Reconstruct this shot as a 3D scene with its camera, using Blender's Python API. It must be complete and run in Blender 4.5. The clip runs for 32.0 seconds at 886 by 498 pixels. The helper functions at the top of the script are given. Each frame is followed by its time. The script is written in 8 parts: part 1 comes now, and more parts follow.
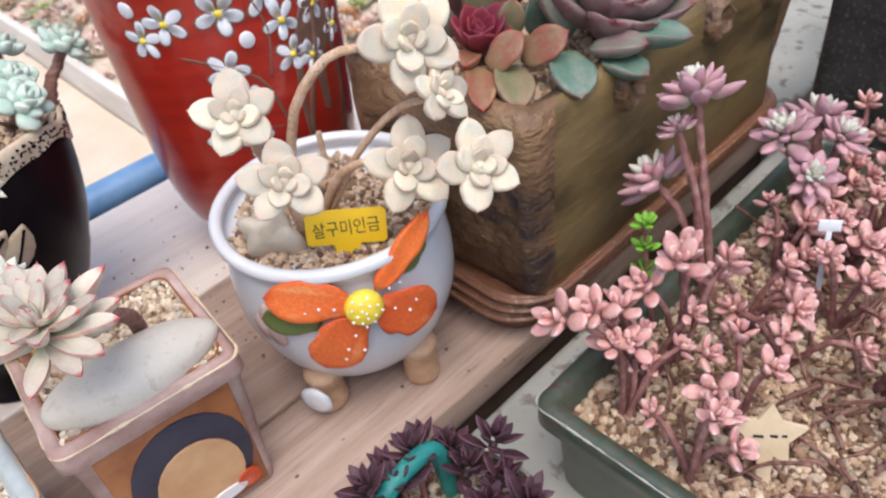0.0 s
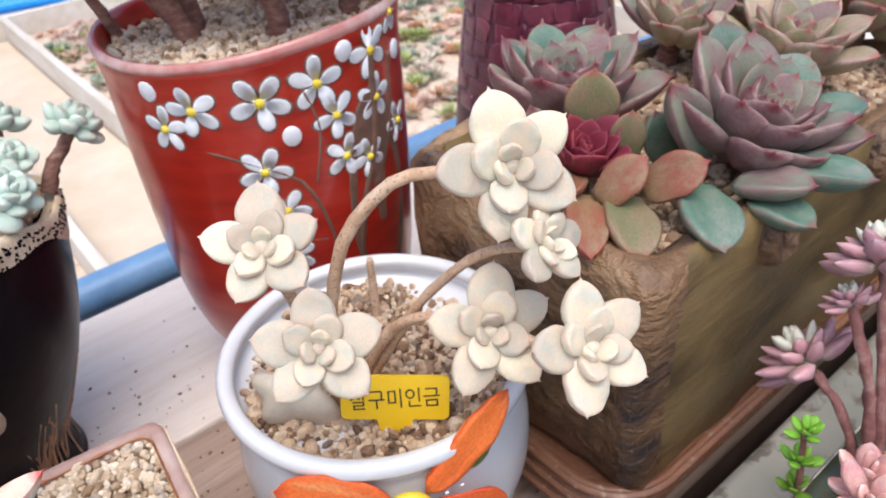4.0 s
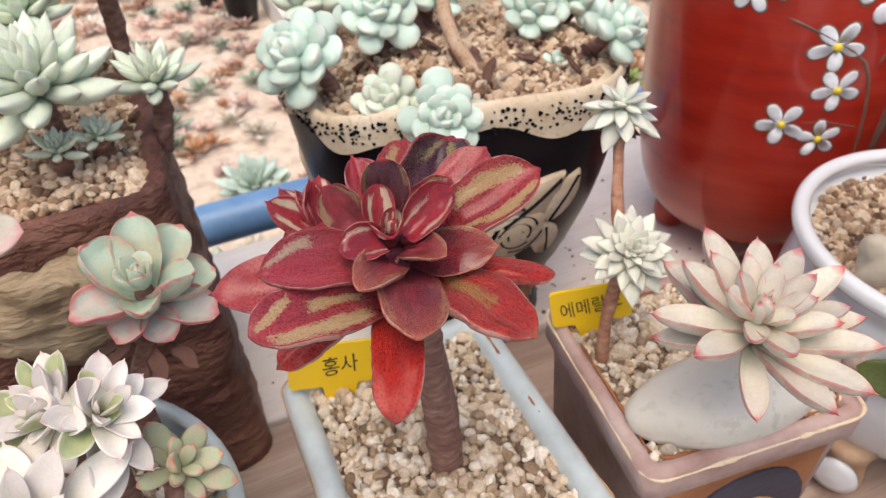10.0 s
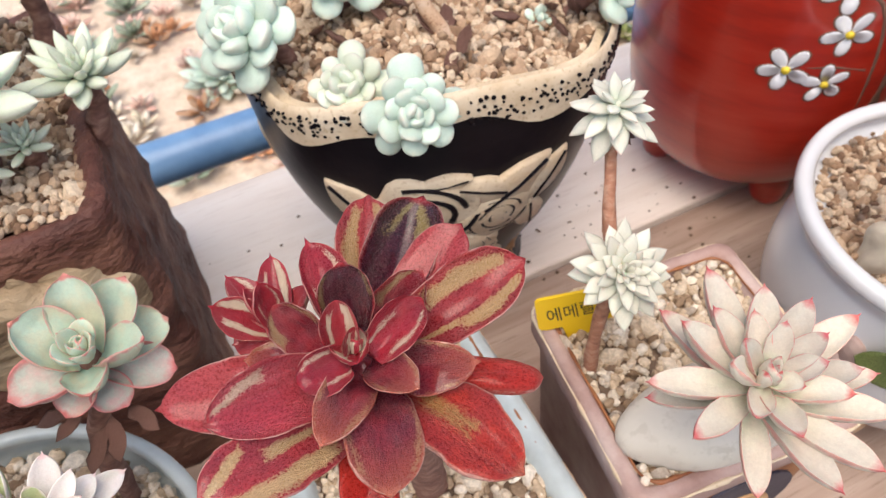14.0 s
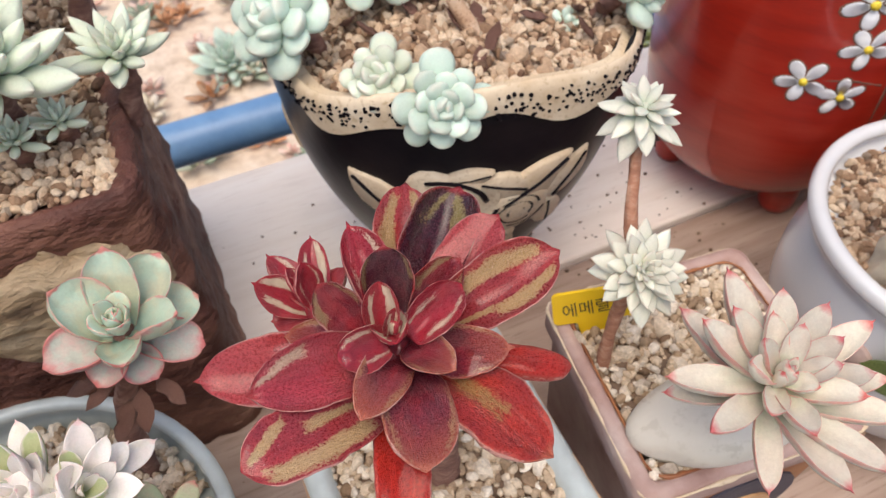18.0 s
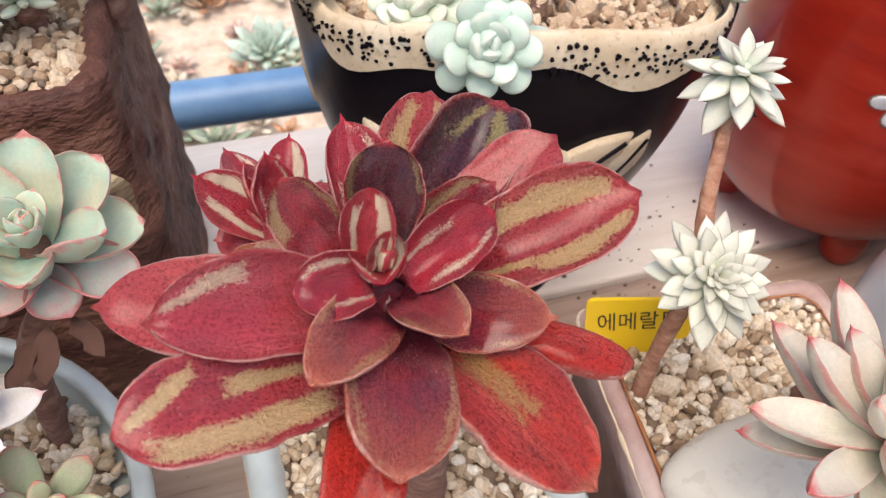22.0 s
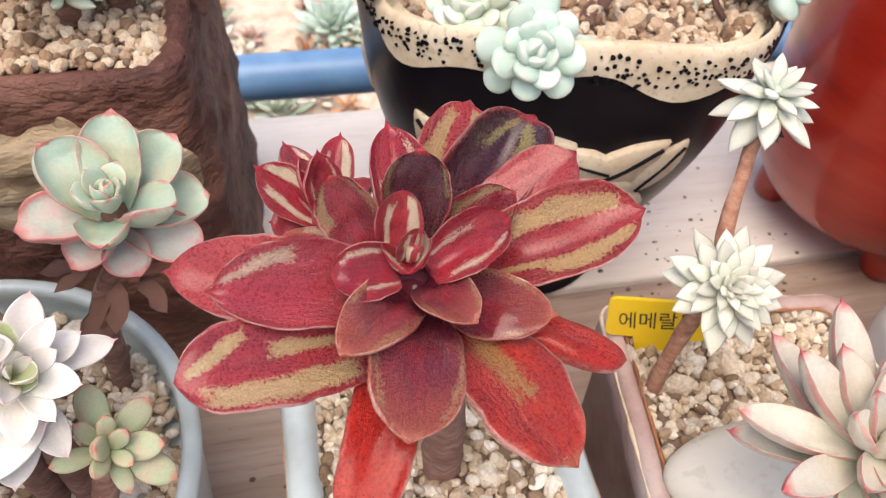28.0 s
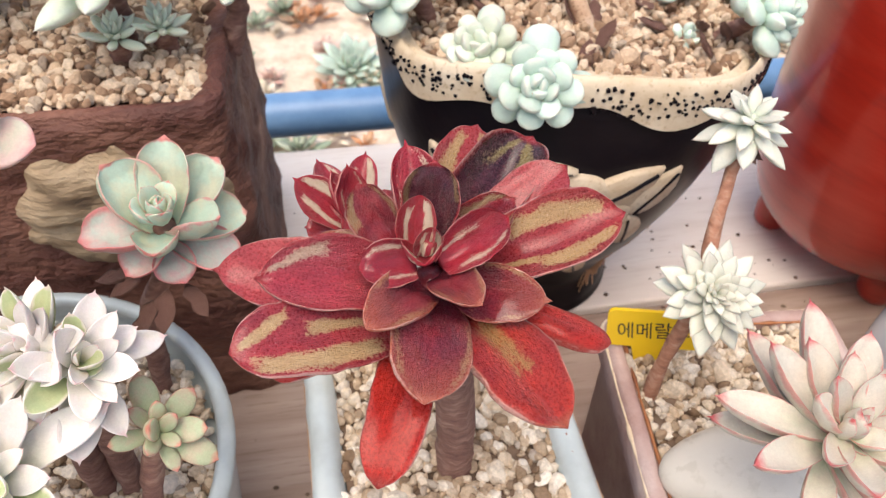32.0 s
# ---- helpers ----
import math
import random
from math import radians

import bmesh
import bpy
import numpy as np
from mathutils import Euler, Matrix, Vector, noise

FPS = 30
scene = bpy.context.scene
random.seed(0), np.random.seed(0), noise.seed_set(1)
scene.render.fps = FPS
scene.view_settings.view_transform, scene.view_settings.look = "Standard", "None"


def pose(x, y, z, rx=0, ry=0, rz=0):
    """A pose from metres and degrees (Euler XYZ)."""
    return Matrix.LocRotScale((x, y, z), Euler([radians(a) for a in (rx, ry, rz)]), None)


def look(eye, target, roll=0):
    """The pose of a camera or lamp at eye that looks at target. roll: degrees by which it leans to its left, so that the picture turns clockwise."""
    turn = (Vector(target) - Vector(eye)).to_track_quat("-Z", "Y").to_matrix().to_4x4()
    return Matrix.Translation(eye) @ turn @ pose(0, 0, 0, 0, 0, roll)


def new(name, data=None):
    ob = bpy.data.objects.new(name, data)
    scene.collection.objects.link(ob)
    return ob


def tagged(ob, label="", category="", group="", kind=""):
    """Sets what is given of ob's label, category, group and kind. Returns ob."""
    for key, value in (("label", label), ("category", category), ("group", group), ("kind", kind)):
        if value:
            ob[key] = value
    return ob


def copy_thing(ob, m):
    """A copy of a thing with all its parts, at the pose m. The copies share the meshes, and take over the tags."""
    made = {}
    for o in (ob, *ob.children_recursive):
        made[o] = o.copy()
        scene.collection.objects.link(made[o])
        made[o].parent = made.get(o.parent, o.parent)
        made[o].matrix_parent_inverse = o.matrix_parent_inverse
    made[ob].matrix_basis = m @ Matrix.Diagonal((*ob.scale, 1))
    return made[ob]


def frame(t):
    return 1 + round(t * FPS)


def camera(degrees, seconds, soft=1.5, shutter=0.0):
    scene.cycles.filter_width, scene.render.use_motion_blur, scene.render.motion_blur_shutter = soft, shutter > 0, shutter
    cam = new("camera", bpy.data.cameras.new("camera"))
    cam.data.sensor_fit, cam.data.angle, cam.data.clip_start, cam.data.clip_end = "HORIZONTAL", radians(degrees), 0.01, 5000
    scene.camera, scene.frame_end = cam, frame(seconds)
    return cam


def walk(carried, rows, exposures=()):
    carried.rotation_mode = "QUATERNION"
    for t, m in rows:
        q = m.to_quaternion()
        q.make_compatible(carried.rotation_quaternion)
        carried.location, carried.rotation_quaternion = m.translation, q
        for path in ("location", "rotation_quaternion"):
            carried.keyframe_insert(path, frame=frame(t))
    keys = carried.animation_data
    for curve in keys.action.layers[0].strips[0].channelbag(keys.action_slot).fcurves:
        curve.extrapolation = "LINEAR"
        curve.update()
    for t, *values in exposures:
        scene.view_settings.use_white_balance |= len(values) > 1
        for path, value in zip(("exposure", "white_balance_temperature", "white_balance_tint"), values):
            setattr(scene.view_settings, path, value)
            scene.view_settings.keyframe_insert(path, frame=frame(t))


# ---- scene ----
cam = camera(61.5, 32.0, soft=1.0)
METRES, EYE, TILT, LEAN, TURN = 0.68, 0.33, -41.2, 5.9, -45.0
ROWS = [
    (0.0, 0.0, 0.0, 0.0, 0.0, 0.0, -0.0),
    (0.5, -0.0151, 0.019, 0.0284, 1.31, 3.5, -2.64),
    (1.0, -0.0241, 0.0734, 0.0413, 1.75, 4.83, -4.28),
    (1.5, -0.0282, 0.1224, 0.0504, 1.76, 5.05, -4.88),
    (2.0, -0.0285, 0.141, 0.0562, 1.8, 5.14, -4.88),
    (2.5, -0.0298, 0.1469, 0.0578, 1.97, 5.2, -4.91),
    (4.5, -0.0322, 0.1128, 0.0505, 2.68, 5.56, -5.14),
    (5.0, -0.0502, 0.0813, 0.0283, 3.26, 5.89, -5.79),
    (5.5, -0.0478, 0.0385, 0.0199, 4.82, 6.39, -6.34),
    (6.0, -0.0383, -0.0067, 0.0205, 5.68, 7.12, -6.79),
    (6.5, -0.0163, -0.0445, 0.029, 6.05, 8.56, -7.01),
    (7.0, -0.0446, -0.0274, 0.0158, 6.02, 9.05, -7.12),
    (7.5, -0.1162, 0.0075, -0.0071, 6.94, 8.94, -8.2),
    (8.0, -0.1769, 0.0287, -0.0274, 8.02, 8.35, -9.67),
    (8.5, -0.2105, 0.0425, -0.0376, 9.58, 6.63, -11.16),
    (9.0, -0.2448, 0.0546, -0.0472, 11.65, 4.14, -13.23),
    (9.5, -0.2558, 0.0693, -0.0466, 13.26, 0.44, -15.36),
    (10.0, -0.2601, 0.0753, -0.0348, 13.88, -2.36, -16.38),
    (10.5, -0.2618, 0.0775, -0.0271, 14.03, -4.31, -17.17),
    (11.0, -0.2695, 0.0858, -0.022, 13.56, -5.93, -17.91),
    (11.5, -0.2786, 0.0954, -0.0062, 12.92, -9.92, -18.03),
    (12.0, -0.2917, 0.0987, -0.0057, 12.72, -12.45, -18.09),
    (12.5, -0.2929, 0.0981, -0.002, 12.91, -12.66, -17.92),
    (13.0, -0.2965, 0.0971, 0.0106, 12.94, -13.0, -16.99),
    (13.5, -0.2845, 0.107, 0.0255, 12.53, -12.74, -15.06),
    (14.0, -0.2842, 0.1118, 0.0328, 12.31, -12.71, -14.53),
    (14.5, -0.2964, 0.1099, 0.0312, 12.01, -12.6, -14.56),
    (15.0, -0.3042, 0.1098, 0.0302, 11.83, -12.46, -15.1),
    (15.5, -0.304, 0.1071, 0.0295, 11.61, -12.36, -15.3),
    (17.5, -0.2998, 0.0891, 0.0297, 12.3, -12.45, -16.57),
    (18.0, -0.2938, 0.1015, 0.0283, 12.62, -12.99, -17.09),
    (18.5, -0.2916, 0.1238, 0.0207, 13.35, -13.52, -17.93),
    (19.0, -0.2914, 0.1416, 0.0117, 13.86, -13.56, -18.81),
    (19.5, -0.2961, 0.1565, 0.0038, 14.4, -13.43, -19.88),
    (20.0, -0.2967, 0.1576, -0.0009, 14.47, -13.12, -20.39),
    (20.5, -0.2994, 0.1643, -0.0044, 14.7, -12.9, -21.42),
    (21.0, -0.2987, 0.1681, -0.0072, 15.13, -12.48, -23.39),
    (21.5, -0.2966, 0.1666, -0.0082, 15.31, -11.91, -24.44),
    (22.0, -0.2967, 0.1655, -0.0098, 15.46, -11.46, -24.98),
    (22.5, -0.2958, 0.1636, -0.009, 15.62, -11.2, -25.43),
    (23.0, -0.2986, 0.1593, -0.0075, 15.95, -11.44, -26.62),
    (23.5, -0.2992, 0.1587, -0.0081, 16.44, -12.01, -27.99),
    (24.0, -0.2996, 0.1626, -0.0098, 16.67, -12.35, -28.56),
    (24.5, -0.3, 0.1599, -0.0109, 16.93, -12.71, -28.92),
    (25.0, -0.2982, 0.155, -0.0071, 17.39, -13.17, -29.11),
    (25.5, -0.296, 0.1544, -0.0041, 18.14, -14.04, -29.08),
    (27.5, -0.2904, 0.1484, 0.0003, 20.27, -15.27, -28.53),
    (28.0, -0.2891, 0.1467, 0.0005, 20.82, -15.45, -28.41),
    (28.5, -0.288, 0.1449, 0.0016, 21.15, -15.51, -28.3),
    (29.0, -0.2865, 0.1413, 0.0014, 21.45, -15.52, -28.22),
    (29.5, -0.2868, 0.1406, 0.0015, 21.69, -15.5, -28.14),
    (30.0, -0.2865, 0.1439, 0.0028, 21.84, -15.53, -28.1),
    (30.5, -0.2854, 0.1452, 0.0038, 21.95, -15.53, -28.05),
    (31.0, -0.2843, 0.1435, 0.0014, 22.03, -15.45, -28.07),
    (31.5, -0.2802, 0.1266, 0.0033, 22.15, -14.54, -28.02),
    (32.0, -0.2755, 0.1177, -0.0014, 22.06, -13.01, -28.11),
]
walk(cam, [(t, pose(0, 0, EYE, TILT, LEAN, TURN) @ pose(METRES * x, METRES * y, METRES * z, 90 + pitch, roll, yaw)) for t, x, y, z, yaw, pitch, roll in ROWS],
     exposures=[(0.0, 0.58, 6200, 10), (3.0, 0.64, 6200, 10), (7.0, 0.62, 6400, 10), (9.3, 0.65, 6750, 10), (10.2, 0.48, 6750, 10), (11.2, 0.48, 6750, 10), (12.4, 0.66, 6750, 10), (16.0, 0.62, 6750, 10), (18.2, 0.50, 6750, 10), (19.8, 0.68, 6750, 10), (24.0, 0.72, 6750, 10), (28.0, 0.80, 6750, 10), (29.3, 0.75, 6750, 10), (31.0, 0.74, 6750, 10), (32.0, 0.79, 6750, 10)])
cam.data.dof.use_dof = True
cam.data.dof.focus_distance, cam.data.dof.aperture_fstop = 0.130, 44.0

# ---- light: bright milky daylight under the greenhouse film ----
SUN_FROM = Vector((-0.18, -0.26, 1.0)).normalized()
world = bpy.data.worlds.new("daylight")
scene.world = world
world.use_nodes = True
wn = world.node_tree
sky = wn.nodes.new("ShaderNodeTexSky")
sky.sky_type, sky.sun_disc = "NISHITA", False
sky.sun_elevation = math.asin(SUN_FROM.z)
sky.sun_rotation = math.atan2(SUN_FROM.x, SUN_FROM.y)
sky.air_density, sky.dust_density, sky.ozone_density = 1.0, 4.0, 1.0
wn.links.new(sky.outputs[0], wn.nodes["Background"].inputs[0])
wn.nodes["Background"].inputs[1].default_value = 0.14
sun_data = bpy.data.lights.new("sun", "SUN")
sun_data.energy, sun_data.angle, sun_data.color = 1.15, radians(50), (1.0, 0.95, 0.88)
sun = new("sun", sun_data)
sun.matrix_world = look(SUN_FROM * 6, (0, 0, 0))


# ---- materials ----
def material(name, rough=0.6, metal=0.0, spec=0.5, coat=0.0):
    m = bpy.data.materials.new(name)
    m.use_nodes = True
    n = m.node_tree
    b = n.nodes["Principled BSDF"]
    b.inputs["Roughness"].default_value = rough
    b.inputs["Metallic"].default_value = metal
    b.inputs["Specular IOR Level"].default_value = spec
    b.inputs["Coat Weight"].default_value = coat
    return m, n, b


def node(n, kind, **values):
    o = n.nodes.new(kind)
    for key, value in values.items():
        o.inputs[key].default_value = value
    return o


def ramp(n, source, stops):
    r = n.nodes.new("ShaderNodeValToRGB")
    e = r.color_ramp.elements
    while len(e) < len(stops):
        e.new(0.5)
    for k, (p, c) in enumerate(stops):
        e[k].position, e[k].color = p, (*c, 1)
    n.links.new(source, r.inputs[0])
    return r.outputs[0]


def mix(n, fac, a, b, mode="MIX"):
    x = n.nodes.new("ShaderNodeMix")
    x.data_type, x.blend_type = "RGBA", mode
    for sock, v in ((x.inputs[0], fac), (x.inputs[6], a), (x.inputs[7], b)):
        if isinstance(v, (int, float)):
            sock.default_value = v
        elif isinstance(v, tuple):
            sock.default_value = (*v, 1)
        else:
            n.links.new(v, sock)
    return x.outputs[2]


def calc(n, op, a, b=0.0, c=0.0):
    x = n.nodes.new("ShaderNodeMath")
    x.operation = op
    for sock, v in zip(x.inputs, (a, b, c)):
        if isinstance(v, (int, float)):
            sock.default_value = v
        else:
            n.links.new(v, sock)
    return x.outputs[0]


def noise_of(n, scale, detail=4.0, rough=0.6, stretch=None, coords="Object"):
    tc = n.nodes.new("ShaderNodeTexCoord")
    src = tc.outputs[coords]
    if stretch:
        mp = n.nodes.new("ShaderNodeMapping")
        mp.inputs["Scale"].default_value = stretch
        n.links.new(src, mp.inputs[0])
        src = mp.outputs[0]
    t = node(n, "ShaderNodeTexNoise", Scale=scale, Detail=detail, Roughness=rough)
    n.links.new(src, t.inputs["Vector"])
    return t.outputs["Fac"]


def bump(n, b, height, strength=0.3, distance=0.001):
    bp = node(n, "ShaderNodeBump", Strength=strength, Distance=distance)
    n.links.new(height, bp.inputs["Height"])
    n.links.new(bp.outputs[0], b.inputs["Normal"])


def surface(name, stops, scale=40, rough=0.6, bump_scale=300, bump_strength=0.25, stretch=None, spec=0.5, coat=0.0, metal=0.0, speck=None, dist=0.001):
    """Mottled colour at two scales with fine relief."""
    m, n, b = material(name, rough, metal, spec, coat)
    big = noise_of(n, scale, 5, 0.6, stretch)
    col = ramp(n, big, stops)
    if speck:
        fine = noise_of(n, scale * 9, 3, 0.6, stretch)
        mask = ramp(n, fine, [(0.56, (0, 0, 0)), (0.66, (1, 1, 1))])
        col = mix(n, mask, col, speck)
    n.links.new(col, b.inputs["Base Color"])
    bump(n, b, noise_of(n, bump_scale, 4, 0.6, stretch), bump_strength, dist)
    return m


def leaf_noise(n, scale, detail=4.0, rough=0.6, stretch=(1, 1, 1)):
    """Noise that differs from leaf to leaf."""
    tc, info = n.nodes.new("ShaderNodeTexCoord"), n.nodes.new("ShaderNodeObjectInfo")
    mp = n.nodes.new("ShaderNodeMapping")
    mp.inputs["Scale"].default_value = stretch
    n.links.new(tc.outputs["Object"], mp.inputs[0])
    add = n.nodes.new("ShaderNodeVectorMath")
    n.links.new(mp.outputs[0], add.inputs[0])
    sh = n.nodes.new("ShaderNodeCombineXYZ")
    for k, f in enumerate((37.0, 61.0, 23.0)):
        n.links.new(calc(n, "MULTIPLY", info.outputs["Random"], f), sh.inputs[k])
    n.links.new(sh.outputs[0], add.inputs[1])
    t = node(n, "ShaderNodeTexNoise", Scale=scale, Detail=detail, Roughness=rough)
    n.links.new(add.outputs[0], t.inputs["Vector"])
    return t.outputs["Fac"]


def leaf_material(name, base, tip, edge, tip_from=0.8, edge_from=0.8, inner=None, rough=0.42, streak=None, vary=0.12, bloom=None, more=0.0, coat=0.0):
    """A succulent leaf: v runs from base to tip, u from edge to edge."""
    m, n, b = material(name, rough, 0, 0.4, coat)
    b.inputs["Coat Roughness"].default_value = 0.22
    uv = n.nodes.new("ShaderNodeUVMap")
    uv.uv_map = "UVMap"
    sep = n.nodes.new("ShaderNodeSeparateXYZ")
    n.links.new(uv.outputs[0], sep.inputs[0])
    across = calc(n, "ABSOLUTE", calc(n, "MULTIPLY_ADD", sep.outputs[0], 2.0, -1.0))
    along = sep.outputs[1]
    info = n.nodes.new("ShaderNodeObjectInfo")
    wobble = leaf_noise(n, 6, 3, 0.6)
    col = mix(n, ramp(n, along, [(0.0, (1, 1, 1)), (0.55, (0, 0, 0))]), base, inner or base)
    if bloom:
        col = mix(n, ramp(n, leaf_noise(n, 2.6, 4, 0.65), [(0.42, (0, 0, 0)), (0.62, (1, 1, 1))]), col, bloom)
    if streak:
        s = leaf_noise(n, 1.7, 3, 0.5, (0.6, 2.2, 1.0))
        ragged = leaf_noise(n, 20, 5, 0.8, (0.8, 1.3, 1.0))
        lane = ramp(n, across, [(0.0, (0.25, 0.25, 0.25)), (0.22, (0.55, 0.55, 0.55)), (0.5, (1, 1, 1)), (0.78, (0.7, 0.7, 0.7)), (0.9, (0, 0, 0))])
        level = calc(n, "ADD", calc(n, "MULTIPLY_ADD", ragged, 0.36, -0.18), calc(n, "ADD", s, calc(n, "MULTIPLY_ADD", info.outputs["Random"], 0.12, -0.06)))
        level = calc(n, "ADD", level, calc(n, "MULTIPLY_ADD", lane, 0.22, -0.16 + more))
        col = mix(n, ramp(n, level, [(0.52, (0, 0, 0)), (0.62, (0.65, 0.65, 0.65)), (0.74, (0.95, 0.95, 0.95))]), col, streak)
        fleck = ramp(n, leaf_noise(n, 60, 3, 0.6), [(0.58, (0, 0, 0)), (0.68, (1, 1, 1))])
        col = mix(n, calc(n, "MULTIPLY", fleck, 0.3), col, (0.58, 0.32, 0.27))
    e = calc(n, "ADD", across, calc(n, "MULTIPLY_ADD", wobble, 0.3, -0.15))
    col = mix(n, ramp(n, e, [(edge_from, (0, 0, 0)), (min(edge_from + 0.16, 1.0), (1, 1, 1))]), col, edge)
    a = calc(n, "ADD", along, calc(n, "MULTIPLY_ADD", wobble, 0.2, -0.1))
    col = mix(n, ramp(n, a, [(tip_from, (0, 0, 0)), (min(tip_from + 0.2, 1.0), (1, 1, 1))]), col, tip)
    speck = ramp(n, leaf_noise(n, 26, 5, 0.8), [(0.36, (1 - vary, 1 - vary, 1 - vary)), (0.64, (1 + vary, 1 + vary, 1 + vary))])
    col = mix(n, 1.0, col, speck, "MULTIPLY")
    if vary >= 0.12:
        dust = ramp(n, leaf_noise(n, 46, 4, 0.7), [(0.60, (0, 0, 0)), (0.72, (0.42, 0.42, 0.42))] if vary > 0.3 else [(0.62, (0, 0, 0)), (0.78, (0.3, 0.3, 0.3))])
        col = mix(n, dust, col, (0.62, 0.54, 0.48))
    hsv = node(n, "ShaderNodeHueSaturation")
    n.links.new(calc(n, "MULTIPLY_ADD", info.outputs["Random"], 0.34, 0.83), hsv.inputs["Value"])
    n.links.new(calc(n, "MULTIPLY_ADD", info.outputs["Random"], 0.014, 0.493), hsv.inputs["Hue"])
    n.links.new(col, hsv.inputs["Color"])
    n.links.new(hsv.outputs[0], b.inputs["Base Color"])
    b.inputs["Subsurface Weight"].default_value = 0.12
    b.inputs["Subsurface Radius"].default_value = (0.004, 0.002, 0.0015)
    b.inputs["Subsurface Scale"].default_value = 0.5
    bump(n, b, noise_of(n, 26, 5, 0.75), 0.2, 0.02)
    return m


def gravel_material(name, stops, rough=0.85):
    m, n, b = material(name, rough, 0, 0.25)
    g = n.nodes.new("ShaderNodeNewGeometry")
    col = ramp(n, g.outputs["Random Per Island"], stops)
    f = ramp(n, noise_of(n, 900, 3, 0.7), [(0.3, (0.72, 0.70, 0.68)), (0.7, (1.12, 1.1, 1.08))])
    n.links.new(mix(n, 1.0, col, f, "MULTIPLY"), b.inputs["Base Color"])
    bump(n, b, noise_of(n, 1500, 3, 0.7), 0.35, 0.0004)
    return m


MAT_GRAVEL = gravel_material("pale_granite_grit", [(0.0, (0.22, 0.14, 0.085)), (0.14, (0.44, 0.32, 0.21)), (0.32, (0.62, 0.49, 0.35)), (0.58, (0.73, 0.61, 0.46)), (0.82, (0.85, 0.77, 0.65)), (1.0, (0.42, 0.35, 0.28))])
MAT_GRAVEL_DARK = gravel_material("brown_granite_grit", [(0.0, (0.13, 0.075, 0.05)), (0.24, (0.36, 0.23, 0.145)), (0.5, (0.57, 0.42, 0.29)), (0.85, (0.73, 0.60, 0.45)), (1.0, (0.20, 0.15, 0.12))])
MAT_SOIL = surface("damp_soil", [(0.3, (0.11, 0.07, 0.045)), (0.7, (0.24, 0.16, 0.11))], 120, 0.95, 700, 0.6)
MAT_WHITE_GLAZE = surface("white_glaze", [(0.3, (0.66, 0.67, 0.695)), (0.7, (0.73, 0.735, 0.745))], 25, 0.22, 60, 0.06, coat=0.5)
MAT_ORANGE = leaf_material("orange_painted_petal", (0.78, 0.17, 0.03), (0.60, 0.08, 0.02), (0.66, 0.10, 0.02), 0.86, 0.86, (0.70, 0.12, 0.02), 0.4, streak=(0.84, 0.34, 0.12), vary=0.2)
MAT_YELLOW_BUTTON = surface("yellow_painted_button", [(0.3, (0.75, 0.52, 0.02)), (0.7, (0.90, 0.72, 0.08))], 160, 0.45, 500, 0.5)
MAT_OLIVE = surface("olive_painted_leaf", [(0.3, (0.06, 0.09, 0.02)), (0.7, (0.20, 0.24, 0.07))], 70, 0.4, 200, 0.3)
MAT_TAN_FOOT = surface("tan_clay", [(0.3, (0.42, 0.24, 0.13)), (0.7, (0.60, 0.40, 0.26))], 70, 0.6, 300, 0.3)
MAT_RED_GLAZE = surface("red_glaze", [(0.25, (0.24, 0.014, 0.010)), (0.5, (0.43, 0.024, 0.012)), (0.75, (0.50, 0.048, 0.027))], 14, 0.28, 40, 0.12, stretch=(1, 1, 6), coat=0.5)
MAT_RED_RIM = surface("worn_red_rim_glaze", [(0.3, (0.42, 0.06, 0.05)), (0.5, (0.50, 0.24, 0.21)), (0.7, (0.62, 0.50, 0.47))], 26, 0.22, 60, 0.2, coat=0.5)
MAT_PETAL_WHITE = surface("white_slip", [(0.3, (0.74, 0.74, 0.78)), (0.7, (0.86, 0.86, 0.86))], 200, 0.4, 400, 0.2)
MAT_BRANCH = surface("brown_slip", [(0.3, (0.13, 0.07, 0.05)), (0.7, (0.24, 0.13, 0.09))], 90, 0.5, 300, 0.3)
MAT_BLACK_GLAZE = surface("black_glaze", [(0.3, (0.005, 0.004, 0.007)), (0.7, (0.014, 0.010, 0.012))], 30, 0.3, 50, 0.3, spec=0.10)
MAT_CREAM = surface("cream_slip", [(0.3, (0.60, 0.45, 0.29)), (0.7, (0.78, 0.66, 0.50))], 60, 0.6, 350, 0.35, speck=(0.56, 0.42, 0.27))
MAT_PINK_CLAY = surface("pink_rough_clay", [(0.25, (0.20, 0.095, 0.075)), (0.42, (0.39, 0.245, 0.21)), (0.58, (0.50, 0.36, 0.32)), (0.76, (0.66, 0.56, 0.51))], 30, 0.7, 260, 0.6)
MAT_RUST = surface("rust_glaze", [(0.3, (0.22, 0.07, 0.025)), (0.7, (0.42, 0.17, 0.06))], 45, 0.45, 200, 0.3)
MAT_NAVY = surface("navy_paint", [(0.3, (0.018, 0.018, 0.035)), (0.7, (0.04, 0.04, 0.07))], 60, 0.5, 300, 0.3)
MAT_OCHRE = surface("ochre_paint", [(0.3, (0.55, 0.30, 0.14)), (0.7, (0.68, 0.42, 0.22))], 60, 0.5, 300, 0.2)
MAT_PALE_BLUE = surface("pale_blue_glaze", [(0.27, (0.24, 0.16, 0.10)), (0.34, (0.40, 0.44, 0.43)), (0.55, (0.53, 0.59, 0.585)), (0.75, (0.62, 0.66, 0.65))], 34, 0.28, 120, 0.3, coat=0.3)
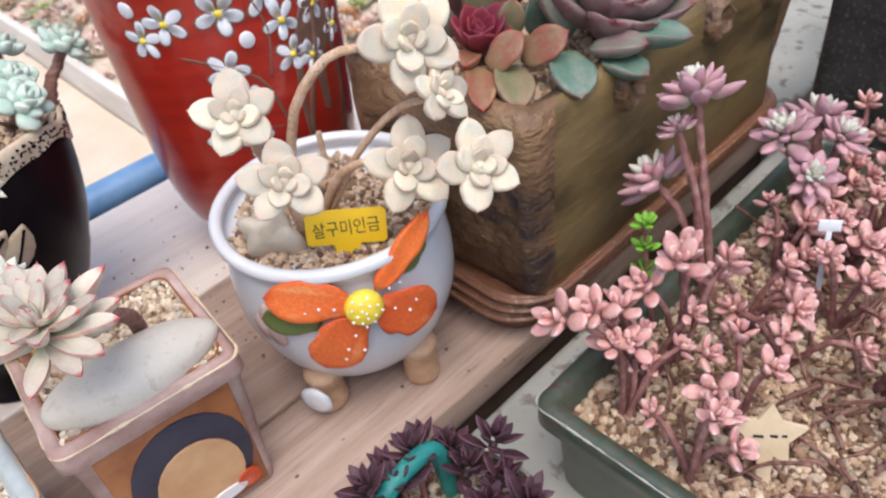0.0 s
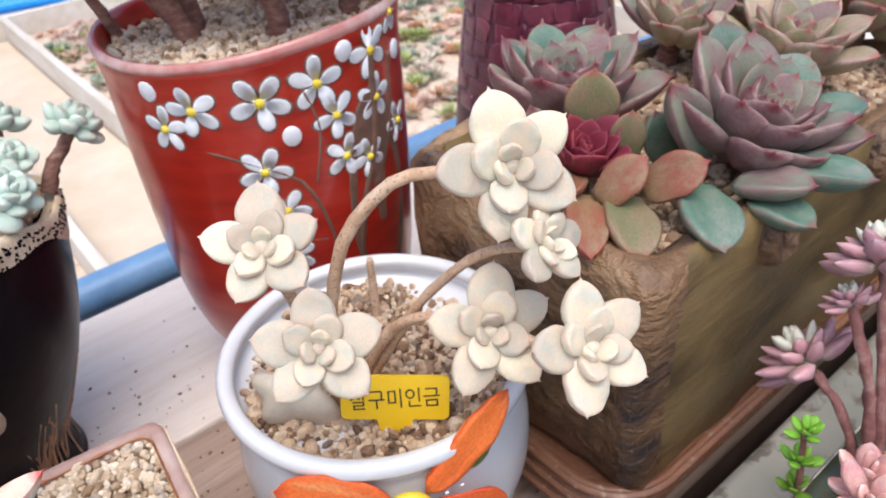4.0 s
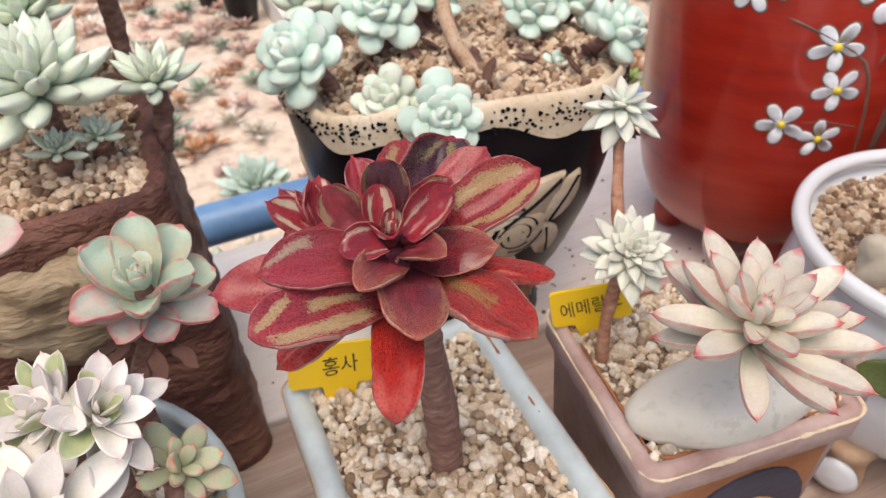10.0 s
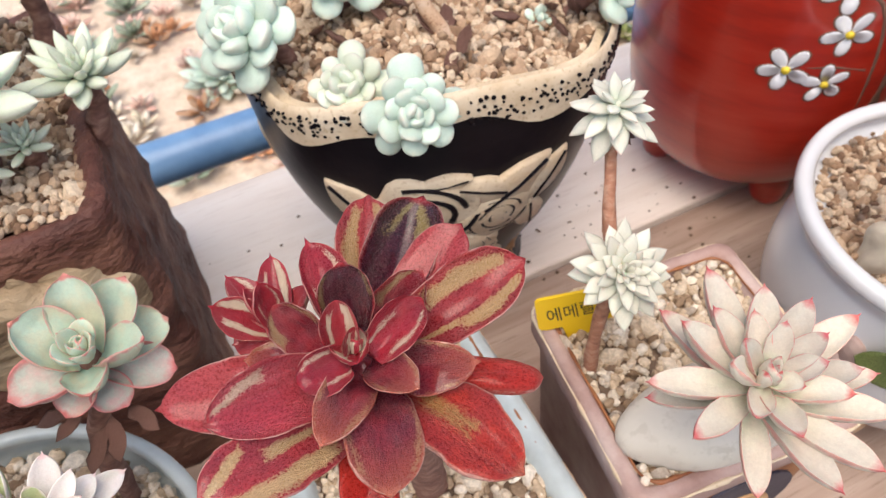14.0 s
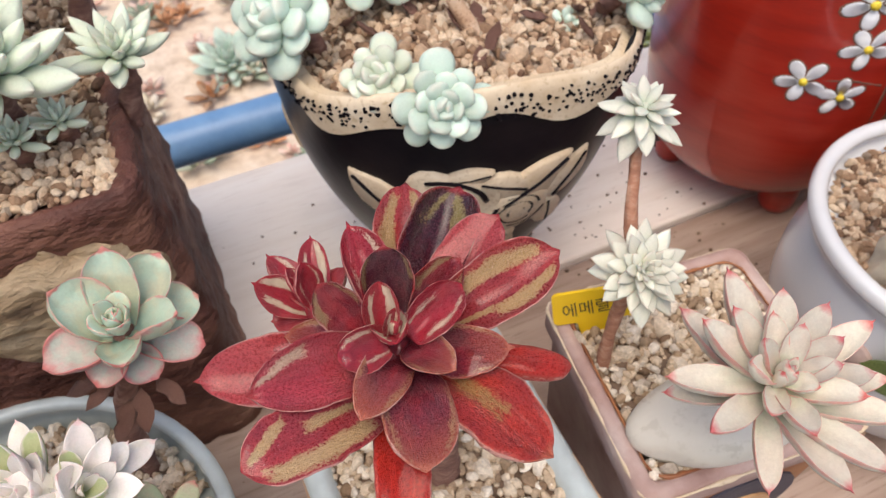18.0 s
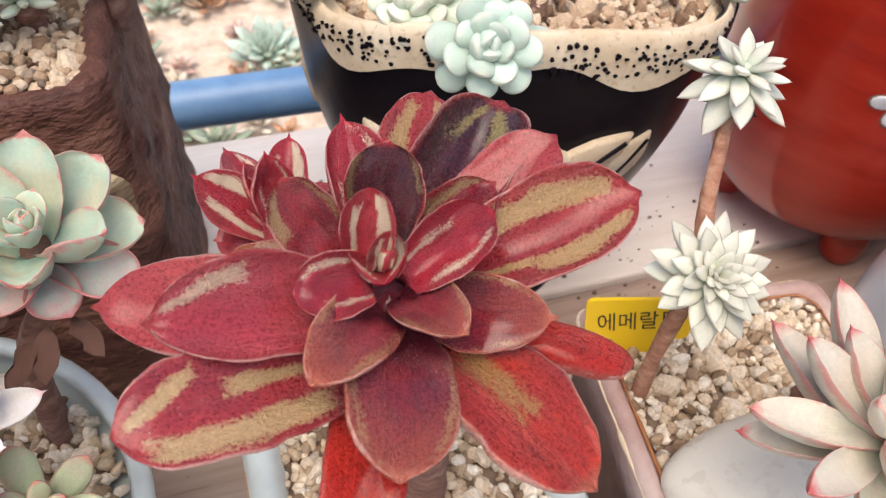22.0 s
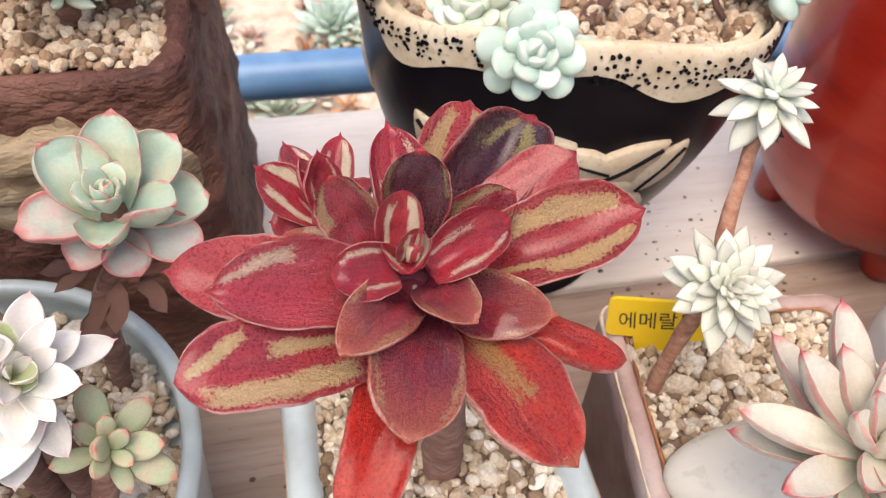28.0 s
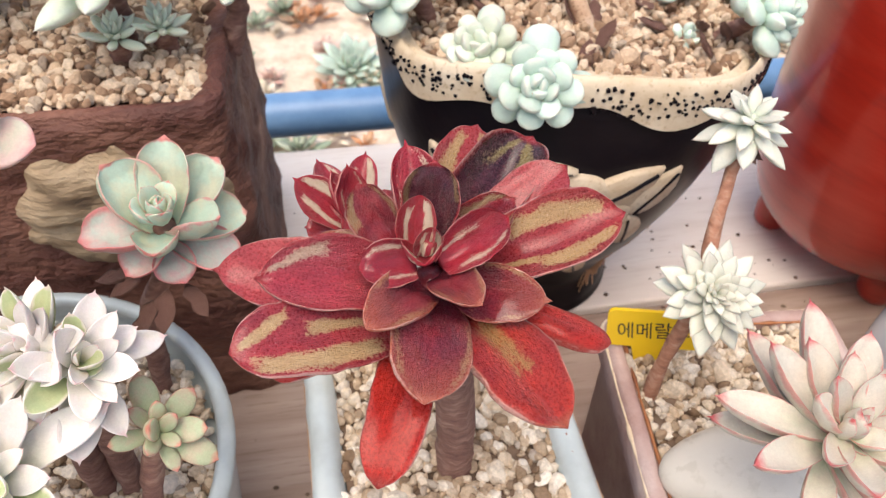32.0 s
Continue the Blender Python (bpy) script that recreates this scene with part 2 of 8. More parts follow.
MAT_BROWN_STONE = surface("brown_bark_clay", [(0.26, (0.035, 0.014, 0.012)), (0.44, (0.125, 0.048, 0.036)), (0.62, (0.25, 0.115, 0.078)), (0.80, (0.42, 0.26, 0.17))], 24, 0.58, 110, 1.0, stretch=(0.7, 0.7, 1.3), dist=0.006, spec=0.3)
MAT_BARK_TAN = surface("tan_bark_clay", [(0.25, (0.16, 0.10, 0.06)), (0.5, (0.36, 0.255, 0.15)), (0.75, (0.54, 0.42, 0.28))], 40, 0.7, 160, 0.9, stretch=(0.6, 1, 2.2), dist=0.003)
# Olive-brown glaze, darkened to put the long sides' shade into the colour.
MAT_LOG_SIDE = surface("olive_brown_log_glaze", [(0.28, (0.030, 0.020, 0.012)), (0.42, (0.12, 0.078, 0.030)), (0.58, (0.24, 0.165, 0.065)), (0.8, (0.10, 0.062, 0.032))], 13, 0.5, 130, 0.7, stretch=(0.6, 1, 1.5), dist=0.002, coat=0.1)
MAT_LOG_BARK = surface("brown_log_bark", [(0.31, (0.026, 0.022, 0.028)), (0.42, (0.13, 0.072, 0.038)), (0.56, (0.27, 0.155, 0.076)), (0.76, (0.44, 0.30, 0.17))], 20, 0.42, 90, 1.0, stretch=(1, 1.3, 1.8), coat=0.15, dist=0.006)
MAT_TERRACOTTA = surface("terracotta", [(0.3, (0.175, 0.075, 0.042)), (0.7, (0.27, 0.125, 0.070))], 22, 0.45, 400, 0.2, speck=(0.29, 0.18, 0.12))
MAT_PURPLE_GLAZE = surface("plum_glaze", [(0.25, (0.045, 0.008, 0.018)), (0.48, (0.15, 0.030, 0.055)), (0.66, (0.25, 0.06, 0.095)), (0.8, (0.36, 0.14, 0.17))], 48, 0.32, 140, 0.7, coat=0.35)
MAT_PURPLE_JOINT = surface("dark_plum_glaze", [(0.3, (0.060, 0.013, 0.026)), (0.7, (0.15, 0.034, 0.060))], 40, 0.4, 200, 0.4)
MAT_YELLOW_POT = surface("cream_yellow_glaze", [(0.3, (0.60, 0.50, 0.24)), (0.7, (0.76, 0.68, 0.42))], 22, 0.3, 80, 0.1, coat=0.3)
MAT_PEBBLE = surface("smooth_white_pebble", [(0.3, (0.55, 0.50, 0.42)), (0.7, (0.66, 0.61, 0.53))], 26, 0.5, 400, 0.15, speck=(0.53, 0.48, 0.40))
MAT_TAN_PEBBLE = surface("tan_pebble", [(0.3, (0.50, 0.42, 0.32)), (0.7, (0.68, 0.60, 0.48))], 60, 0.7, 500, 0.3)
MAT_TAG = surface("yellow_plastic_tag", [(0.3, (0.86, 0.52, 0.010)), (0.7, (0.90, 0.60, 0.02))], 30, 0.4, 300, 0.05)
MAT_INK = surface("black_marker_ink", [(0.3, (0.02, 0.02, 0.02)), (0.7, (0.05, 0.04, 0.03))], 300, 0.5)
MAT_WHITE_PLASTIC = surface("white_plastic", [(0.3, (0.74, 0.76, 0.80)), (0.7, (0.84, 0.85, 0.87))], 60, 0.4)
MAT_BALSA = surface("pale_wooden_tag", [(0.3, (0.62, 0.47, 0.29)), (0.7, (0.76, 0.62, 0.42))], 60, 0.7, stretch=(1, 6, 1))
MAT_STEM = surface("brown_woody_stem", [(0.25, (0.11, 0.046, 0.036)), (0.5, (0.23, 0.108, 0.080)), (0.75, (0.40, 0.24, 0.18))], 160, 0.7, 420, 0.8, stretch=(1, 1, 2.5))
MAT_STEM_RUST = surface("rust_brown_stem", [(0.25, (0.20, 0.075, 0.045)), (0.5, (0.38, 0.17, 0.10)), (0.75, (0.52, 0.32, 0.22))], 160, 0.7, 420, 0.8, stretch=(1, 1, 2.5))
MAT_STEM_TAN = surface("tan_succulent_stem", [(0.25, (0.42, 0.24, 0.14)), (0.5, (0.60, 0.40, 0.26)), (0.75, (0.68, 0.53, 0.40))], 120, 0.7, 420, 0.5, speck=(0.32, 0.16, 0.09))
MAT_STEM_RED = surface("woody_sedum_stem", [(0.25, (0.13, 0.05, 0.045)), (0.5, (0.28, 0.12, 0.105)), (0.75, (0.46, 0.30, 0.25))], 140, 0.7, 400, 0.7)
MAT_PLY = surface("whitewashed_plywood", [(0.25, (0.73, 0.63, 0.55)), (0.5, (0.82, 0.73, 0.66)), (0.75, (0.85, 0.78, 0.72))], 9, 0.65, 120, 0.2, stretch=(0.6, 9, 4), speck=(0.73, 0.635, 0.565))
MAT_DECK = surface("weathered_pink_deck_board", [(0.25, (0.32, 0.21, 0.16)), (0.5, (0.43, 0.31, 0.245)), (0.75, (0.54, 0.415, 0.35))], 8, 0.7, 120, 0.35, stretch=(0.5, 12, 4), speck=(0.32, 0.225, 0.17))
MAT_DARK_WOOD = surface("dark_beam", [(0.3, (0.05, 0.03, 0.022)), (0.7, (0.13, 0.08, 0.06))], 20, 0.8, 200, 0.4)
MAT_CONCRETE = surface("grey_green_concrete", [(0.25, (0.27, 0.28, 0.26)), (0.5, (0.42, 0.42, 0.38)), (0.75, (0.55, 0.53, 0.47))], 7, 0.85, 150, 0.4, speck=(0.22, 0.2, 0.17))
MAT_GREEN_POT = surface("dark_green_glaze", [(0.25, (0.022, 0.034, 0.022)), (0.5, (0.055, 0.075, 0.05)), (0.75, (0.11, 0.11, 0.085))], 30, 0.35, 160, 0.5, coat=0.3, speck=(0.10, 0.05, 0.035))
MAT_GREY_POT = surface("dark_grey_clay", [(0.25, (0.05, 0.048, 0.045)), (0.7, (0.13, 0.12, 0.11))], 40, 0.75, 300, 0.6, speck=(0.22, 0.2, 0.18))
MAT_BLUE_PIPE = surface("blue_pvc", [(0.3, (0.10, 0.22, 0.42)), (0.7, (0.20, 0.36, 0.58))], 20, 0.35, 260, 0.2)
MAT_BLUE_HOSE = surface("bright_blue_hose", [(0.3, (0.01, 0.26, 0.70)), (0.7, (0.03, 0.36, 0.85))], 10, 0.4)
MAT_BED_WOOD = surface("whitewashed_board", [(0.25, (0.58, 0.50, 0.41)), (0.6, (0.72, 0.67, 0.60)), (0.8, (0.78, 0.74, 0.69))], 5, 0.75, 120, 0.3, stretch=(4, 1, 4))
MAT_SAND = surface("pale_sandy_liner", [(0.25, (0.58, 0.47, 0.35)), (0.7, (0.71, 0.60, 0.48))], 8, 0.9, 200, 0.3)
MAT_BED_SOIL = surface("bed_grit", [(0.25, (0.46, 0.34, 0.25)), (0.5, (0.68, 0.55, 0.43)), (0.75, (0.80, 0.70, 0.59))], 40, 0.95, 260, 0.7, speck=(0.50, 0.36, 0.26))
MAT_CLOTH = surface("pale_blue_ground_cloth", [(0.3, (0.40, 0.45, 0.52)), (0.7, (0.50, 0.54, 0.60))], 3, 0.85, 200, 0.2)
MAT_FLOOR = surface("greenhouse_earth", [(0.3, (0.30, 0.28, 0.25)), (0.7, (0.44, 0.41, 0.37))], 2, 0.95, 60, 0.3)
MAT_BLACK_PLASTIC = surface("black_plastic", [(0.3, (0.012, 0.013, 0.016)), (0.7, (0.03, 0.03, 0.035))], 20, 0.5, 200, 0.1)
MAT_TEAL = surface("teal_painted_rope", [(0.3, (0.01, 0.14, 0.13)), (0.7, (0.03, 0.27, 0.24))], 80, 0.5, 400, 0.6)

def striped_leaf(name, base, deep, band, edge, bands=(), rough=0.28, coat=0.5, deepen=0.85, dusty=0.75, grain=0.8, tip=None):
    """A red leaf with grainy bands along it. Each band: where across (0 to 1) at its start and end, half its width, from and to along the leaf, strength."""
    m, n, b = material(name, rough, 0, 0.45, coat)
    b.inputs["Coat Roughness"].default_value = 0.15
    uv = n.nodes.new("ShaderNodeUVMap")
    uv.uv_map = "UVMap"
    sep = n.nodes.new("ShaderNodeSeparateXYZ")
    n.links.new(uv.outputs[0], sep.inputs[0])
    u, v = sep.outputs[0], sep.outputs[1]
    info = n.nodes.new("ShaderNodeObjectInfo")
    wob = leaf_noise(n, 2.6, 4, 0.6, (0.8, 1.6, 1.0))
    stip = leaf_noise(n, 62, 4, 0.75)
    patchy = leaf_noise(n, 5.0, 4, 0.7, (0.5, 1.6, 1.0))
    fine = leaf_noise(n, 90, 3, 0.7)
    cloud = ramp(n, leaf_noise(n, 2.4, 6, 0.68, (0.8, 1.4, 1.0)), [(0.38, (0, 0, 0)), (0.60, (1, 1, 1))])
    col = mix(n, calc(n, "MULTIPLY", cloud, deepen), base, deep)
    mottled = ramp(n, stip, [(0.36, (0.74, 0.74, 0.74)), (0.64, (1.36, 1.36, 1.36))])
    col = mix(n, 1.0, col, mottled, "MULTIPLY")
    if tip:
        along = calc(n, "ADD", v, calc(n, "MULTIPLY_ADD", wob, 0.5, -0.25))
        col = mix(n, ramp(n, along, [(0.60, (0, 0, 0)), (1.02, (0.85, 0.85, 0.85))]), col, tip)
    total = None
    for u0, u1, half, v0, v1, strength in bands:
        mid = calc(n, "MULTIPLY_ADD", v, (u1 - u0) / max(v1 - v0, 0.05), u0 - v0 * (u1 - u0) / max(v1 - v0, 0.05))
        off = calc(n, "DIVIDE", calc(n, "ABSOLUTE", calc(n, "SUBTRACT", calc(n, "ADD", u, calc(n, "MULTIPLY_ADD", wob, 0.22, -0.11)), mid)), half)
        lane = calc(n, "SUBTRACT", 1.0, off)
        span = calc(n, "SUBTRACT", 1.0, calc(n, "POWER", calc(n, "ABSOLUTE", calc(n, "DIVIDE", calc(n, "SUBTRACT", v, (v0 + v1) / 2), (v1 - v0) / 2)), 3.0))
        level = calc(n, "MULTIPLY", calc(n, "MINIMUM", lane, span), strength)
        total = level if total is None else calc(n, "MAXIMUM", total, level)
    if total is not None:
        total = calc(n, "ADD", calc(n, "ADD", total, calc(n, "MULTIPLY_ADD", patchy, 1.5, -0.80)), calc(n, "MULTIPLY_ADD", stip, grain * 2, -grain))
        mask = ramp(n, total, [(0.10, (0, 0, 0)), (0.24, (0.55, 0.55, 0.55)), (0.50, (0.92, 0.92, 0.92))])
        shade = ramp(n, fine, [(0.3, (0.78, 0.76, 0.72)), (0.7, (1.12, 1.10, 1.06))])
        col = mix(n, mask, col, mix(n, 1.0, band, shade, "MULTIPLY"))
    across = calc(n, "ABSOLUTE", calc(n, "MULTIPLY_ADD", u, 2.0, -1.0))
    e = calc(n, "ADD", across, calc(n, "MULTIPLY_ADD", wob, 0.16, -0.08))
    col = mix(n, ramp(n, e, [(0.90, (0, 0, 0)), (0.985, (0.9, 0.9, 0.9))]), col, edge)
    col = mix(n, ramp(n, v, [(0.955, (0, 0, 0)), (0.995, (1, 1, 1))]), col, edge)
    # Pale broken rim: worn edges, with the light they catch coloured in.
    rim = ramp(n, calc(n, "ADD", across, calc(n, "MULTIPLY_ADD", patchy, 0.10, -0.05)), [(0.945, (0, 0, 0)), (0.975, (0.5, 0.5, 0.5)), (1.0, (0.5, 0.5, 0.5))])
    col = mix(n, calc(n, "MULTIPLY", rim, ramp(n, patchy, [(0.42, (0, 0, 0)), (0.52, (1, 1, 1))])), col, (0.62, 0.42, 0.36))
    # Pale specks: dust, with small highlights on the leaf put in as colour.
    specks = ramp(n, fine, [(0.665, (0, 0, 0)), (0.70, (1, 1, 1))])
    where = ramp(n, leaf_noise(n, 4.5, 4, 0.7), [(0.45, (0, 0, 0)), (0.62, (1, 1, 1))])
    col = mix(n, calc(n, "MULTIPLY", calc(n, "MULTIPLY", specks, where), dusty), col, (0.72, 0.62, 0.58))
    hsv = node(n, "ShaderNodeHueSaturation")
    n.links.new(calc(n, "MULTIPLY_ADD", info.outputs["Random"], 0.16, 0.92), hsv.inputs["Value"])
    n.links.new(col, hsv.inputs["Color"])
    n.links.new(hsv.outputs[0], b.inputs["Base Color"])
    n.links.new(ramp(n, stip, [(0.35, (rough - 0.08,) * 3), (0.65, (rough + 0.16,) * 3)]), b.inputs["Roughness"])
    b.inputs["Subsurface Weight"].default_value = 0.10
    b.inputs["Subsurface Radius"].default_value = (0.004, 0.0015, 0.001)
    b.inputs["Subsurface Scale"].default_value = 0.5
    bump(n, b, calc(n, "ADD", leaf_noise(n, 7, 4, 0.6, (0.5, 1.6, 1.0)), calc(n, "MULTIPLY", stip, 0.5)), 0.5, 0.05)
    return m


CREAM_BAND, OLIVE_BAND, RED_EDGE = (0.56, 0.39, 0.29), (0.45, 0.30, 0.14), (0.33, 0.020, 0.024)
LEAF_RED = striped_leaf("wine_red_leaf_with_a_pale_streak", (0.430, 0.040, 0.056), (0.270, 0.022, 0.040), CREAM_BAND, RED_EDGE, [(0.12, 0.30, 0.12, 0.62, 1.0, 0.8)], deepen=0.6)
LEAF_RED_FAR = striped_leaf("dusty_rose_red_leaf", (0.420, 0.050, 0.054), (0.290, 0.026, 0.038), CREAM_BAND, RED_EDGE, [], deepen=0.7, dusty=0.9)
LEAF_RED_BANDED = striped_leaf("red_leaf_with_olive_bands", (0.360, 0.029, 0.031), (0.235, 0.019, 0.026), OLIVE_BAND, RED_EDGE, [(0.78, 0.74, 0.15, 0.42, 0.95, 1.0), (0.20, 0.26, 0.13, 0.52, 0.99, 1.0), (0.30, 0.26, 0.06, 0.04, 0.56, 0.8)])
LEAF_RED_CREAM = striped_leaf("red_leaf_with_cream_bands", (0.370, 0.032, 0.040), (0.230, 0.018, 0.030), (0.50, 0.35, 0.18), RED_EDGE, [(0.80, 0.78, 0.15, 0.22, 0.96, 1.1), (0.44, 0.40, 0.09, 0.22, 0.66, 0.75), (0.16, 0.46, 0.12, 0.70, 1.0, 1.1)])
LEAF_RED_DARK = striped_leaf("dark_maroon_leaf_with_an_olive_blotch", (0.110, 0.010, 0.022), (0.040, 0.005, 0.015), (0.32, 0.25, 0.10), RED_EDGE, [(0.24, 0.42, 0.15, 0.55, 0.99, 0.8), (0.86, 0.72, 0.10, 0.68, 0.99, 0.6)], rough=0.22, coat=0.6, dusty=0.8)
LEAF_RED_BLACK = striped_leaf("black_maroon_leaf", (0.105, 0.009, 0.018), (0.036, 0.004, 0.012), (0.26, 0.17, 0.08), (0.36, 0.016, 0.026), [(0.94, 0.90, 0.08, 0.45, 0.95, 0.7), (0.06, 0.10, 0.08, 0.55, 0.95, 0.5)], rough=0.22, coat=0.6, dusty=0.6)
LEAF_RED_OLIVE = striped_leaf("maroon_leaf_with_olive_margins", (0.300, 0.021, 0.032), (0.150, 0.012, 0.023), (0.38, 0.25, 0.13), RED_EDGE, [(0.90, 0.84, 0.11, 0.45, 1.0, 0.65), (0.10, 0.14, 0.09, 0.45, 1.0, 0.5)], rough=0.24, coat=0.55)
LEAF_RED_BRONZE = striped_leaf("maroon_leaf_with_a_tan_margin", (0.260, 0.016, 0.028), (0.110, 0.008, 0.018), (0.40, 0.20, 0.10), (0.46, 0.12, 0.07), [(0.95, 0.90, 0.10, 0.35, 1.0, 0.45), (0.05, 0.10, 0.08, 0.40, 1.0, 0.35)], rough=0.26, coat=0.6, dusty=0.9, tip=(0.36, 0.075, 0.040))
LEAF_RED_INNER = striped_leaf("crimson_leaf_with_cream_stripes", (0.380, 0.018, 0.034), (0.250, 0.012, 0.028), (0.66, 0.53, 0.41), (0.40, 0.010, 0.026), [(0.16, 0.18, 0.08, 0.15, 0.96, 0.55), (0.84, 0.74, 0.06, 0.02, 0.70, 0.4)], coat=0.5)
LEAF_RED_HEART = striped_leaf("cream_leaf_with_crimson_stripes", (0.380, 0.020, 0.032), (0.270, 0.014, 0.028), (0.66, 0.56, 0.42), (0.42, 0.012, 0.028), [(0.18, 0.24, 0.16, 0.0, 0.97, 1.2), (0.80, 0.72, 0.10, 0.0, 0.85, 0.8)], grain=0.5)
LEAF_RED_PLAIN = striped_leaf("scarlet_red_leaf", (0.460, 0.020, 0.010), (0.310, 0.012, 0.010), (0.34, 0.17, 0.07), (0.33, 0.03, 0.02), [], coat=0.3, dusty=0.2)
LEAF_RED_WORN = striped_leaf("scarlet_leaf_with_olive_scar", (0.400, 0.026, 0.014), (0.235, 0.014, 0.016), (0.36, 0.20, 0.07), (0.42, 0.09, 0.05), [(0.55, 0.50, 0.20, 0.30, 0.72, 0.6)], coat=0.35, dusty=0.2, grain=0.8)
LEAF_GHOST = leaf_material("ivory_leaf", (0.685, 0.58, 0.44), (0.67, 0.525, 0.41), (0.69, 0.585, 0.46), 0.9, 0.9, (0.60, 0.48, 0.41), 0.46, vary=0.06, bloom=(0.59, 0.555, 0.455))
LEAF_GHOST.node_tree.nodes["Principled BSDF"].inputs["Subsurface Weight"].default_value = 0.35
LEAF_PINKSTAR = leaf_material("pale_green_leaf_with_pink_tip", (0.59, 0.545, 0.455), (0.52, 0.10, 0.10), (0.58, 0.30, 0.26), 0.90, 0.915, (0.49, 0.53, 0.35), 0.44, vary=0.07, bloom=(0.57, 0.50, 0.41))
LEAF_WHITESTAR = leaf_material("white_green_leaf", (0.64, 0.63, 0.53), (0.62, 0.53, 0.45), (0.66, 0.63, 0.54), 0.92, 0.92, (0.46, 0.54, 0.40), 0.5, vary=0.06)
LEAF_BLUE = leaf_material("mint_green_leaf", (0.54, 0.66, 0.565), (0.65, 0.69, 0.585), (0.61, 0.69, 0.60), 0.85, 0.85, (0.50, 0.605, 0.46), 0.5, vary=0.06)
LEAF_LIME = leaf_material("pale_mint_leaf", (0.64, 0.70, 0.56), (0.70, 0.68, 0.57), (0.69, 0.71, 0.60), 0.88, 0.88, (0.54, 0.63, 0.47), 0.5, vary=0.06)
LEAF_ECH = leaf_material("sage_leaf_with_pink_edge", (0.45, 0.57, 0.455), (0.58, 0.22, 0.19), (0.60, 0.31, 0.27), 0.96, 0.92, (0.34, 0.50, 0.41), 0.45, vary=0.06, bloom=(0.54, 0.55, 0.40))
LEAF_ECH_LOW = leaf_material("sage_leaf_flushed_pink", (0.47, 0.50, 0.44), (0.58, 0.17, 0.17), (0.62, 0.22, 0.22), 0.86, 0.80, (0.33, 0.48, 0.43), 0.45, vary=0.08, bloom=(0.56, 0.40, 0.37))
LEAF_SMALL = leaf_material("olive_sage_leaf_with_pink_edge", (0.36, 0.40, 0.25), (0.50, 0.20, 0.15), (0.48, 0.28, 0.21), 0.90, 0.90, (0.34, 0.42, 0.22), 0.45, vary=0.08, bloom=(0.42, 0.36, 0.25))
LEAF_BLUSH = leaf_material("blush_and_sage_leaf", (0.56, 0.53, 0.42), (0.60, 0.26, 0.24), (0.62, 0.40, 0.36), 0.88, 0.86, (0.42, 0.50, 0.36), 0.45, vary=0.07, bloom=(0.62, 0.46, 0.41))
LEAF_VARIEG = leaf_material("white_leaf_with_green_foot", (0.74, 0.68, 0.645), (0.74, 0.52, 0.50), (0.75, 0.67, 0.63), 0.93, 0.86, (0.46, 0.51, 0.28), 0.45, vary=0.05, bloom=(0.68, 0.635, 0.56))
LEAF_LIMEWHITE = leaf_material("lime_green_leaf_with_white_margin", (0.50, 0.54, 0.29), (0.70, 0.58, 0.50), (0.74, 0.69, 0.60), 0.93, 0.76, (0.33, 0.41, 0.18), 0.45, vary=0.06, bloom=(0.43, 0.49, 0.25))
LEAF_MAUVE = leaf_material("green_leaf_flushed_mauve", (0.235, 0.245, 0.180), (0.22, 0.055, 0.062), (0.33, 0.20, 0.185), 0.90, 0.90, (0.165, 0.295, 0.195), 0.38, vary=0.16, bloom=(0.255, 0.155, 0.155))
LEAF_MAUVE_BACK = leaf_material("dusty_mauve_leaf_back", (0.245, 0.115, 0.122), (0.19, 0.042, 0.052), (0.36, 0.24, 0.225), 0.93, 0.93, (0.21, 0.215, 0.155), 0.40, vary=0.18, bloom=(0.305, 0.205, 0.195))
LEAF_TEALGREEN = leaf_material("teal_green_leaf", (0.098, 0.178, 0.128), (0.20, 0.095, 0.085), (0.26, 0.19, 0.16), 0.92, 0.90, (0.125, 0.235, 0.145), 0.34, vary=0.18, bloom=(0.18, 0.22, 0.175))
LEAF_RUSSET = leaf_material("russet_leaf", (0.30, 0.105, 0.058), (0.33, 0.075, 0.048), (0.37, 0.13, 0.08), 0.93, 0.88, (0.25, 0.19, 0.085), 0.34, vary=0.18, bloom=(0.31, 0.20, 0.11))
LEAF_OLIVE = leaf_material("olive_green_leaf", (0.205, 0.195, 0.095), (0.31, 0.10, 0.065), (0.32, 0.17, 0.11), 0.9, 0.86, (0.165, 0.21, 0.105), 0.40, vary=0.18, bloom=(0.28, 0.205, 0.12))
LEAF_WINE = leaf_material("wine_red_leaf", (0.24, 0.03, 0.05), (0.30, 0.05, 0.07), (0.32, 0.08, 0.10), 0.9, 0.85, (0.22, 0.025, 0.04), 0.45, vary=0.15)
LEAF_PEACH = leaf_material("peach_mauve_leaf", (0.42, 0.31, 0.235), (0.40, 0.14, 0.12), (0.46, 0.30, 0.26), 0.9, 0.88, (0.30, 0.32, 0.18), 0.42, vary=0.18, bloom=(0.31, 0.29, 0.17))
LEAF_CORAL = leaf_material("coral_pink_leaf", (0.88, 0.42, 0.33), (0.82, 0.25, 0.21), (0.88, 0.34, 0.29), 0.9, 0.84, (0.70, 0.42, 0.28), 0.45, vary=0.09, bloom=(0.66, 0.45, 0.29))
LEAF_CORAL.node_tree.nodes["Principled BSDF"].inputs["Subsurface Weight"].default_value = 0.6
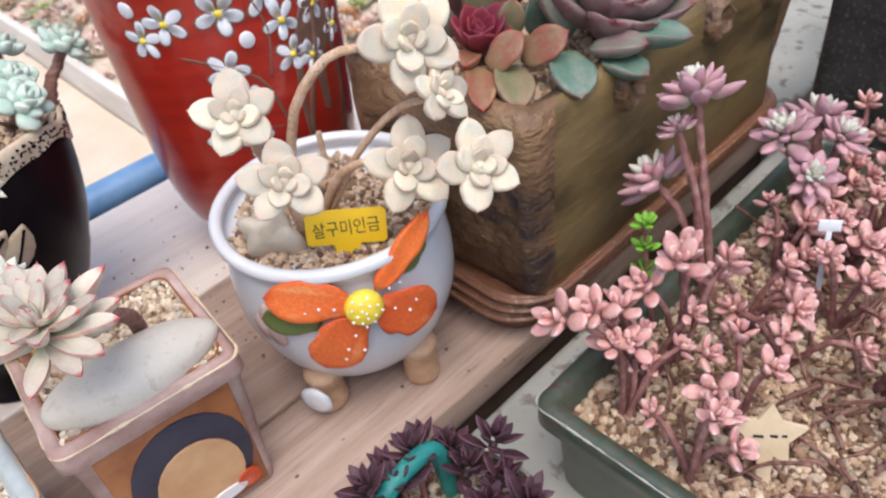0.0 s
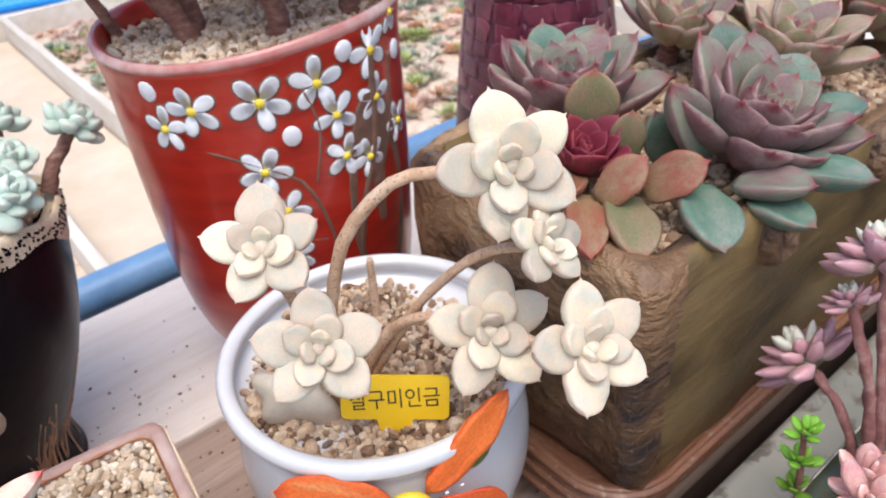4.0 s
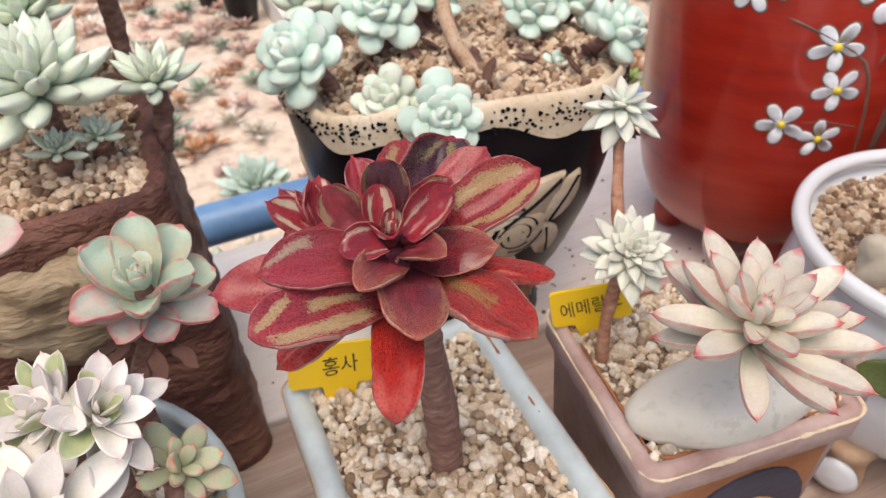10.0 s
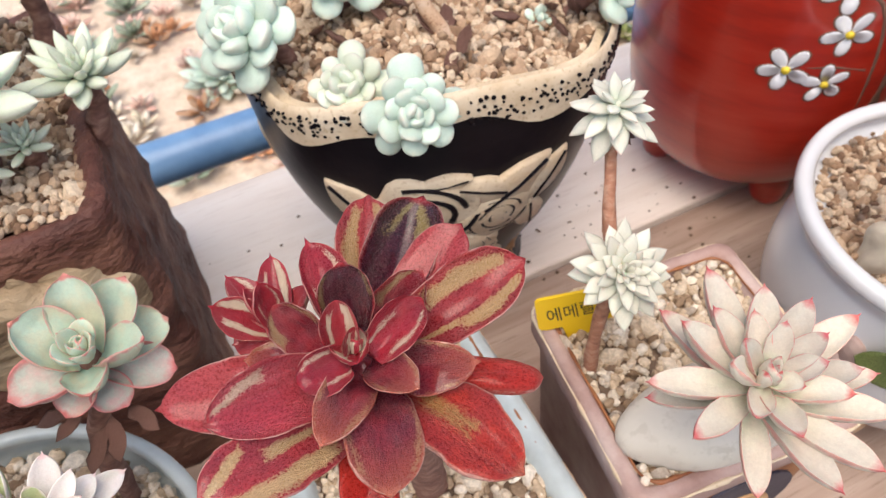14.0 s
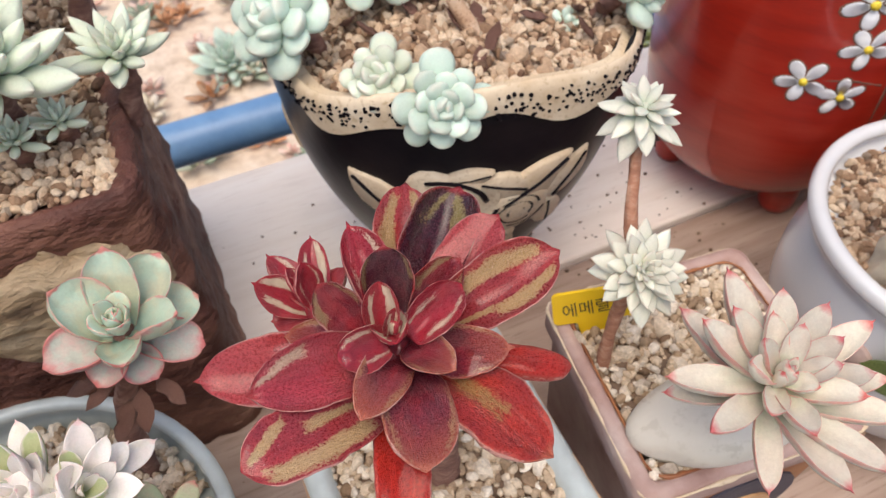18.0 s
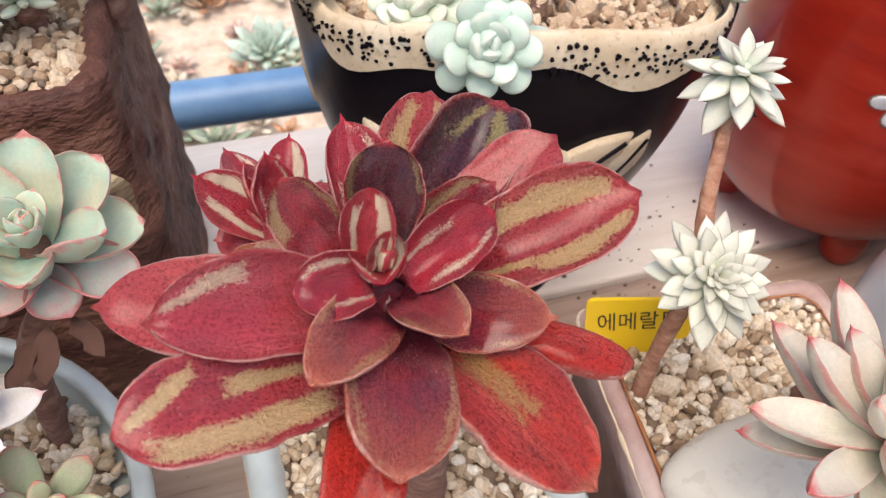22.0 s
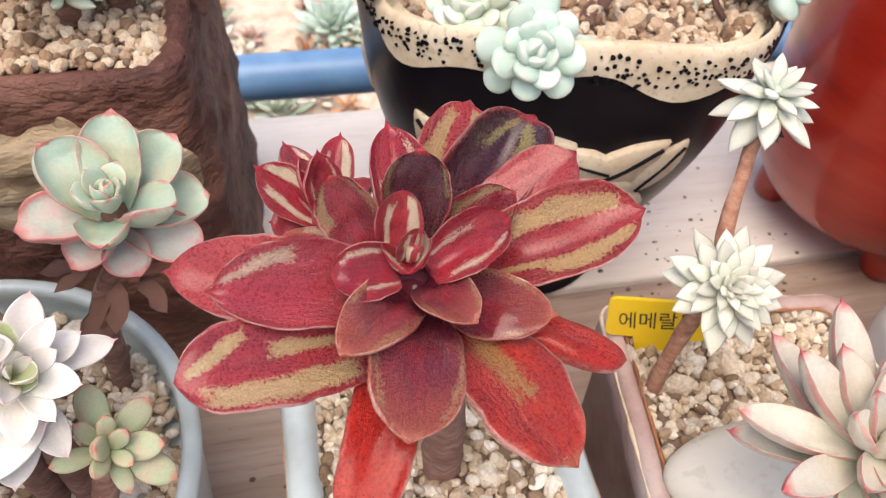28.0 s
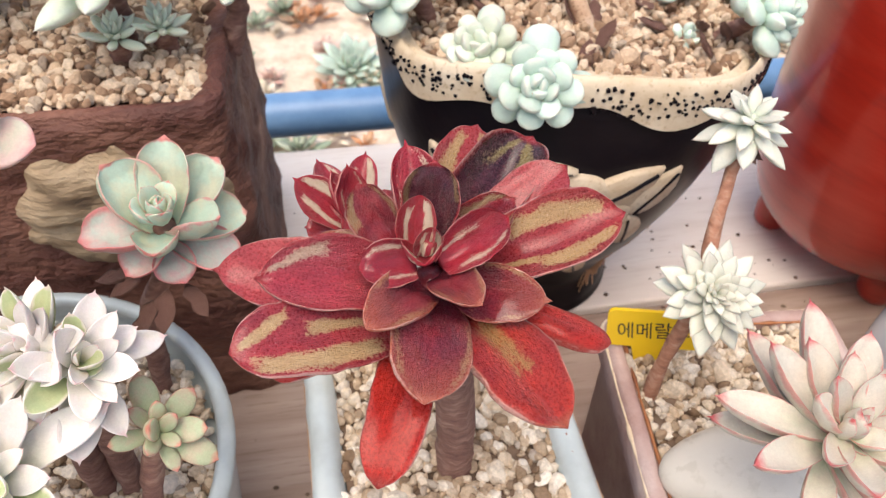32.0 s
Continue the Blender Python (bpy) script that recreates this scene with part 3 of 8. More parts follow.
LEAF_SEDUM = leaf_material("rose_pink_leaf", (0.64, 0.31, 0.295), (0.76, 0.52, 0.49), (0.58, 0.25, 0.24), 0.84, 0.9, (0.53, 0.28, 0.23), 0.40, vary=0.12, bloom=(0.68, 0.42, 0.36))
LEAF_SEDUM_MAUVE = leaf_material("mauve_pink_leaf", (0.52, 0.29, 0.32), (0.56, 0.36, 0.37), (0.58, 0.36, 0.37), 0.88, 0.9, (0.68, 0.70, 0.54), 0.5, vary=0.1)
LEAF_LIMEGREEN = leaf_material("fresh_green_leaf", (0.17, 0.36, 0.03), (0.24, 0.42, 0.06), (0.2, 0.38, 0.04), 0.9, 0.9, None, 0.45)
LEAF_PURPLE = leaf_material("dark_purple_leaf", (0.075, 0.032, 0.045), (0.12, 0.04, 0.06), (0.16, 0.07, 0.09), 0.9, 0.85, (0.05, 0.03, 0.03), 0.35, vary=0.2)


# ---- mesh helpers ----
def make_mesh(name, verts, faces, mat=None, uvs=None, smooth=True):
    me = bpy.data.meshes.new(name)
    me.from_pydata([tuple(v) for v in verts], [], faces)
    if uvs is not None:
        layer = me.uv_layers.new(name="UVMap")
        loops = np.zeros(len(me.loops), dtype=np.int32)
        me.loops.foreach_get("vertex_index", loops)
        layer.data.foreach_set("uv", np.asarray(uvs, dtype=np.float32)[loops].ravel())
    if smooth:
        me.polygons.foreach_set("use_smooth", np.ones(len(me.polygons), dtype=bool))
    if mat:
        me.materials.append(mat)
    return me


def thing(name, at, label, category, group="", kind="", turn=0.0):
    ob = new(name)
    ob.empty_display_size = 0.02
    ob.matrix_world = pose(*at, 0, 0, turn)
    return tagged(ob, label, category, group, kind)


def piece(name, me, parent, m=None, label="", kind=""):
    """One mesh object under a thing or part, with a pose in its parent's frame."""
    ob = new(name, me)
    ob.parent = parent
    if m is not None:
        ob.matrix_basis = m
    return tagged(ob, label, "", "", kind)


def lathe_data(profile, seg=48, wave=None):
    """A closed turned solid from a closed loop of (r, z)."""
    verts, faces = [], []
    k = len(profile)
    for s in range(seg):
        a = 2 * math.pi * s / seg
        for i, (r, z) in enumerate(profile):
            dr, dz = wave(a, i, r, z) if wave else (0, 0)
            verts.append(((r + dr) * math.cos(a), (r + dr) * math.sin(a), z + dz))
    for s in range(seg):
        t = (s + 1) % seg
        for i in range(k - 1):
            faces.append((s * k + i, t * k + i, t * k + i + 1, s * k + i + 1))
    return verts, faces


def smooth_profile(points, n=6):
    """Catmull-Rom through (r, z) points."""
    out = []
    p = [points[0]] + list(points) + [points[-1]]
    for i in range(1, len(p) - 2):
        for s in range(n):
            t = s / n
            out.append(tuple(0.5 * (2 * b + (c - a) * t + (2 * a - 5 * b + 4 * c - d) * t * t + (3 * b - a - 3 * c + d) * t ** 3)
                             for a, b, c, d in zip(p[i - 1], p[i], p[i + 1], p[i + 2])))
    out.append(points[-1])
    return out


def radius_at(profile, z):
    best = None
    for (r0, z0), (r1, z1) in zip(profile, profile[1:]):
        if min(z0, z1) <= z <= max(z0, z1) and abs(z1 - z0) > 1e-9:
            r = r0 + (r1 - r0) * (z - z0) / (z1 - z0)
            best = r if best is None else max(best, r)
    if best is None:
        best = min(profile, key=lambda p: abs(p[1] - z) - p[0] * 0.2)[0]
    return max(best, 0.004)


def tube_data(path, radii, seg=8, rough=0.0, rnd=None):
    """A closed bent rod along a path, knobbly where rough is set."""
    pts = [Vector(p) for p in path]
    verts, faces = [], []
    n = len(pts)
    side = None
    for i, p in enumerate(pts):
        d = (pts[min(i + 1, n - 1)] - pts[max(i - 1, 0)]).normalized()
        if side is None:
            side = d.orthogonal().normalized()
        side = (side - d * side.dot(d)).normalized()
        up = d.cross(side)
        r = radii[i] if isinstance(radii, (list, tuple)) else radii
        for s in range(seg):
            a = 2 * math.pi * s / seg
            k = r * (1 + (rnd.uniform(-rough, rough) if rnd else 0))
            verts.append(p + (side * math.cos(a) + up * math.sin(a)) * k)
    for i in range(n - 1):
        for s in range(seg):
            t = (s + 1) % seg
            faces.append((i * seg + s, i * seg + t, (i + 1) * seg + t, (i + 1) * seg + s))
    faces.append(tuple(range(seg - 1, -1, -1)))
    faces.append(tuple((n - 1) * seg + s for s in range(seg)))
    return verts, faces


def bend(points, n=14):
    """A smooth path through points."""
    p = [Vector(points[0])] + [Vector(q) for q in points] + [Vector(points[-1])]
    out = []
    per = max(2, n // (len(points) - 1))
    for i in range(1, len(p) - 2):
        for s in range(per):
            t = s / per
            a, b, c, d = p[i - 1:i + 3]
            out.append(0.5 * (2 * b + (c - a) * t + (2 * a - 5 * b + 4 * c - d) * t * t + (3 * b - a - 3 * c + d) * t ** 3))
    out.append(p[-2])
    return out


def stem(parent, points, r0, r1, mat=None, name="stem", rough=0.12, seed=1, label=""):
    path = bend(points, 18)
    n = len(path)
    radii = [r0 + (r1 - r0) * i / (n - 1) for i in range(n)]
    v, f = tube_data(path, radii, 10, rough, random.Random(seed))
    return piece(name, make_mesh(name, v, f, mat or MAT_STEM), parent, None, label)


def box_data(x0, x1, y0, y1, z0, z1):
    v = [(x0, y0, z0), (x1, y0, z0), (x1, y1, z0), (x0, y1, z0), (x0, y0, z1), (x1, y0, z1), (x1, y1, z1), (x0, y1, z1)]
    return v, [(3, 2, 1, 0), (4, 5, 6, 7), (0, 1, 5, 4), (1, 2, 6, 5), (2, 3, 7, 6), (3, 0, 4, 7)]


def bevelled(name, size, mat, width=0.002, cut=0, rough=0.0, seed=0, at=(0, 0, 0)):
    """A box with rounded, slightly uneven edges; at is its middle."""
    bm = bmesh.new()
    bmesh.ops.create_cube(bm, size=1.0)
    bmesh.ops.scale(bm, vec=size, verts=bm.verts)
    bmesh.ops.bevel(bm, geom=bm.edges[:], offset=width, segments=2, affect="EDGES", profile=0.6)
    if cut:
        bmesh.ops.subdivide_edges(bm, edges=bm.edges[:], cuts=cut, use_grid_fill=True)
    if rough:
        for v in bm.verts:
            v.co += v.normal * noise.noise(v.co * 40 + Vector((seed, seed, 0))) * rough
    bmesh.ops.translate(bm, vec=at, verts=bm.verts)
    me = bpy.data.meshes.new(name)
    bm.to_mesh(me)
    bm.free()
    me.materials.append(mat)
    me.polygons.foreach_set("use_smooth", np.ones(len(me.polygons), dtype=bool))
    return me


def rounded_loop(hx, hy, r, n=5):
    pts = []
    for cx, cy, a0 in ((hx - r, hy - r, 0), (-hx + r, hy - r, 90), (-hx + r, -hy + r, 180), (hx - r, -hy + r, 270)):
        for k in range(n + 1):
            a = radians(a0 + 90 * k / n)
            pts.append((cx + r * math.cos(a), cy + r * math.sin(a)))
    return pts


def loft_data(rings):
    """Joins equal closed loops of points into a skin; first and last are capped."""
    k = len(rings[0])
    verts = [p for ring in rings for p in ring]
    faces = []
    for i in range(len(rings) - 1):
        for s in range(k):
            t = (s + 1) % k
            faces.append((i * k + s, i * k + t, (i + 1) * k + t, (i + 1) * k + s))
    faces.append(tuple(range(k - 1, -1, -1)))
    faces.append(tuple((len(rings) - 1) * k + s for s in range(k)))
    return verts, faces


def square_pot_data(hx, hy, h, wall, lip=0.004, r=0.007, taper=0.9, depth=0.02, wob=0.0008, seed=3, n=5):
    """A square pot with a thick rim and a hollow down to depth."""
    steps = [(taper, 0.0, 0), (taper + 0.01, 0.004, 0), (0.97, h - 0.016, 0), (1.0, h - 0.012, lip), (1.0, h - 0.003, lip), (1.0, h, lip * 0.4),
             (1.0, h, lip - wall), (1.0, h - 0.003, -wall), (0.98, h - depth, -wall - 0.001)]
    rings = []
    for s, z, d in steps:
        rings.append([(x + noise.noise(Vector((x * 60, y * 60, z * 60 + seed))) * wob, y + noise.noise(Vector((y * 60, x * 60, z * 60 - seed))) * wob,
                       z + noise.noise(Vector((x * 45, y * 45, seed))) * wob * (1 if z > 0.01 else 0)) for x, y in rounded_loop(hx * s + d, hy * s + d, max(r + d, 0.002), n)])
    return loft_data(rings)


def worn_edge(parent, hx, hy, z, mat, seed, label, r=0.007, n=5):
    """Patches along a pot's rim: bare clay, and on the green planter a highlight put in as colour."""
    loop = rounded_loop(hx, hy, r, n)
    path, radii = [], []
    k = len(loop)
    for i in range(k):
        a, b = Vector((*loop[i], z)), Vector((*loop[(i + 1) % k], z))
        steps = max(1, round((b - a).length / 0.0015))
        for j in range(steps):
            p = a.lerp(b, j / steps)
            w = noise.noise(Vector((p.x * 90, p.y * 90, seed))) + 0.5 * noise.noise(Vector((p.x * 300, p.y * 300, seed)))
            path.append(p + Vector((0, 0, min(0.0, w * 0.0008) - 0.0001)))
            radii.append(0.0004 + max(0.0, w) * 0.0012)
    path.append(path[0])
    radii.append(radii[0])
    v, f = tube_data(path, radii, 6)
    piece("worn_edge", make_mesh("worn_edge", v, f, mat), parent, None, label)


# ---- grit ----
def grain_shapes(count=8, seed=5):
    rnd = random.Random(seed)
    shapes = []
    for _ in range(count):
        bm = bmesh.new()
        bmesh.ops.create_icosphere(bm, subdivisions=2, radius=1.0)
        off = Vector((rnd.uniform(-9, 9), rnd.uniform(-9, 9), rnd.uniform(-9, 9)))
        sc = Vector((rnd.uniform(0.8, 1.2), rnd.uniform(0.65, 1.0), rnd.uniform(0.55, 0.85)))
        for v in bm.verts:
            k = 1 + 0.38 * noise.noise(v.co * 1.1 + off) + 0.12 * noise.noise(v.co * 3 + off)
            v.co = Vector(c * s for c, s in zip(v.co * k, sc))
        bm.verts.ensure_lookup_table()
        shapes.append((np.array([v.co[:] for v in bm.verts]), np.array([[v.index for v in f.verts] for f in bm.faces])))
        bm.free()
    return shapes


GRAINS = grain_shapes()


def random_turns(rng, n):
    q = rng.normal(size=(n, 4))
    q /= np.linalg.norm(q, axis=1)[:, None]
    w, x, y, z = q.T
    return np.stack([np.stack([1 - 2 * (y * y + z * z), 2 * (x * y - z * w), 2 * (x * z + y * w)], -1),
                     np.stack([2 * (x * y + z * w), 1 - 2 * (x * x + z * z), 2 * (y * z - x * w)], -1),
                     np.stack([2 * (x * z - y * w), 2 * (y * z + x * w), 1 - 2 * (x * x + y * y)], -1)], -2)


def fast_mesh(name, verts, tris, mat, smooth=False):
    me = bpy.data.meshes.new(name)
    me.vertices.add(len(verts))
    me.vertices.foreach_set("co", verts.astype(np.float32).ravel())
    me.loops.add(len(tris) * 3)
    me.loops.foreach_set("vertex_index", tris.astype(np.int32).ravel())
    me.polygons.add(len(tris))
    me.polygons.foreach_set("loop_start", np.arange(0, len(tris) * 3, 3, dtype=np.int32))
    me.polygons.foreach_set("use_smooth", np.full(len(tris), smooth))
    me.update(calc_edges=True)
    me.materials.append(mat)
    return me


def grit(parent, inside, bounds, z, size, mat=None, seed=1, height=None, label="", density=1.0):
    """Loose grit heaped over a region: one joined mesh of grains, two layers deep."""
    rng = np.random.default_rng(seed)
    x0, x1, y0, y1 = bounds
    step = size * 0.86 / math.sqrt(density)
    pts = []
    for layer in range(2):
        gx, gy = np.meshgrid(np.arange(x0, x1, step), np.arange(y0, y1, step))
        p = np.stack([gx.ravel(), gy.ravel()], 1) + rng.uniform(-0.5, 0.5, (gx.size, 2)) * step
        keep = np.array([inside(a, b) for a, b in p], dtype=bool)
        p = p[keep]
        zz = np.array([height(a, b) if height else 0.0 for a, b in p]) + z - size * 0.42 + layer * size * 0.34 + rng.uniform(-0.18, 0.18, len(p)) * size
        if layer:
            k = rng.random(len(p)) < 0.86
            p, zz = p[k], zz[k]
        pts.append(np.column_stack([p, zz]))
    pts = np.concatenate(pts)
    n = len(pts)
    turns = random_turns(rng, n)
    scale = size * 0.5 * rng.lognormal(0.02, 0.28, n)
    which = rng.integers(0, len(GRAINS), n)
    verts, tris, base = [], [], 0
    for k, (gv, gt) in enumerate(GRAINS):
        idx = np.where(which == k)[0]
        if len(idx) == 0:
            continue
        v = np.einsum("nij,vj->nvi", turns[idx], gv) * scale[idx][:, None, None] + pts[idx][:, None, :]
        t = gt[None] + (np.arange(len(idx)) * len(gv))[:, None, None] + base
        verts.append(v.reshape(-1, 3))
        tris.append(t.reshape(-1, 3))
        base += len(idx) * len(gv)
    cell = size * 1.2
    cols, rows_ = int((x1 - x0) / cell) + 1, int((y1 - y0) / cell) + 1
    bed, quads, seen = [], [], {}
    for i in range(cols):
        for j in range(rows_):
            q = [(x0 + (i + a) * cell, y0 + (j + b) * cell) for a, b in ((0, 0), (1, 0), (1, 1), (0, 1))]
            if not all(inside(*c) for c in q):
                continue
            ring = []
            for (a, b), c in zip(((0, 0), (1, 0), (1, 1), (0, 1)), q):
                key = (i + a, j + b)
                if key not in seen:
                    seen[key] = len(bed)
                    bed.append((c[0], c[1], z - size * 0.45 + (height(*c) if height else 0.0)))
                ring.append(seen[key])
            quads.append(tuple(ring))
    if quads:
        piece("soil", make_mesh("soil", bed, quads, MAT_SOIL), parent, None, "soil under the grit")
    me = fast_mesh("grit", np.concatenate(verts), np.concatenate(tris), mat or MAT_GRAVEL)
    return piece("grit", me, parent, None, label or "loose pale granite grit", "stuff")


# ---- leaves ----
def leaf_data(width=0.5, thick=0.14, peak=0.62, foot=0.3, sharp=0.7, cup=0.25, curl=0.12, spike=0.03, nv=10, nu=10, wavy=0.0, seed=0, sag=0.0):
    """A fleshy leaf one unit long along x, its upper face to z."""
    verts, uvs, faces = [(0, 0, 0)], [(0.5, 0)], []
    rows = []
    for i in range(1, nv + 1):
        v = math.sin(math.pi / 2 * i / nv)
        vv = min(v, 0.995)
        if vv < peak:
            w = foot + (1 - foot) * math.sin(math.pi / 2 * vv / peak)
        else:
            w = max(0.0, 1 - ((vv - peak) / (1 - peak)) ** 2) ** sharp
        w *= width * 0.5
        th = thick * 0.5 * (0.75 + 0.5 * math.sin(math.pi * min(vv * 1.1, 1.0))) * (1 if vv < 0.8 else max(0.25, 1 - ((vv - 0.8) / 0.2) ** 2 * 0.75))
        th = min(th, w * 0.9 + 0.004)
        row = []
        for s in range(nu):
            a = 2 * math.pi * s / nu
            y = math.cos(a)
            zc = math.sin(a)
            wob = 1 + wavy * noise.noise(Vector((v * 4, y * 1.5, seed)))
            z = zc * th * (0.75 if zc > 0 else 1.15) + cup * width * 0.5 * (y * y) * (w / (width * 0.5)) ** 1.5 + curl * v * v - sag * v + wavy * 0.12 * noise.noise(Vector((v * 3, y * 2 + 7, seed)))
            row.append(len(verts))
            verts.append((v, y * w * wob, z))
            uvs.append((0.5 + 0.5 * y, v))
        rows.append(row)
    tip = len(verts)
    verts.append((1 + spike, 0, curl * (1 + spike) ** 2 - sag * (1 + spike) + cup * 0.02))
    uvs.append((0.5, 1.0))
    for s in range(nu):
        faces.append((0, rows[0][(s + 1) % nu], rows[0][s]))
        for i in range(nv - 1):
            a, b = rows[i], rows[i + 1]
            faces.append((a[s], a[(s + 1) % nu], b[(s + 1) % nu], b[s]))
        faces.append((rows[-1][s], rows[-1][(s + 1) % nu], tip))
    return verts, faces, uvs


def blade_data(width=0.5, thick=0.12, peak=0.62, foot=0.3, sharp=0.5, cup=0.4, arch=0.1, spike=0.03, groove=0.10, twist=0.0, ragged=0.05, seed=0.0, nv=22, nu=28):
    """A broad fleshy leaf one unit long along x, its upper face to z: rolled margins, a furrow down the middle, an uneven outline."""
    verts, uvs, faces, rows = [(0, 0, 0)], [(0.5, 0)], [], []
    half = width * 0.5
    for i in range(1, nv + 1):
        v = math.sin(math.pi / 2 * i / nv)
        vv = min(v, 0.996)
        w = foot + (1 - foot) * math.sin(math.pi / 2 * vv / peak) if vv < peak else max(0.0, 1 - ((vv - peak) / (1 - peak)) ** 2) ** sharp
        th = thick * 0.5 * (0.7 + 0.5 * math.sin(math.pi * min(vv * 1.1, 1.0))) * (1 if vv < 0.85 else max(0.3, 1 - ((vv - 0.85) / 0.15) ** 2 * 0.7))
        th = min(th, w * half * 0.9 + 0.004)
        roll = twist * (v - 0.4) + 0.18 * noise.noise(Vector((v * 2.2, seed, 3)))
        row = []
        for s in range(nu):
            a = 2 * math.pi * s / nu
            y, zc = math.cos(a), math.sin(a)
            y = math.copysign(abs(y) ** 0.8, y)
            zc = math.copysign(abs(zc) ** 0.8, zc)
            side = 1 + ragged * (noise.noise(Vector((v * 5, 9.0 if y > 0 else -9.0, seed))) + 0.5 * noise.noise(Vector((v * 14, 4.0 if y > 0 else -4.0, seed))))
            yy = y * w * half * (1 + (side - 1) * abs(y))
            rise = cup * half * w ** 1.3 * (0.55 * y * y + 0.45 * y ** 6)
            rise -= groove * half * math.exp(-(y / 0.16) ** 2) * math.sin(math.pi * min(vv, 1.0)) * (1.0 if zc > 0 else 0.4)
            rise += half * 0.16 * noise.noise(Vector((v * 3.5, y * 1.3, seed))) * w + half * 0.05 * noise.noise(Vector((v * 11, y * 4, seed + 5)))
            z = zc * th * (0.7 if zc > 0 else 1.2) + rise + yy * roll + arch * (v * v - v) * 2.0
            row.append(len(verts))
            verts.append((v, yy, z))
            uvs.append((0.5 + 0.5 * y, v))
        rows.append(row)
    verts.append((1 + spike, 0, cup * half * 0.02))
    uvs.append((0.5, 1.0))
    for s in range(nu):
        t = (s + 1) % nu
        faces.append((0, rows[0][t], rows[0][s]))
        for p, q in zip(rows, rows[1:]):
            faces.append((p[s], p[t], q[t], q[s]))
        faces.append((rows[-1][s], rows[-1][t], len(verts) - 1))
    return verts, faces, uvs


def placed_leaf(owner, mat, root, tip, width, side=None, up=None, **shape):
    """One leaf under a rosette, from root to tip (both in the plant's frame, metres); it lies across side, or its face looks along up."""
    d = Vector(tip) - Vector(root)
    x = d.normalized()
    up = Vector(up)
    if side is None:
        z = (up - x * up.dot(x)).normalized()
        y = z.cross(x)
    else:
        y = (Vector(side) - x * Vector(side).dot(x)).normalized()
        z = x.cross(y)
        if z.dot(up) < 0:
            y, z = -y, -z
    m = Matrix((x, y, z)).transposed().to_4x4()
    m.translation = root
    v, f, u = blade_data(width=width / d.length, seed=round(d.x * 1000 + d.y * 700, 2), **shape)
    return piece("leaf", make_mesh("leaf", v, f, mat, u), owner, owner.matrix_basis.inverted() @ m @ Matrix.Scale(d.length, 4))


def leaf_mesh(name, mat, under=None, **kw):
    v, f, u = leaf_data(**kw)
    me = make_mesh(name, v, f, mat, u)
    if under:
        me.materials.append(under)
        nv, nu = kw.get("nv", 10), kw.get("nu", 10)
        for i, p in enumerate(me.polygons):
            p.material_index = 1 if i // (nv + 1) >= nu / 2 else 0
    return me


def axis_frame(at, axis, spin=0.0):
    q = Vector(axis).normalized().to_track_quat("Z", "Y").to_matrix().to_4x4()
    return Matrix.Translation(at) @ q @ Matrix.Rotation(radians(spin), 4, "Z")


def rosette_poses(n, outer, inner, low, high, core=0.2, rise=0.35, seed=1, spread=1.0, wide=1.0, jitter=1.0):
    """Leaf poses of a spiral rosette: outer ones long and flat, inner ones short and steep."""
    rnd = random.Random(seed)
    out = []
    for i in range(n):
        f = (i + 0.5) / n
        length = inner + (outer - inner) * f ** spread
        elev = high + (low - high) * f ** 0.8 + rnd.uniform(-6, 6) * jitter
        az = i * 137.508 + rnd.uniform(-8, 8) * jitter
        length *= 1 + rnd.uniform(-0.1, 0.1) * jitter
        w = wide * (1 + rnd.uniform(-0.1, 0.1) * jitter)
        out.append(Matrix.Rotation(radians(az), 4, "Z") @ Matrix.Translation((core * outer * f * 0.5, 0, rise * outer * (1 - f) * 0.5))
                   @ Matrix.Rotation(radians(-elev), 4, "Y") @ Matrix.Diagonal((length, length * w, length, 1)))
    return out


CORES = {}


def core_mesh(mat):
    if mat.name not in CORES:
        prof = smooth_profile([(0.0, 0.0), (0.7, 0.05), (1.0, 0.7), (0.6, 1.5), (0.0, 1.8)], 3)
        v, f = lathe_data(prof, 10)
        CORES[mat.name] = make_mesh("rosette", v, f, mat, [(0.5, 0.3)] * len(v))
    return CORES[mat.name]


def rosette(parent, at, axis, leaf, n, outer, inner, low, high, mat, seed=1, core=0.2, rise=0.35, spin=0.0, spread=1.0, wide=1.0, jitter=1.0, name="rosette", other=None, label="", inner_leaf=None):
    """A rosette: its heart as a part, each leaf a piece under it."""
    m = axis_frame(at, axis, spin)
    r = outer * 0.14
    heart = piece(name, core_mesh(mat), parent, m @ Matrix.Diagonal((r, r, r, 1)), label)
    inv = Matrix.Diagonal((1 / r, 1 / r, 1 / r, 1))
    rnd = random.Random(seed + 77)
    for i, k in enumerate(rosette_poses(n, outer, inner, low, high, core, rise, seed, spread, wide, jitter)):
        lf = inner_leaf if inner_leaf and i < n * 0.34 else other if other and rnd.random() < 0.3 else leaf
        piece("leaf", lf, heart, inv @ k)
    return heart


def joined_rosette(name, mat, data, poses, heart=0.12):
    """A small rosette as one mesh."""
    v, f, u = data
    va = np.column_stack([np.array(v), np.ones(len(v))])
    verts, faces, uvs = [], [], []
    for k in poses:
        base = len(verts)
        verts.extend((va @ np.array(k).T)[:, :3].tolist())
        faces.extend([tuple(i + base for i in face) for face in f])
        uvs.extend(u)
    return make_mesh(name, verts, faces, mat, uvs)


# ---- the bench and what lies below it ----
def structure(name, me, label, m=None):
    ob = new(name, me)
    if m is not None:
        ob.matrix_world = m
    return tagged(ob, label, name.split("_")[0], "", "structure")


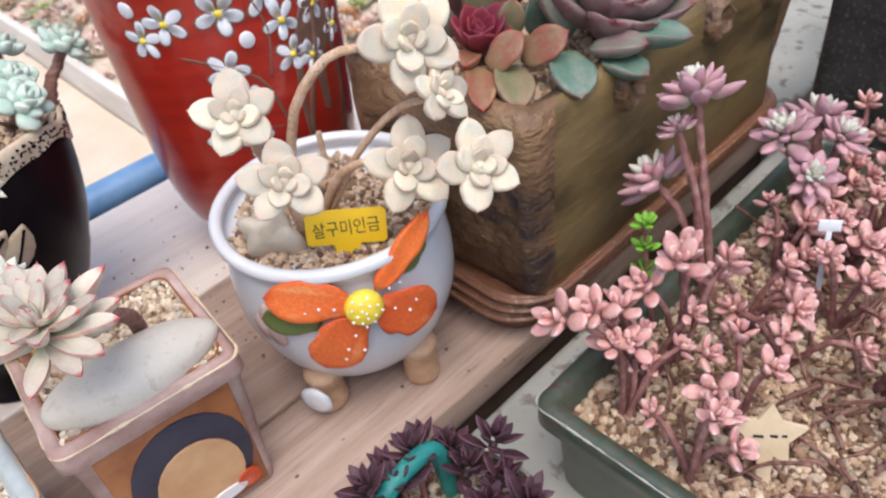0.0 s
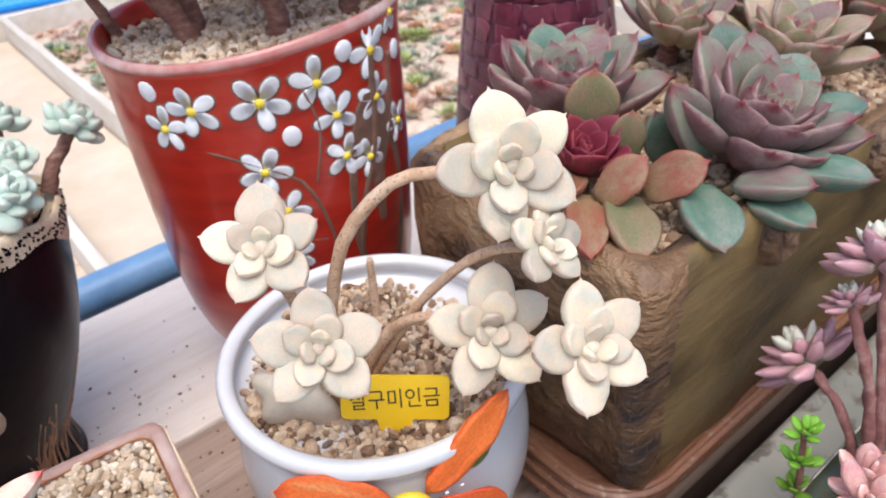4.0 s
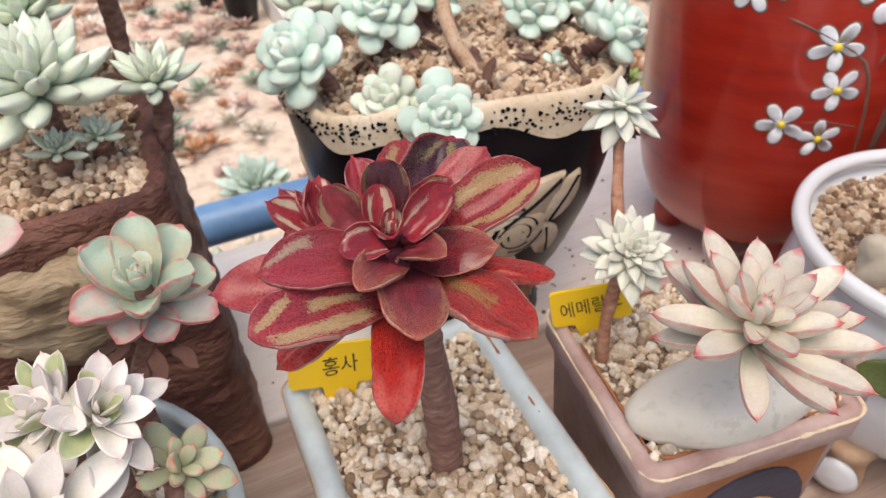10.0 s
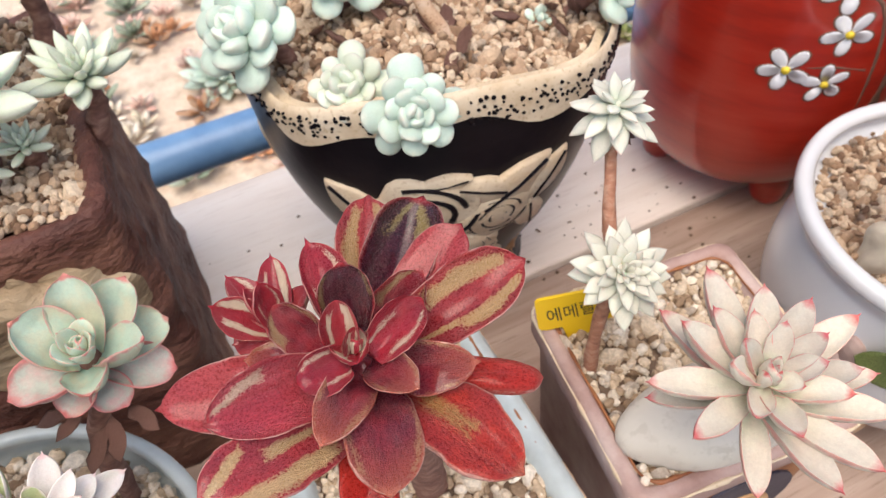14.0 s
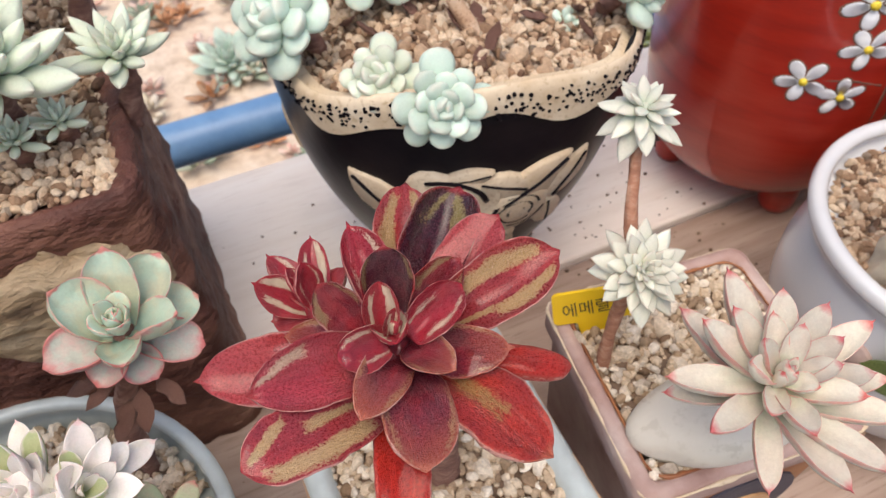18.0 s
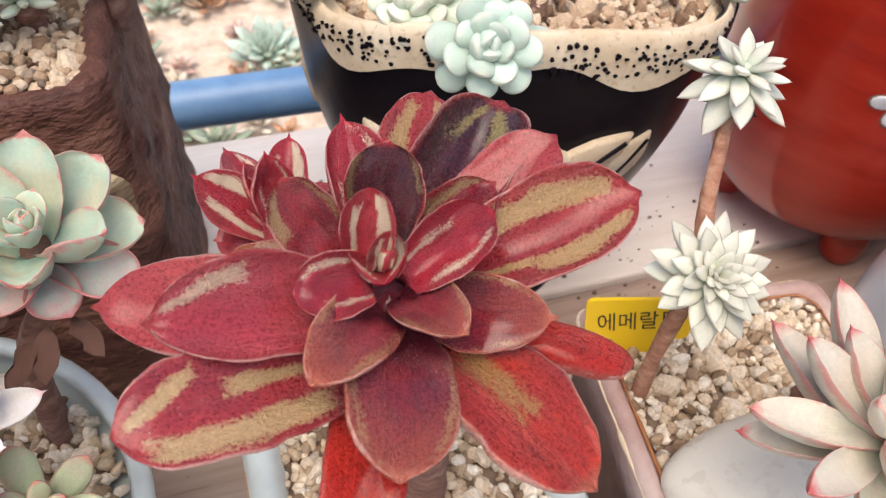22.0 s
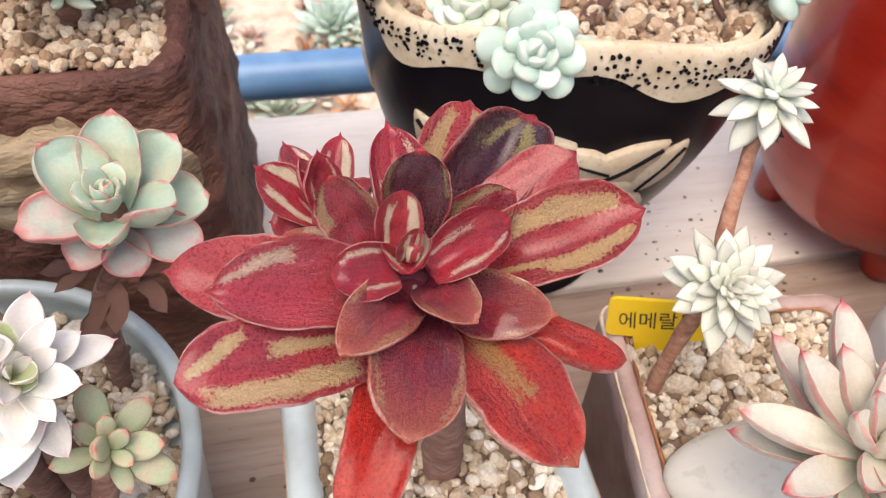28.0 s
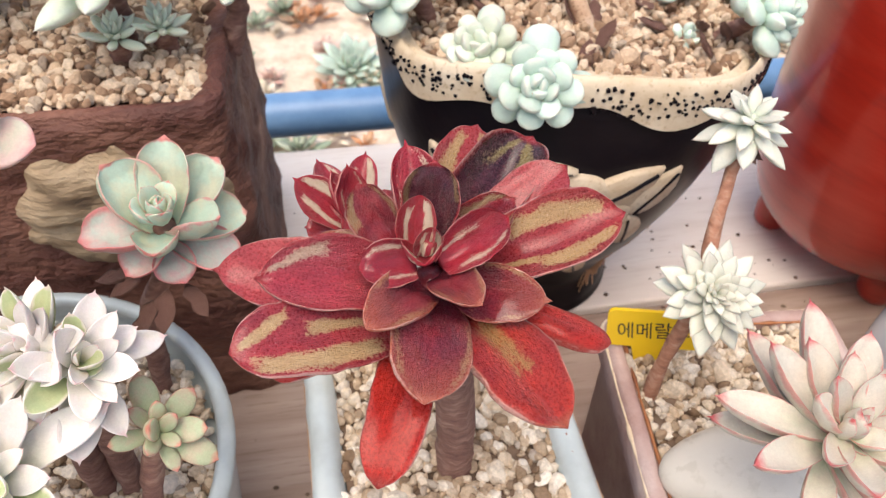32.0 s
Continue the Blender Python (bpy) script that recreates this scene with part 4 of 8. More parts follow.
structure("ground", make_mesh("ground", *box_data(-60, 60, -60, 60, -0.9, -0.8), MAT_FLOOR, None, False), "pale trodden earth floor of the greenhouse")
bench = thing("bench", (0, 0, 0), "long low wooden bench topped with bleached boards", "bench")
for y0, y1, mat, name in ((0.197, 0.266, MAT_DECK, "front_board"), (0.269, 0.386, MAT_DECK, "middle_board"), (0.389, 0.531, MAT_PLY, "back_board")):
    x1 = 2.1 if mat is MAT_PLY else 0.53
    piece(name, bevelled(name, (x1 + 1.3, y1 - y0, 0.024), mat, 0.002, at=((x1 - 1.3) / 2, (y0 + y1) / 2, -0.012)), bench)
# Front rail is coloured dark to draw the shadow line below the boards.
piece("front_rail", bevelled("front_rail", (1.82, 0.03, 0.06), MAT_DARK_WOOD, 0.003, at=(-0.39, 0.216, -0.054)), bench)
piece("back_rail", bevelled("back_rail", (3.4, 0.03, 0.06), MAT_DARK_WOOD, 0.003, at=(0.4, 0.508, -0.054)), bench)
for x, ys in ((-1.1, (0.216, 0.508)), (0.4, (0.216, 0.508)), (1.9, (0.508,))):
    for y in ys:
        piece("leg", bevelled("leg", (0.05, 0.05, 0.72), MAT_DARK_WOOD, 0.003, at=(x, y, -0.442)), bench)
structure("ledge", bevelled("ledge", (3.4, 0.68, 0.78), MAT_CONCRETE, 0.006, at=(0.4, -0.151, -0.410)), "grey-green weathered concrete ledge in front of the bench")

structure("ledge_return", bevelled("ledge_return", (1.56, 0.189, 0.79), MAT_CONCRETE, 0.006, at=(1.316, 0.2905, -0.397)), "pale concrete ledge running on past the end of the bench boards")

pipe = thing("water_pipe", (0, 0.632, -0.05), "pale blue plastic pipe behind the bench", "pipe")
v, f = tube_data([(x, 0, 0) for x in np.linspace(-1.6, 2.6, 40)], 0.0165, 20)
piece("tube", make_mesh("tube", v, f, MAT_BLUE_PIPE), pipe)
for x in (-1.2, 0.0, 1.2, 2.2):
    piece("bracket", bevelled("bracket", (0.03, 0.03, 0.735), MAT_DARK_WOOD, 0.002, at=(x, 0, -0.383)), pipe)


# ---- the raised beds behind ----
BED = -0.45
for k, (x0, x1, mat) in enumerate(((-2.4, 0.20, MAT_BED_SOIL), (0.22, 0.44, MAT_SAND), (0.47, 1.74, MAT_BED_SOIL), (1.78, 4.4, MAT_BED_SOIL))):
    structure("bed_soil_%d" % (k + 1), bevelled("bed_soil", (x1 - x0, 2.14, 0.3), mat, 0.004, at=((x0 + x1) / 2, 1.78, BED - 0.15)),
              "flat bed of pale grit planted with seedlings" if mat is MAT_BED_SOIL else "empty strip of pale sandy liner between the beds")
for x in (0.21, 0.455, 1.76):
    b = structure("bed_board", bevelled("bed_board", (0.022, 2.15, 0.42), MAT_BED_WOOD, 0.003, at=(x, 1.785, BED - 0.14)), "whitewashed wooden board edging the bed")
structure("bed_board", bevelled("bed_board", (6.8, 0.024, 0.42), MAT_BED_WOOD, 0.003, at=(1.0, 2.875, BED - 0.14)), "whitewashed wooden board across the far end of the beds")
structure("bed_board", bevelled("bed_board", (6.8, 0.024, 0.40), MAT_BED_WOOD, 0.003, at=(1.0, 0.692, BED - 0.155)), "whitewashed wooden board across the near end of the beds")
structure("ground_cloth", bevelled("ground_cloth", (9.0, 5.0, 0.02), MAT_CLOTH, 0.003, at=(1.0, 5.42, -0.56)), "pale grey-blue ground cloth on the aisle")
structure("ground_cloth_base", bevelled("ground_cloth_base", (9.0, 5.0, 0.228), MAT_CONCRETE, 0.003, at=(1.0, 5.42, -0.686)), "concrete base under the ground cloth")

for dy, r in ((0.0, 0.022), (0.10, 0.018)):
    h = thing("hose", (0, 0, 0), "bright blue garden hose lying along the aisle", "hose", "blue hoses")
    v, f = tube_data(bend([(-1.6, 3.95 + dy, -0.55 + r), (-0.3, 3.72 + dy, -0.55 + r), (0.6, 3.62 + dy, -0.55 + r), (1.5, 3.35 + dy, -0.55 + r), (2.6, 3.5 - dy, -0.55 + r), (4.2, 3.4 + dy, -0.55 + r)], 40), r, 10)
    piece("tube", make_mesh("tube", v, f, MAT_BLUE_HOSE), h)


def seed_tray(at, turn):
    t = thing("seed_tray", at, "black plastic seed tray filled with pale grit", "tray", "seed trays on the aisle", turn=turn)
    piece("shell", make_mesh("shell", *square_pot_data(0.22, 0.28, 0.09, 0.012, 0.006, 0.02, 0.9, 0.02), MAT_BLACK_PLASTIC), t)
    piece("filling", bevelled("filling", (0.41, 0.53, 0.012), MAT_BED_SOIL, 0.004, at=(0, 0, 0.078)), t)
    return t


tray0 = seed_tray((-0.05, 4.15, -0.55), 4)
for at, turn in (((0.43, 4.12, -0.55), 2), ((-0.53, 4.18, -0.55), 3), ((-0.05, 4.75, -0.55), 1), ((0.45, 4.74, -0.55), 3)):
    copy_thing(tray0, pose(*at, 0, 0, turn))


def seedling_field(name, label, mat, data, area, count, size, seed):
    """Many small rosettes set in a bed, joined."""
    rng = np.random.default_rng(seed)
    v, f, u = data
    va = np.column_stack([np.array(v), np.ones(len(v))])
    tri = []
    for face in f:
        tri += [(face[0], face[i], face[i + 1]) for i in range(1, len(face) - 1)]
    tri = np.array(tri)
    verts, tris, base = [], [], 0
    placed = 0
    while placed < count:
        x0, x1, y0, y1 = area[rng.integers(0, len(area))]
        x, y = rng.uniform(x0, x1), rng.uniform(y0, y1)
        s = size * rng.uniform(0.6, 1.25)
        m0 = Matrix.Translation((x, y, BED + s * 0.1)) @ Matrix.Rotation(rng.uniform(0, 6.28), 4, "Z")
        for k in rosette_poses(13, s, s * 0.45, 8, 72, 0.2, 0.4, int(rng.integers(0, 99999))):
            verts.append((va @ np.array(m0 @ k).T)[:, :3])
            tris.append(tri + base)
            base += len(va)
        placed += 1
    ob = new(name, fast_mesh(name, np.concatenate(verts), np.concatenate(tris), mat, True))
    return tagged(ob, label, "seedlings", "", "stuff")


def field_material(name, a, b, c):
    m, n, p = material(name, 0.55, 0, 0.3)
    g = n.nodes.new("ShaderNodeNewGeometry")
    col = ramp(n, g.outputs["Random Per Island"], [(0.0, a), (0.5, b), (1.0, c)])
    big = ramp(n, noise_of(n, 5, 3), [(0.35, (0.75, 0.75, 0.75)), (0.65, (1.2, 1.2, 1.2))])
    n.links.new(mix(n, 1.0, col, big, "MULTIPLY"), p.inputs["Base Color"])
    return m


FIELD_LEAF = leaf_data(width=0.46, thick=0.16, nv=3, nu=4, sharp=0.7, spike=0.02)
LEFT, MID, RIGHT = (-1.6, 0.17, 0.75, 2.8), (0.50, 1.72, 0.75, 2.8), (1.82, 3.6, 0.75, 2.8)
for name, label, cols, area, count, size, seed in (
        ("pink_seedlings", "rows of small pink and coral succulent rosettes", ((0.70, 0.42, 0.34), (0.76, 0.54, 0.44), (0.80, 0.63, 0.54)), (LEFT, MID), 900, 0.036, 11),
        ("orange_seedlings", "small orange and russet succulent rosettes", ((0.58, 0.26, 0.12), (0.66, 0.36, 0.2), (0.62, 0.42, 0.28)), (LEFT, MID), 420, 0.034, 12),
        ("grey_green_seedlings", "small grey-green succulent rosettes", ((0.28, 0.34, 0.24), (0.38, 0.44, 0.32), (0.5, 0.54, 0.42)), (LEFT, MID, RIGHT), 520, 0.040, 13),
        ("yellow_green_seedlings", "small yellow-green succulent rosettes", ((0.30, 0.38, 0.10), (0.44, 0.5, 0.2), (0.56, 0.56, 0.32)), (MID, RIGHT, RIGHT), 460, 0.040, 14),
        ("cream_seedlings", "small cream and buff succulent rosettes", ((0.68, 0.58, 0.42), (0.76, 0.66, 0.52), (0.82, 0.74, 0.63)), (LEFT, MID, RIGHT), 700, 0.036, 15)):
    seedling_field(name, label, field_material(name, *cols), FIELD_LEAF, area, count, size, seed)

BED_LEAF_PINK = leaf_mesh("leaf", LEAF_SEDUM, width=0.5, thick=0.16, nv=6, nu=8)
BED_LEAF_BLUE = leaf_mesh("leaf", LEAF_BLUE, width=0.34, thick=0.14, nv=6, nu=8, sharp=1.0)


def plastic_pot(at, label, leaf, mat, seed, r=0.045, h=0.08, spread=0.055):
    pot = thing("nursery_pot", at, label, "pot", "black nursery pots in the bed")
    prof = [(0.0, 0.0), (r * 0.75, 0.0), (r, h), (r * 1.05, h), (r * 1.05, h - 0.006), (r * 1.08, h + 0.002), (r * 0.93, h + 0.002), (r * 0.92, h - 0.012), (0.0, h - 0.012)]
    piece("shell", make_mesh("shell", *lathe_data(prof, 20), MAT_BLACK_PLASTIC), pot)
    plant = thing("potted_rosette", (at[0], at[1], at[2] + h - 0.012), "small rosette in a black nursery pot", "succulent", "rosettes in nursery pots")
    rosette(plant, (0, 0, 0), (0, 0, 1), leaf, 16, spread, spread * 0.5, 10, 70, mat, seed)


for k, (x, y) in enumerate(((0.09, 2.15), (0.10, 2.40), (0.14, 2.0), (0.30, 2.72), (0.56, 1.34))):
    plastic_pot((x, y, BED), "small black plastic nursery pot", BED_LEAF_PINK, LEAF_SEDUM, 40 + k)
ball = thing("blue_rosette", (-0.005, 1.25, BED), "ball-shaped blue-grey rosette in the bed", "succulent")
rosette(ball, (0, 0, 0.01), (0, -0.3, 1), BED_LEAF_BLUE, 44, 0.062, 0.04, 0, 80, LEAF_BLUE, 4)


# ---- tags ----
def writing(text, size, parent, m, name="lettering"):
    c = bpy.data.curves.new(name, "FONT")
    c.body, c.size, c.align_x, c.align_y = text, size, "CENTER", "CENTER"
    tmp = bpy.data.objects.new(name, c)
    scene.collection.objects.link(tmp)
    dg = bpy.context.evaluated_depsgraph_get()
    me = bpy.data.meshes.new_from_object(tmp.evaluated_get(dg))
    bpy.data.objects.remove(tmp)
    me.materials.clear()
    me.materials.append(MAT_INK)
    return piece(name, me, parent, m)


def plant_tag(at, face, text, w=0.036, h=0.017, lean=0.0, roll=0.0, label="bright yellow plastic name tag with handwriting"):
    """A T-shaped tag; face is the compass direction in degrees in which its lettering looks."""
    t = thing("plant_tag", at, label, "tag", "yellow name tags", turn=face + 90)
    m = pose(0, 0, 0, -lean, roll, 0)
    plate = rounded_loop(w / 2, h / 2, 0.0022, 3)
    z0 = 0.0045 + h / 2
    v, f = loft_data([[(x, 0.0006, z + z0) for x, z in plate], [(x, -0.0006, z + z0) for x, z in plate]])
    p = piece("plate", make_mesh("plate", v, f, MAT_TAG, None, False), t, m)
    stake = [(-0.0065, 0.005), (-0.0045, -0.004), (0, -0.012), (0.0045, -0.004), (0.0065, 0.005)]
    v, f = loft_data([[(x, 0.0005, z) for x, z in stake], [(x, -0.0005, z) for x, z in stake]])
    piece("stake", make_mesh("stake", v, f, MAT_TAG, None, False), t, m)
    writing(text, h * 0.50, p, pose(0, -0.0008, z0 - h * 0.04, 90, 0, 0) @ pose(0, 0, 0, 0, 0, 4) @ Matrix.Diagonal((0.80, 1.0, 1.0, 1)))
    return t


# ---- pebbles ----
def pebble(at, size, mat, label, turn=0.0, tilt=0.0, roll=0.0, seed=1, name="pebble", group="decorative pebbles", rugged=0.12):
    bm = bmesh.new()
    bmesh.ops.create_icosphere(bm, subdivisions=4, radius=0.5)
    for v in bm.verts:
        k = 1 + rugged * noise.noise(v.co * 2.2 + Vector((seed, 0, 0)))
        v.co = Vector((v.co.x * size[0] * k, v.co.y * size[1] * k, v.co.z * size[2] * k))
    me = bpy.data.meshes.new(name)
    bm.to_mesh(me)
    bm.free()
    me.polygons.foreach_set("use_smooth", np.ones(len(me.polygons), dtype=bool))
    me.materials.append(mat)
    ob = new(name, me)
    ob.matrix_world = pose(*at, tilt, roll, turn)
    return tagged(ob, label, "pebble", group)


# ---- relief on turned pots ----
def on_pot(profile, angle, z, lift=0.0):
    """A frame on the pot's skin: x to the side, y up along the skin, z outward."""
    a = radians(angle)
    r = radius_at(profile, z)
    dr = (radius_at(profile, z + 0.004) - radius_at(profile, z - 0.004)) / 0.008
    out = Vector((math.cos(a), math.sin(a), -dr)).normalized()
    side = Vector((-math.sin(a), math.cos(a), 0))
    up = out.cross(side)
    p = Vector((math.cos(a) * r, math.sin(a) * r, z)) + out * lift
    m = Matrix((side, up, out)).transposed().to_4x4()
    m.translation = p
    return m


def skin_patch(profile, outline, angle, z, lift, mat, name, inset=0.85):
    """A raised shape on the pot's skin from an outline of (sideways, up) points."""
    rings = []
    for s, h in ((1.0, -0.0008), (1.0, lift * 0.6), (inset, lift)):
        ring = []
        for x, y in outline:
            zz = z + y * s
            r = radius_at(profile, zz)
            ring.append(tuple(on_pot(profile, angle + math.degrees(x * s / r), zz, h).translation))
        rings.append(ring)
    v, f = loft_data(rings)
    mid = tuple(on_pot(profile, angle, z, lift * 1.15).translation)
    k = len(outline)
    f = f[:-2]
    v.append(mid)
    f += [(2 * k + i, 2 * k + (i + 1) % k, len(v) - 1) for i in range(k)]
    return make_mesh(name, v, f, mat)


def skin_line(profile, points, r, mat, name, lift=0.0004):
    path = []
    for a, z in points:
        path.append(on_pot(profile, a, z, lift).translation)
    v, f = tube_data(bend(path, 16), r, 6)
    return make_mesh(name, v, f, mat)


def oval(w, h, n=14, point=0.0, turn=0.0, shift=(0, 0)):
    out = []
    for i in range(n):
        a = 2 * math.pi * i / n
        x, y = w / 2 * math.sin(a), h / 2 * -math.cos(a)
        if y > 0 and point:
            x *= 1 - point * (y / (h / 2)) ** 2
        t = radians(turn)
        out.append((x * math.cos(t) - y * math.sin(t) + shift[0], x * math.sin(t) + y * math.cos(t) + shift[1]))
    return out[::-1]


# ---- white footed pot with the orange flower ----
WP = Vector((0.1550, 0.2695, 0.0))
WPROF = smooth_profile([(0.0, 0.014), (0.030, 0.014), (0.046, 0.024), (0.0575, 0.050), (0.0595, 0.071), (0.0570, 0.090), (0.0555, 0.097), (0.0575, 0.1025), (0.0606, 0.1065), (0.0600, 0.1105), (0.0570, 0.1115), (0.0540, 0.109), (0.0525, 0.100), (0.0, 0.098)], 5)
wpot = thing("flower_pot", WP, "white glazed round pot on tan feet with an orange relief flower", "pot")
piece("body", make_mesh("body", *lathe_data(WPROF, 72), MAT_WHITE_GLAZE), wpot)
for a in (75, 205, 277):
    foot = make_mesh("foot", *lathe_data(smooth_profile([(0.0, 0.0), (0.008, 0.0), (0.0105, 0.006), (0.009, 0.018), (0.0105, 0.028), (0.0, 0.030)], 3), 14), MAT_TAN_FOOT)
    piece("foot", foot, wpot, pose(0.045 * math.cos(radians(a)), 0.045 * math.sin(radians(a)), 0))
v, f = lathe_data([(0.0, 0.0), (0.009, 0.0), (0.0095, 0.002), (0.006, 0.0035), (0.0, 0.004)], 20)
piece("foot_disc", make_mesh("foot_disc", v, f, MAT_WHITE_GLAZE), wpot, pose(-0.0505, -0.0235, 0.0150, 90, 0, -65), "white disc on the foot")
grit(wpot, lambda x, y: x * x + y * y < 0.0515 ** 2, (-0.052, 0.052, -0.052, 0.052), 0.1005, 0.0034, MAT_GRAVEL_DARK, 21, lambda x, y: 0.004 * noise.noise(Vector((x * 30, y * 30, 0))))
FA = 243
PETAL = leaf_data(width=0.72, thick=0.16, peak=0.6, foot=0.35, sharp=0.6, cup=0.2, curl=-0.06, spike=0.02, wavy=0.25, nv=14, nu=14)


def pot_petal(dx, dy, turn, length, mat, name, lift, w=1.0, label=""):
    m = on_pot(WPROF, FA + math.degrees(dx / 0.058), 0.088 + dy, lift)
    return piece(name, make_mesh(name, PETAL[0], PETAL[1], mat, PETAL[2]), wpot, m @ pose(0, 0, 0, 0, 0, turn) @ pose(0, 0, 0, 0, 6, 0) @ Matrix.Diagonal((length, length * w, length * 0.7, 1)), label)


for dx, dy, turn, L, w in ((-0.003, 0.003, 164, 0.041, 0.78), (0.006, 0.006, 38, 0.044, 0.46), (-0.004, -0.003, 236, 0.036, 1.12), (0.004, -0.003, -26, 0.034, 1.20)):
    pot_petal(dx, dy, turn, L, MAT_ORANGE, "petal", 0.0055, w)
for dx, dy, turn, L in ((-0.019, -0.006, 178, 0.030), (0.021, 0.006, 42, 0.026)):
    pot_petal(dx, dy, turn, L, MAT_OLIVE, "relief_leaf", 0.0025, 0.8, "olive green painted leaf")
v, f = lathe_data(smooth_profile([(0.0, -0.004), (0.0080, -0.003), (0.0090, 0.0005), (0.0062, 0.0040), (0.0, 0.0052)], 4), 24)
button = piece("button", make_mesh("button", v, f, MAT_YELLOW_BUTTON), wpot, on_pot(WPROF, FA, 0.089, 0.008), "yellow domed flower centre")
dot = make_mesh("dot", *lathe_data([(0.0, 0.0), (0.0008, 0.0), (0.0006, 0.0006), (0.0, 0.0007)], 8), MAT_PETAL_WHITE)
rnd = random.Random(8)
for k in range(16):
    a, r = k * 2.4, 0.0022 * math.sqrt(k)
    piece("dot", dot, button, Matrix.Translation((r * math.cos(a), r * math.sin(a), 0.0049 - 28 * r * r)))
for k, (dx, dz) in enumerate(((-0.012, 0.004), (-0.018, 0.005), (-0.024, 0.003), (-0.028, 0.006), (-0.006, -0.011), (-0.010, -0.018), (-0.004, -0.020), (-0.012, -0.024), (0.012, -0.004), (0.018, -0.009), (0.022, -0.006), (0.012, 0.011), (0.017, 0.014))):
    piece("dot", dot, wpot, on_pot(WPROF, FA + math.degrees(dx / 0.058), 0.088 + dz, 0.0098 - 0.05 * abs(dx)), "white glaze dot")
for a, z in ((FA - 48, 0.078), (FA - 53, 0.070), (FA - 45, 0.068)):
    piece("relief_wing", skin_patch(WPROF, oval(0.010, 0.015, 12, 0.3, 20), a, z, 0.002, MAT_PINK_CLAY, "relief_wing"), wpot, None, "dusty mauve relief wing")

ghost = thing("ghost_plant", WP + Vector((-0.012, 0.0, 0.094)), "ivory variegated succulent with fat pointed leaves on arching stems", "succulent")
G = lambda x, y, z: Vector((x, y, z)) - (WP + Vector((-0.012, 0.0, 0.094)))
GHOST_SHAPE = dict(thick=0.36, peak=0.52, foot=0.46, sharp=0.66, cup=0.14, arch=0.10, spike=0.05, groove=0.0, ragged=0.02, nv=14, nu=18)


def ghost_head(at, axis, size, spin, seed):
    """A head of fat pointed leaves: a broad open whorl of five, then two smaller ones."""
    rnd = random.Random(seed)
    a = Vector(axis).normalized()
    up = (Vector((0, 0, 1)) - a * a.z).normalized()
    right = up.cross(a)
    r = size * 0.16
    h = piece("rosette", core_mesh(LEAF_GHOST), ghost, axis_frame(G(*at), a) @ Matrix.Scale(r, 4))
    for count, length, wide, elev, turn in ((5, 1.0, 0.74, 12, 0), (4, 0.66, 0.78, 36, 30), (3, 0.42, 0.80, 62, 10)):
        for k in range(count):
            t = radians(spin + turn + 360 / count * k + rnd.uniform(-8, 8))
            e = radians(elev + rnd.uniform(-6, 6))
            out = up * math.cos(t) + right * math.sin(t)
            ln = size * length * rnd.uniform(0.92, 1.06)
            root = G(*at) + out * size * 0.06 + a * size * (0.05 + 0.12 * (1 - length))
            placed_leaf(h, LEAF_GHOST, root, root + (out * math.cos(e) + a * math.sin(e)) * ln, ln * wide * rnd.uniform(0.92, 1.08), None, a - out * 0.2, **GHOST_SHAPE)


for at, axis, size, spin, k in (((0.1210, 0.2690, 0.1730), (-0.35, -0.55, 0.75), 0.0190, 0, 1), ((0.1170, 0.2350, 0.1560), (-0.35, -0.65, 0.65), 0.0185, 6, 2), ((0.1680, 0.2175, 0.1430), (-0.30, -0.70, 0.60), 0.0205, 8, 3),
                                ((0.1785, 0.1850, 0.1500), (-0.10, -0.70, 0.65), 0.0190, 4, 4), ((0.1825, 0.2215, 0.1955), (-0.35, -0.65, 0.50), 0.0215, -14, 5), ((0.1810, 0.2060, 0.1765), (0.15, -0.75, 0.50), 0.0140, 30, 6)):
    ghost_head(at, axis, size, spin, 100 + k)
for k, (pts, r0, r1) in enumerate((([(0.138, 0.267, 0.096), (0.136, 0.265, 0.130), (0.142, 0.257, 0.170), (0.156, 0.245, 0.192), (0.170, 0.233, 0.195), (0.181, 0.224, 0.194)], 0.0031, 0.0023),
                                   ([(0.134, 0.263, 0.098), (0.129, 0.264, 0.135), (0.124, 0.268, 0.158), (0.1215, 0.2695, 0.172)], 0.003, 0.0022),
                                   ([(0.138, 0.263, 0.100), (0.129, 0.252, 0.125), (0.119, 0.237, 0.153)], 0.003, 0.0022),
                                   ([(0.143, 0.265, 0.100), (0.152, 0.252, 0.130), (0.160, 0.236, 0.142), (0.168, 0.219, 0.141)], 0.0028, 0.002),
                                   ([(0.168, 0.219, 0.141), (0.174, 0.203, 0.144), (0.1785, 0.187, 0.148)], 0.0024, 0.002),
                                   ([(0.146, 0.262, 0.102), (0.162, 0.245, 0.142), (0.174, 0.226, 0.166), (0.181, 0.208, 0.174)], 0.0024, 0.0018),
                                   ([(0.1700, 0.2900, 0.098), (0.1715, 0.2920, 0.112), (0.1725, 0.2932, 0.130)], 0.0026, 0.0018))):
    stem(ghost, [G(*p) for p in pts], r0 * 0.82, r1 * 0.82, MAT_STEM_TAN, seed=k)
pebble((0.1185, 0.2670, 0.1090), (0.027, 0.012, 0.032), MAT_TAN_PEBBLE, "angular tan rock chip standing in the grit of the white pot", -38, 10, 8, 3, rugged=0.6)
plant_tag((0.1400, 0.2375, 0.1005), 231, "살구미인금", 0.038, 0.0175, 14, 5)

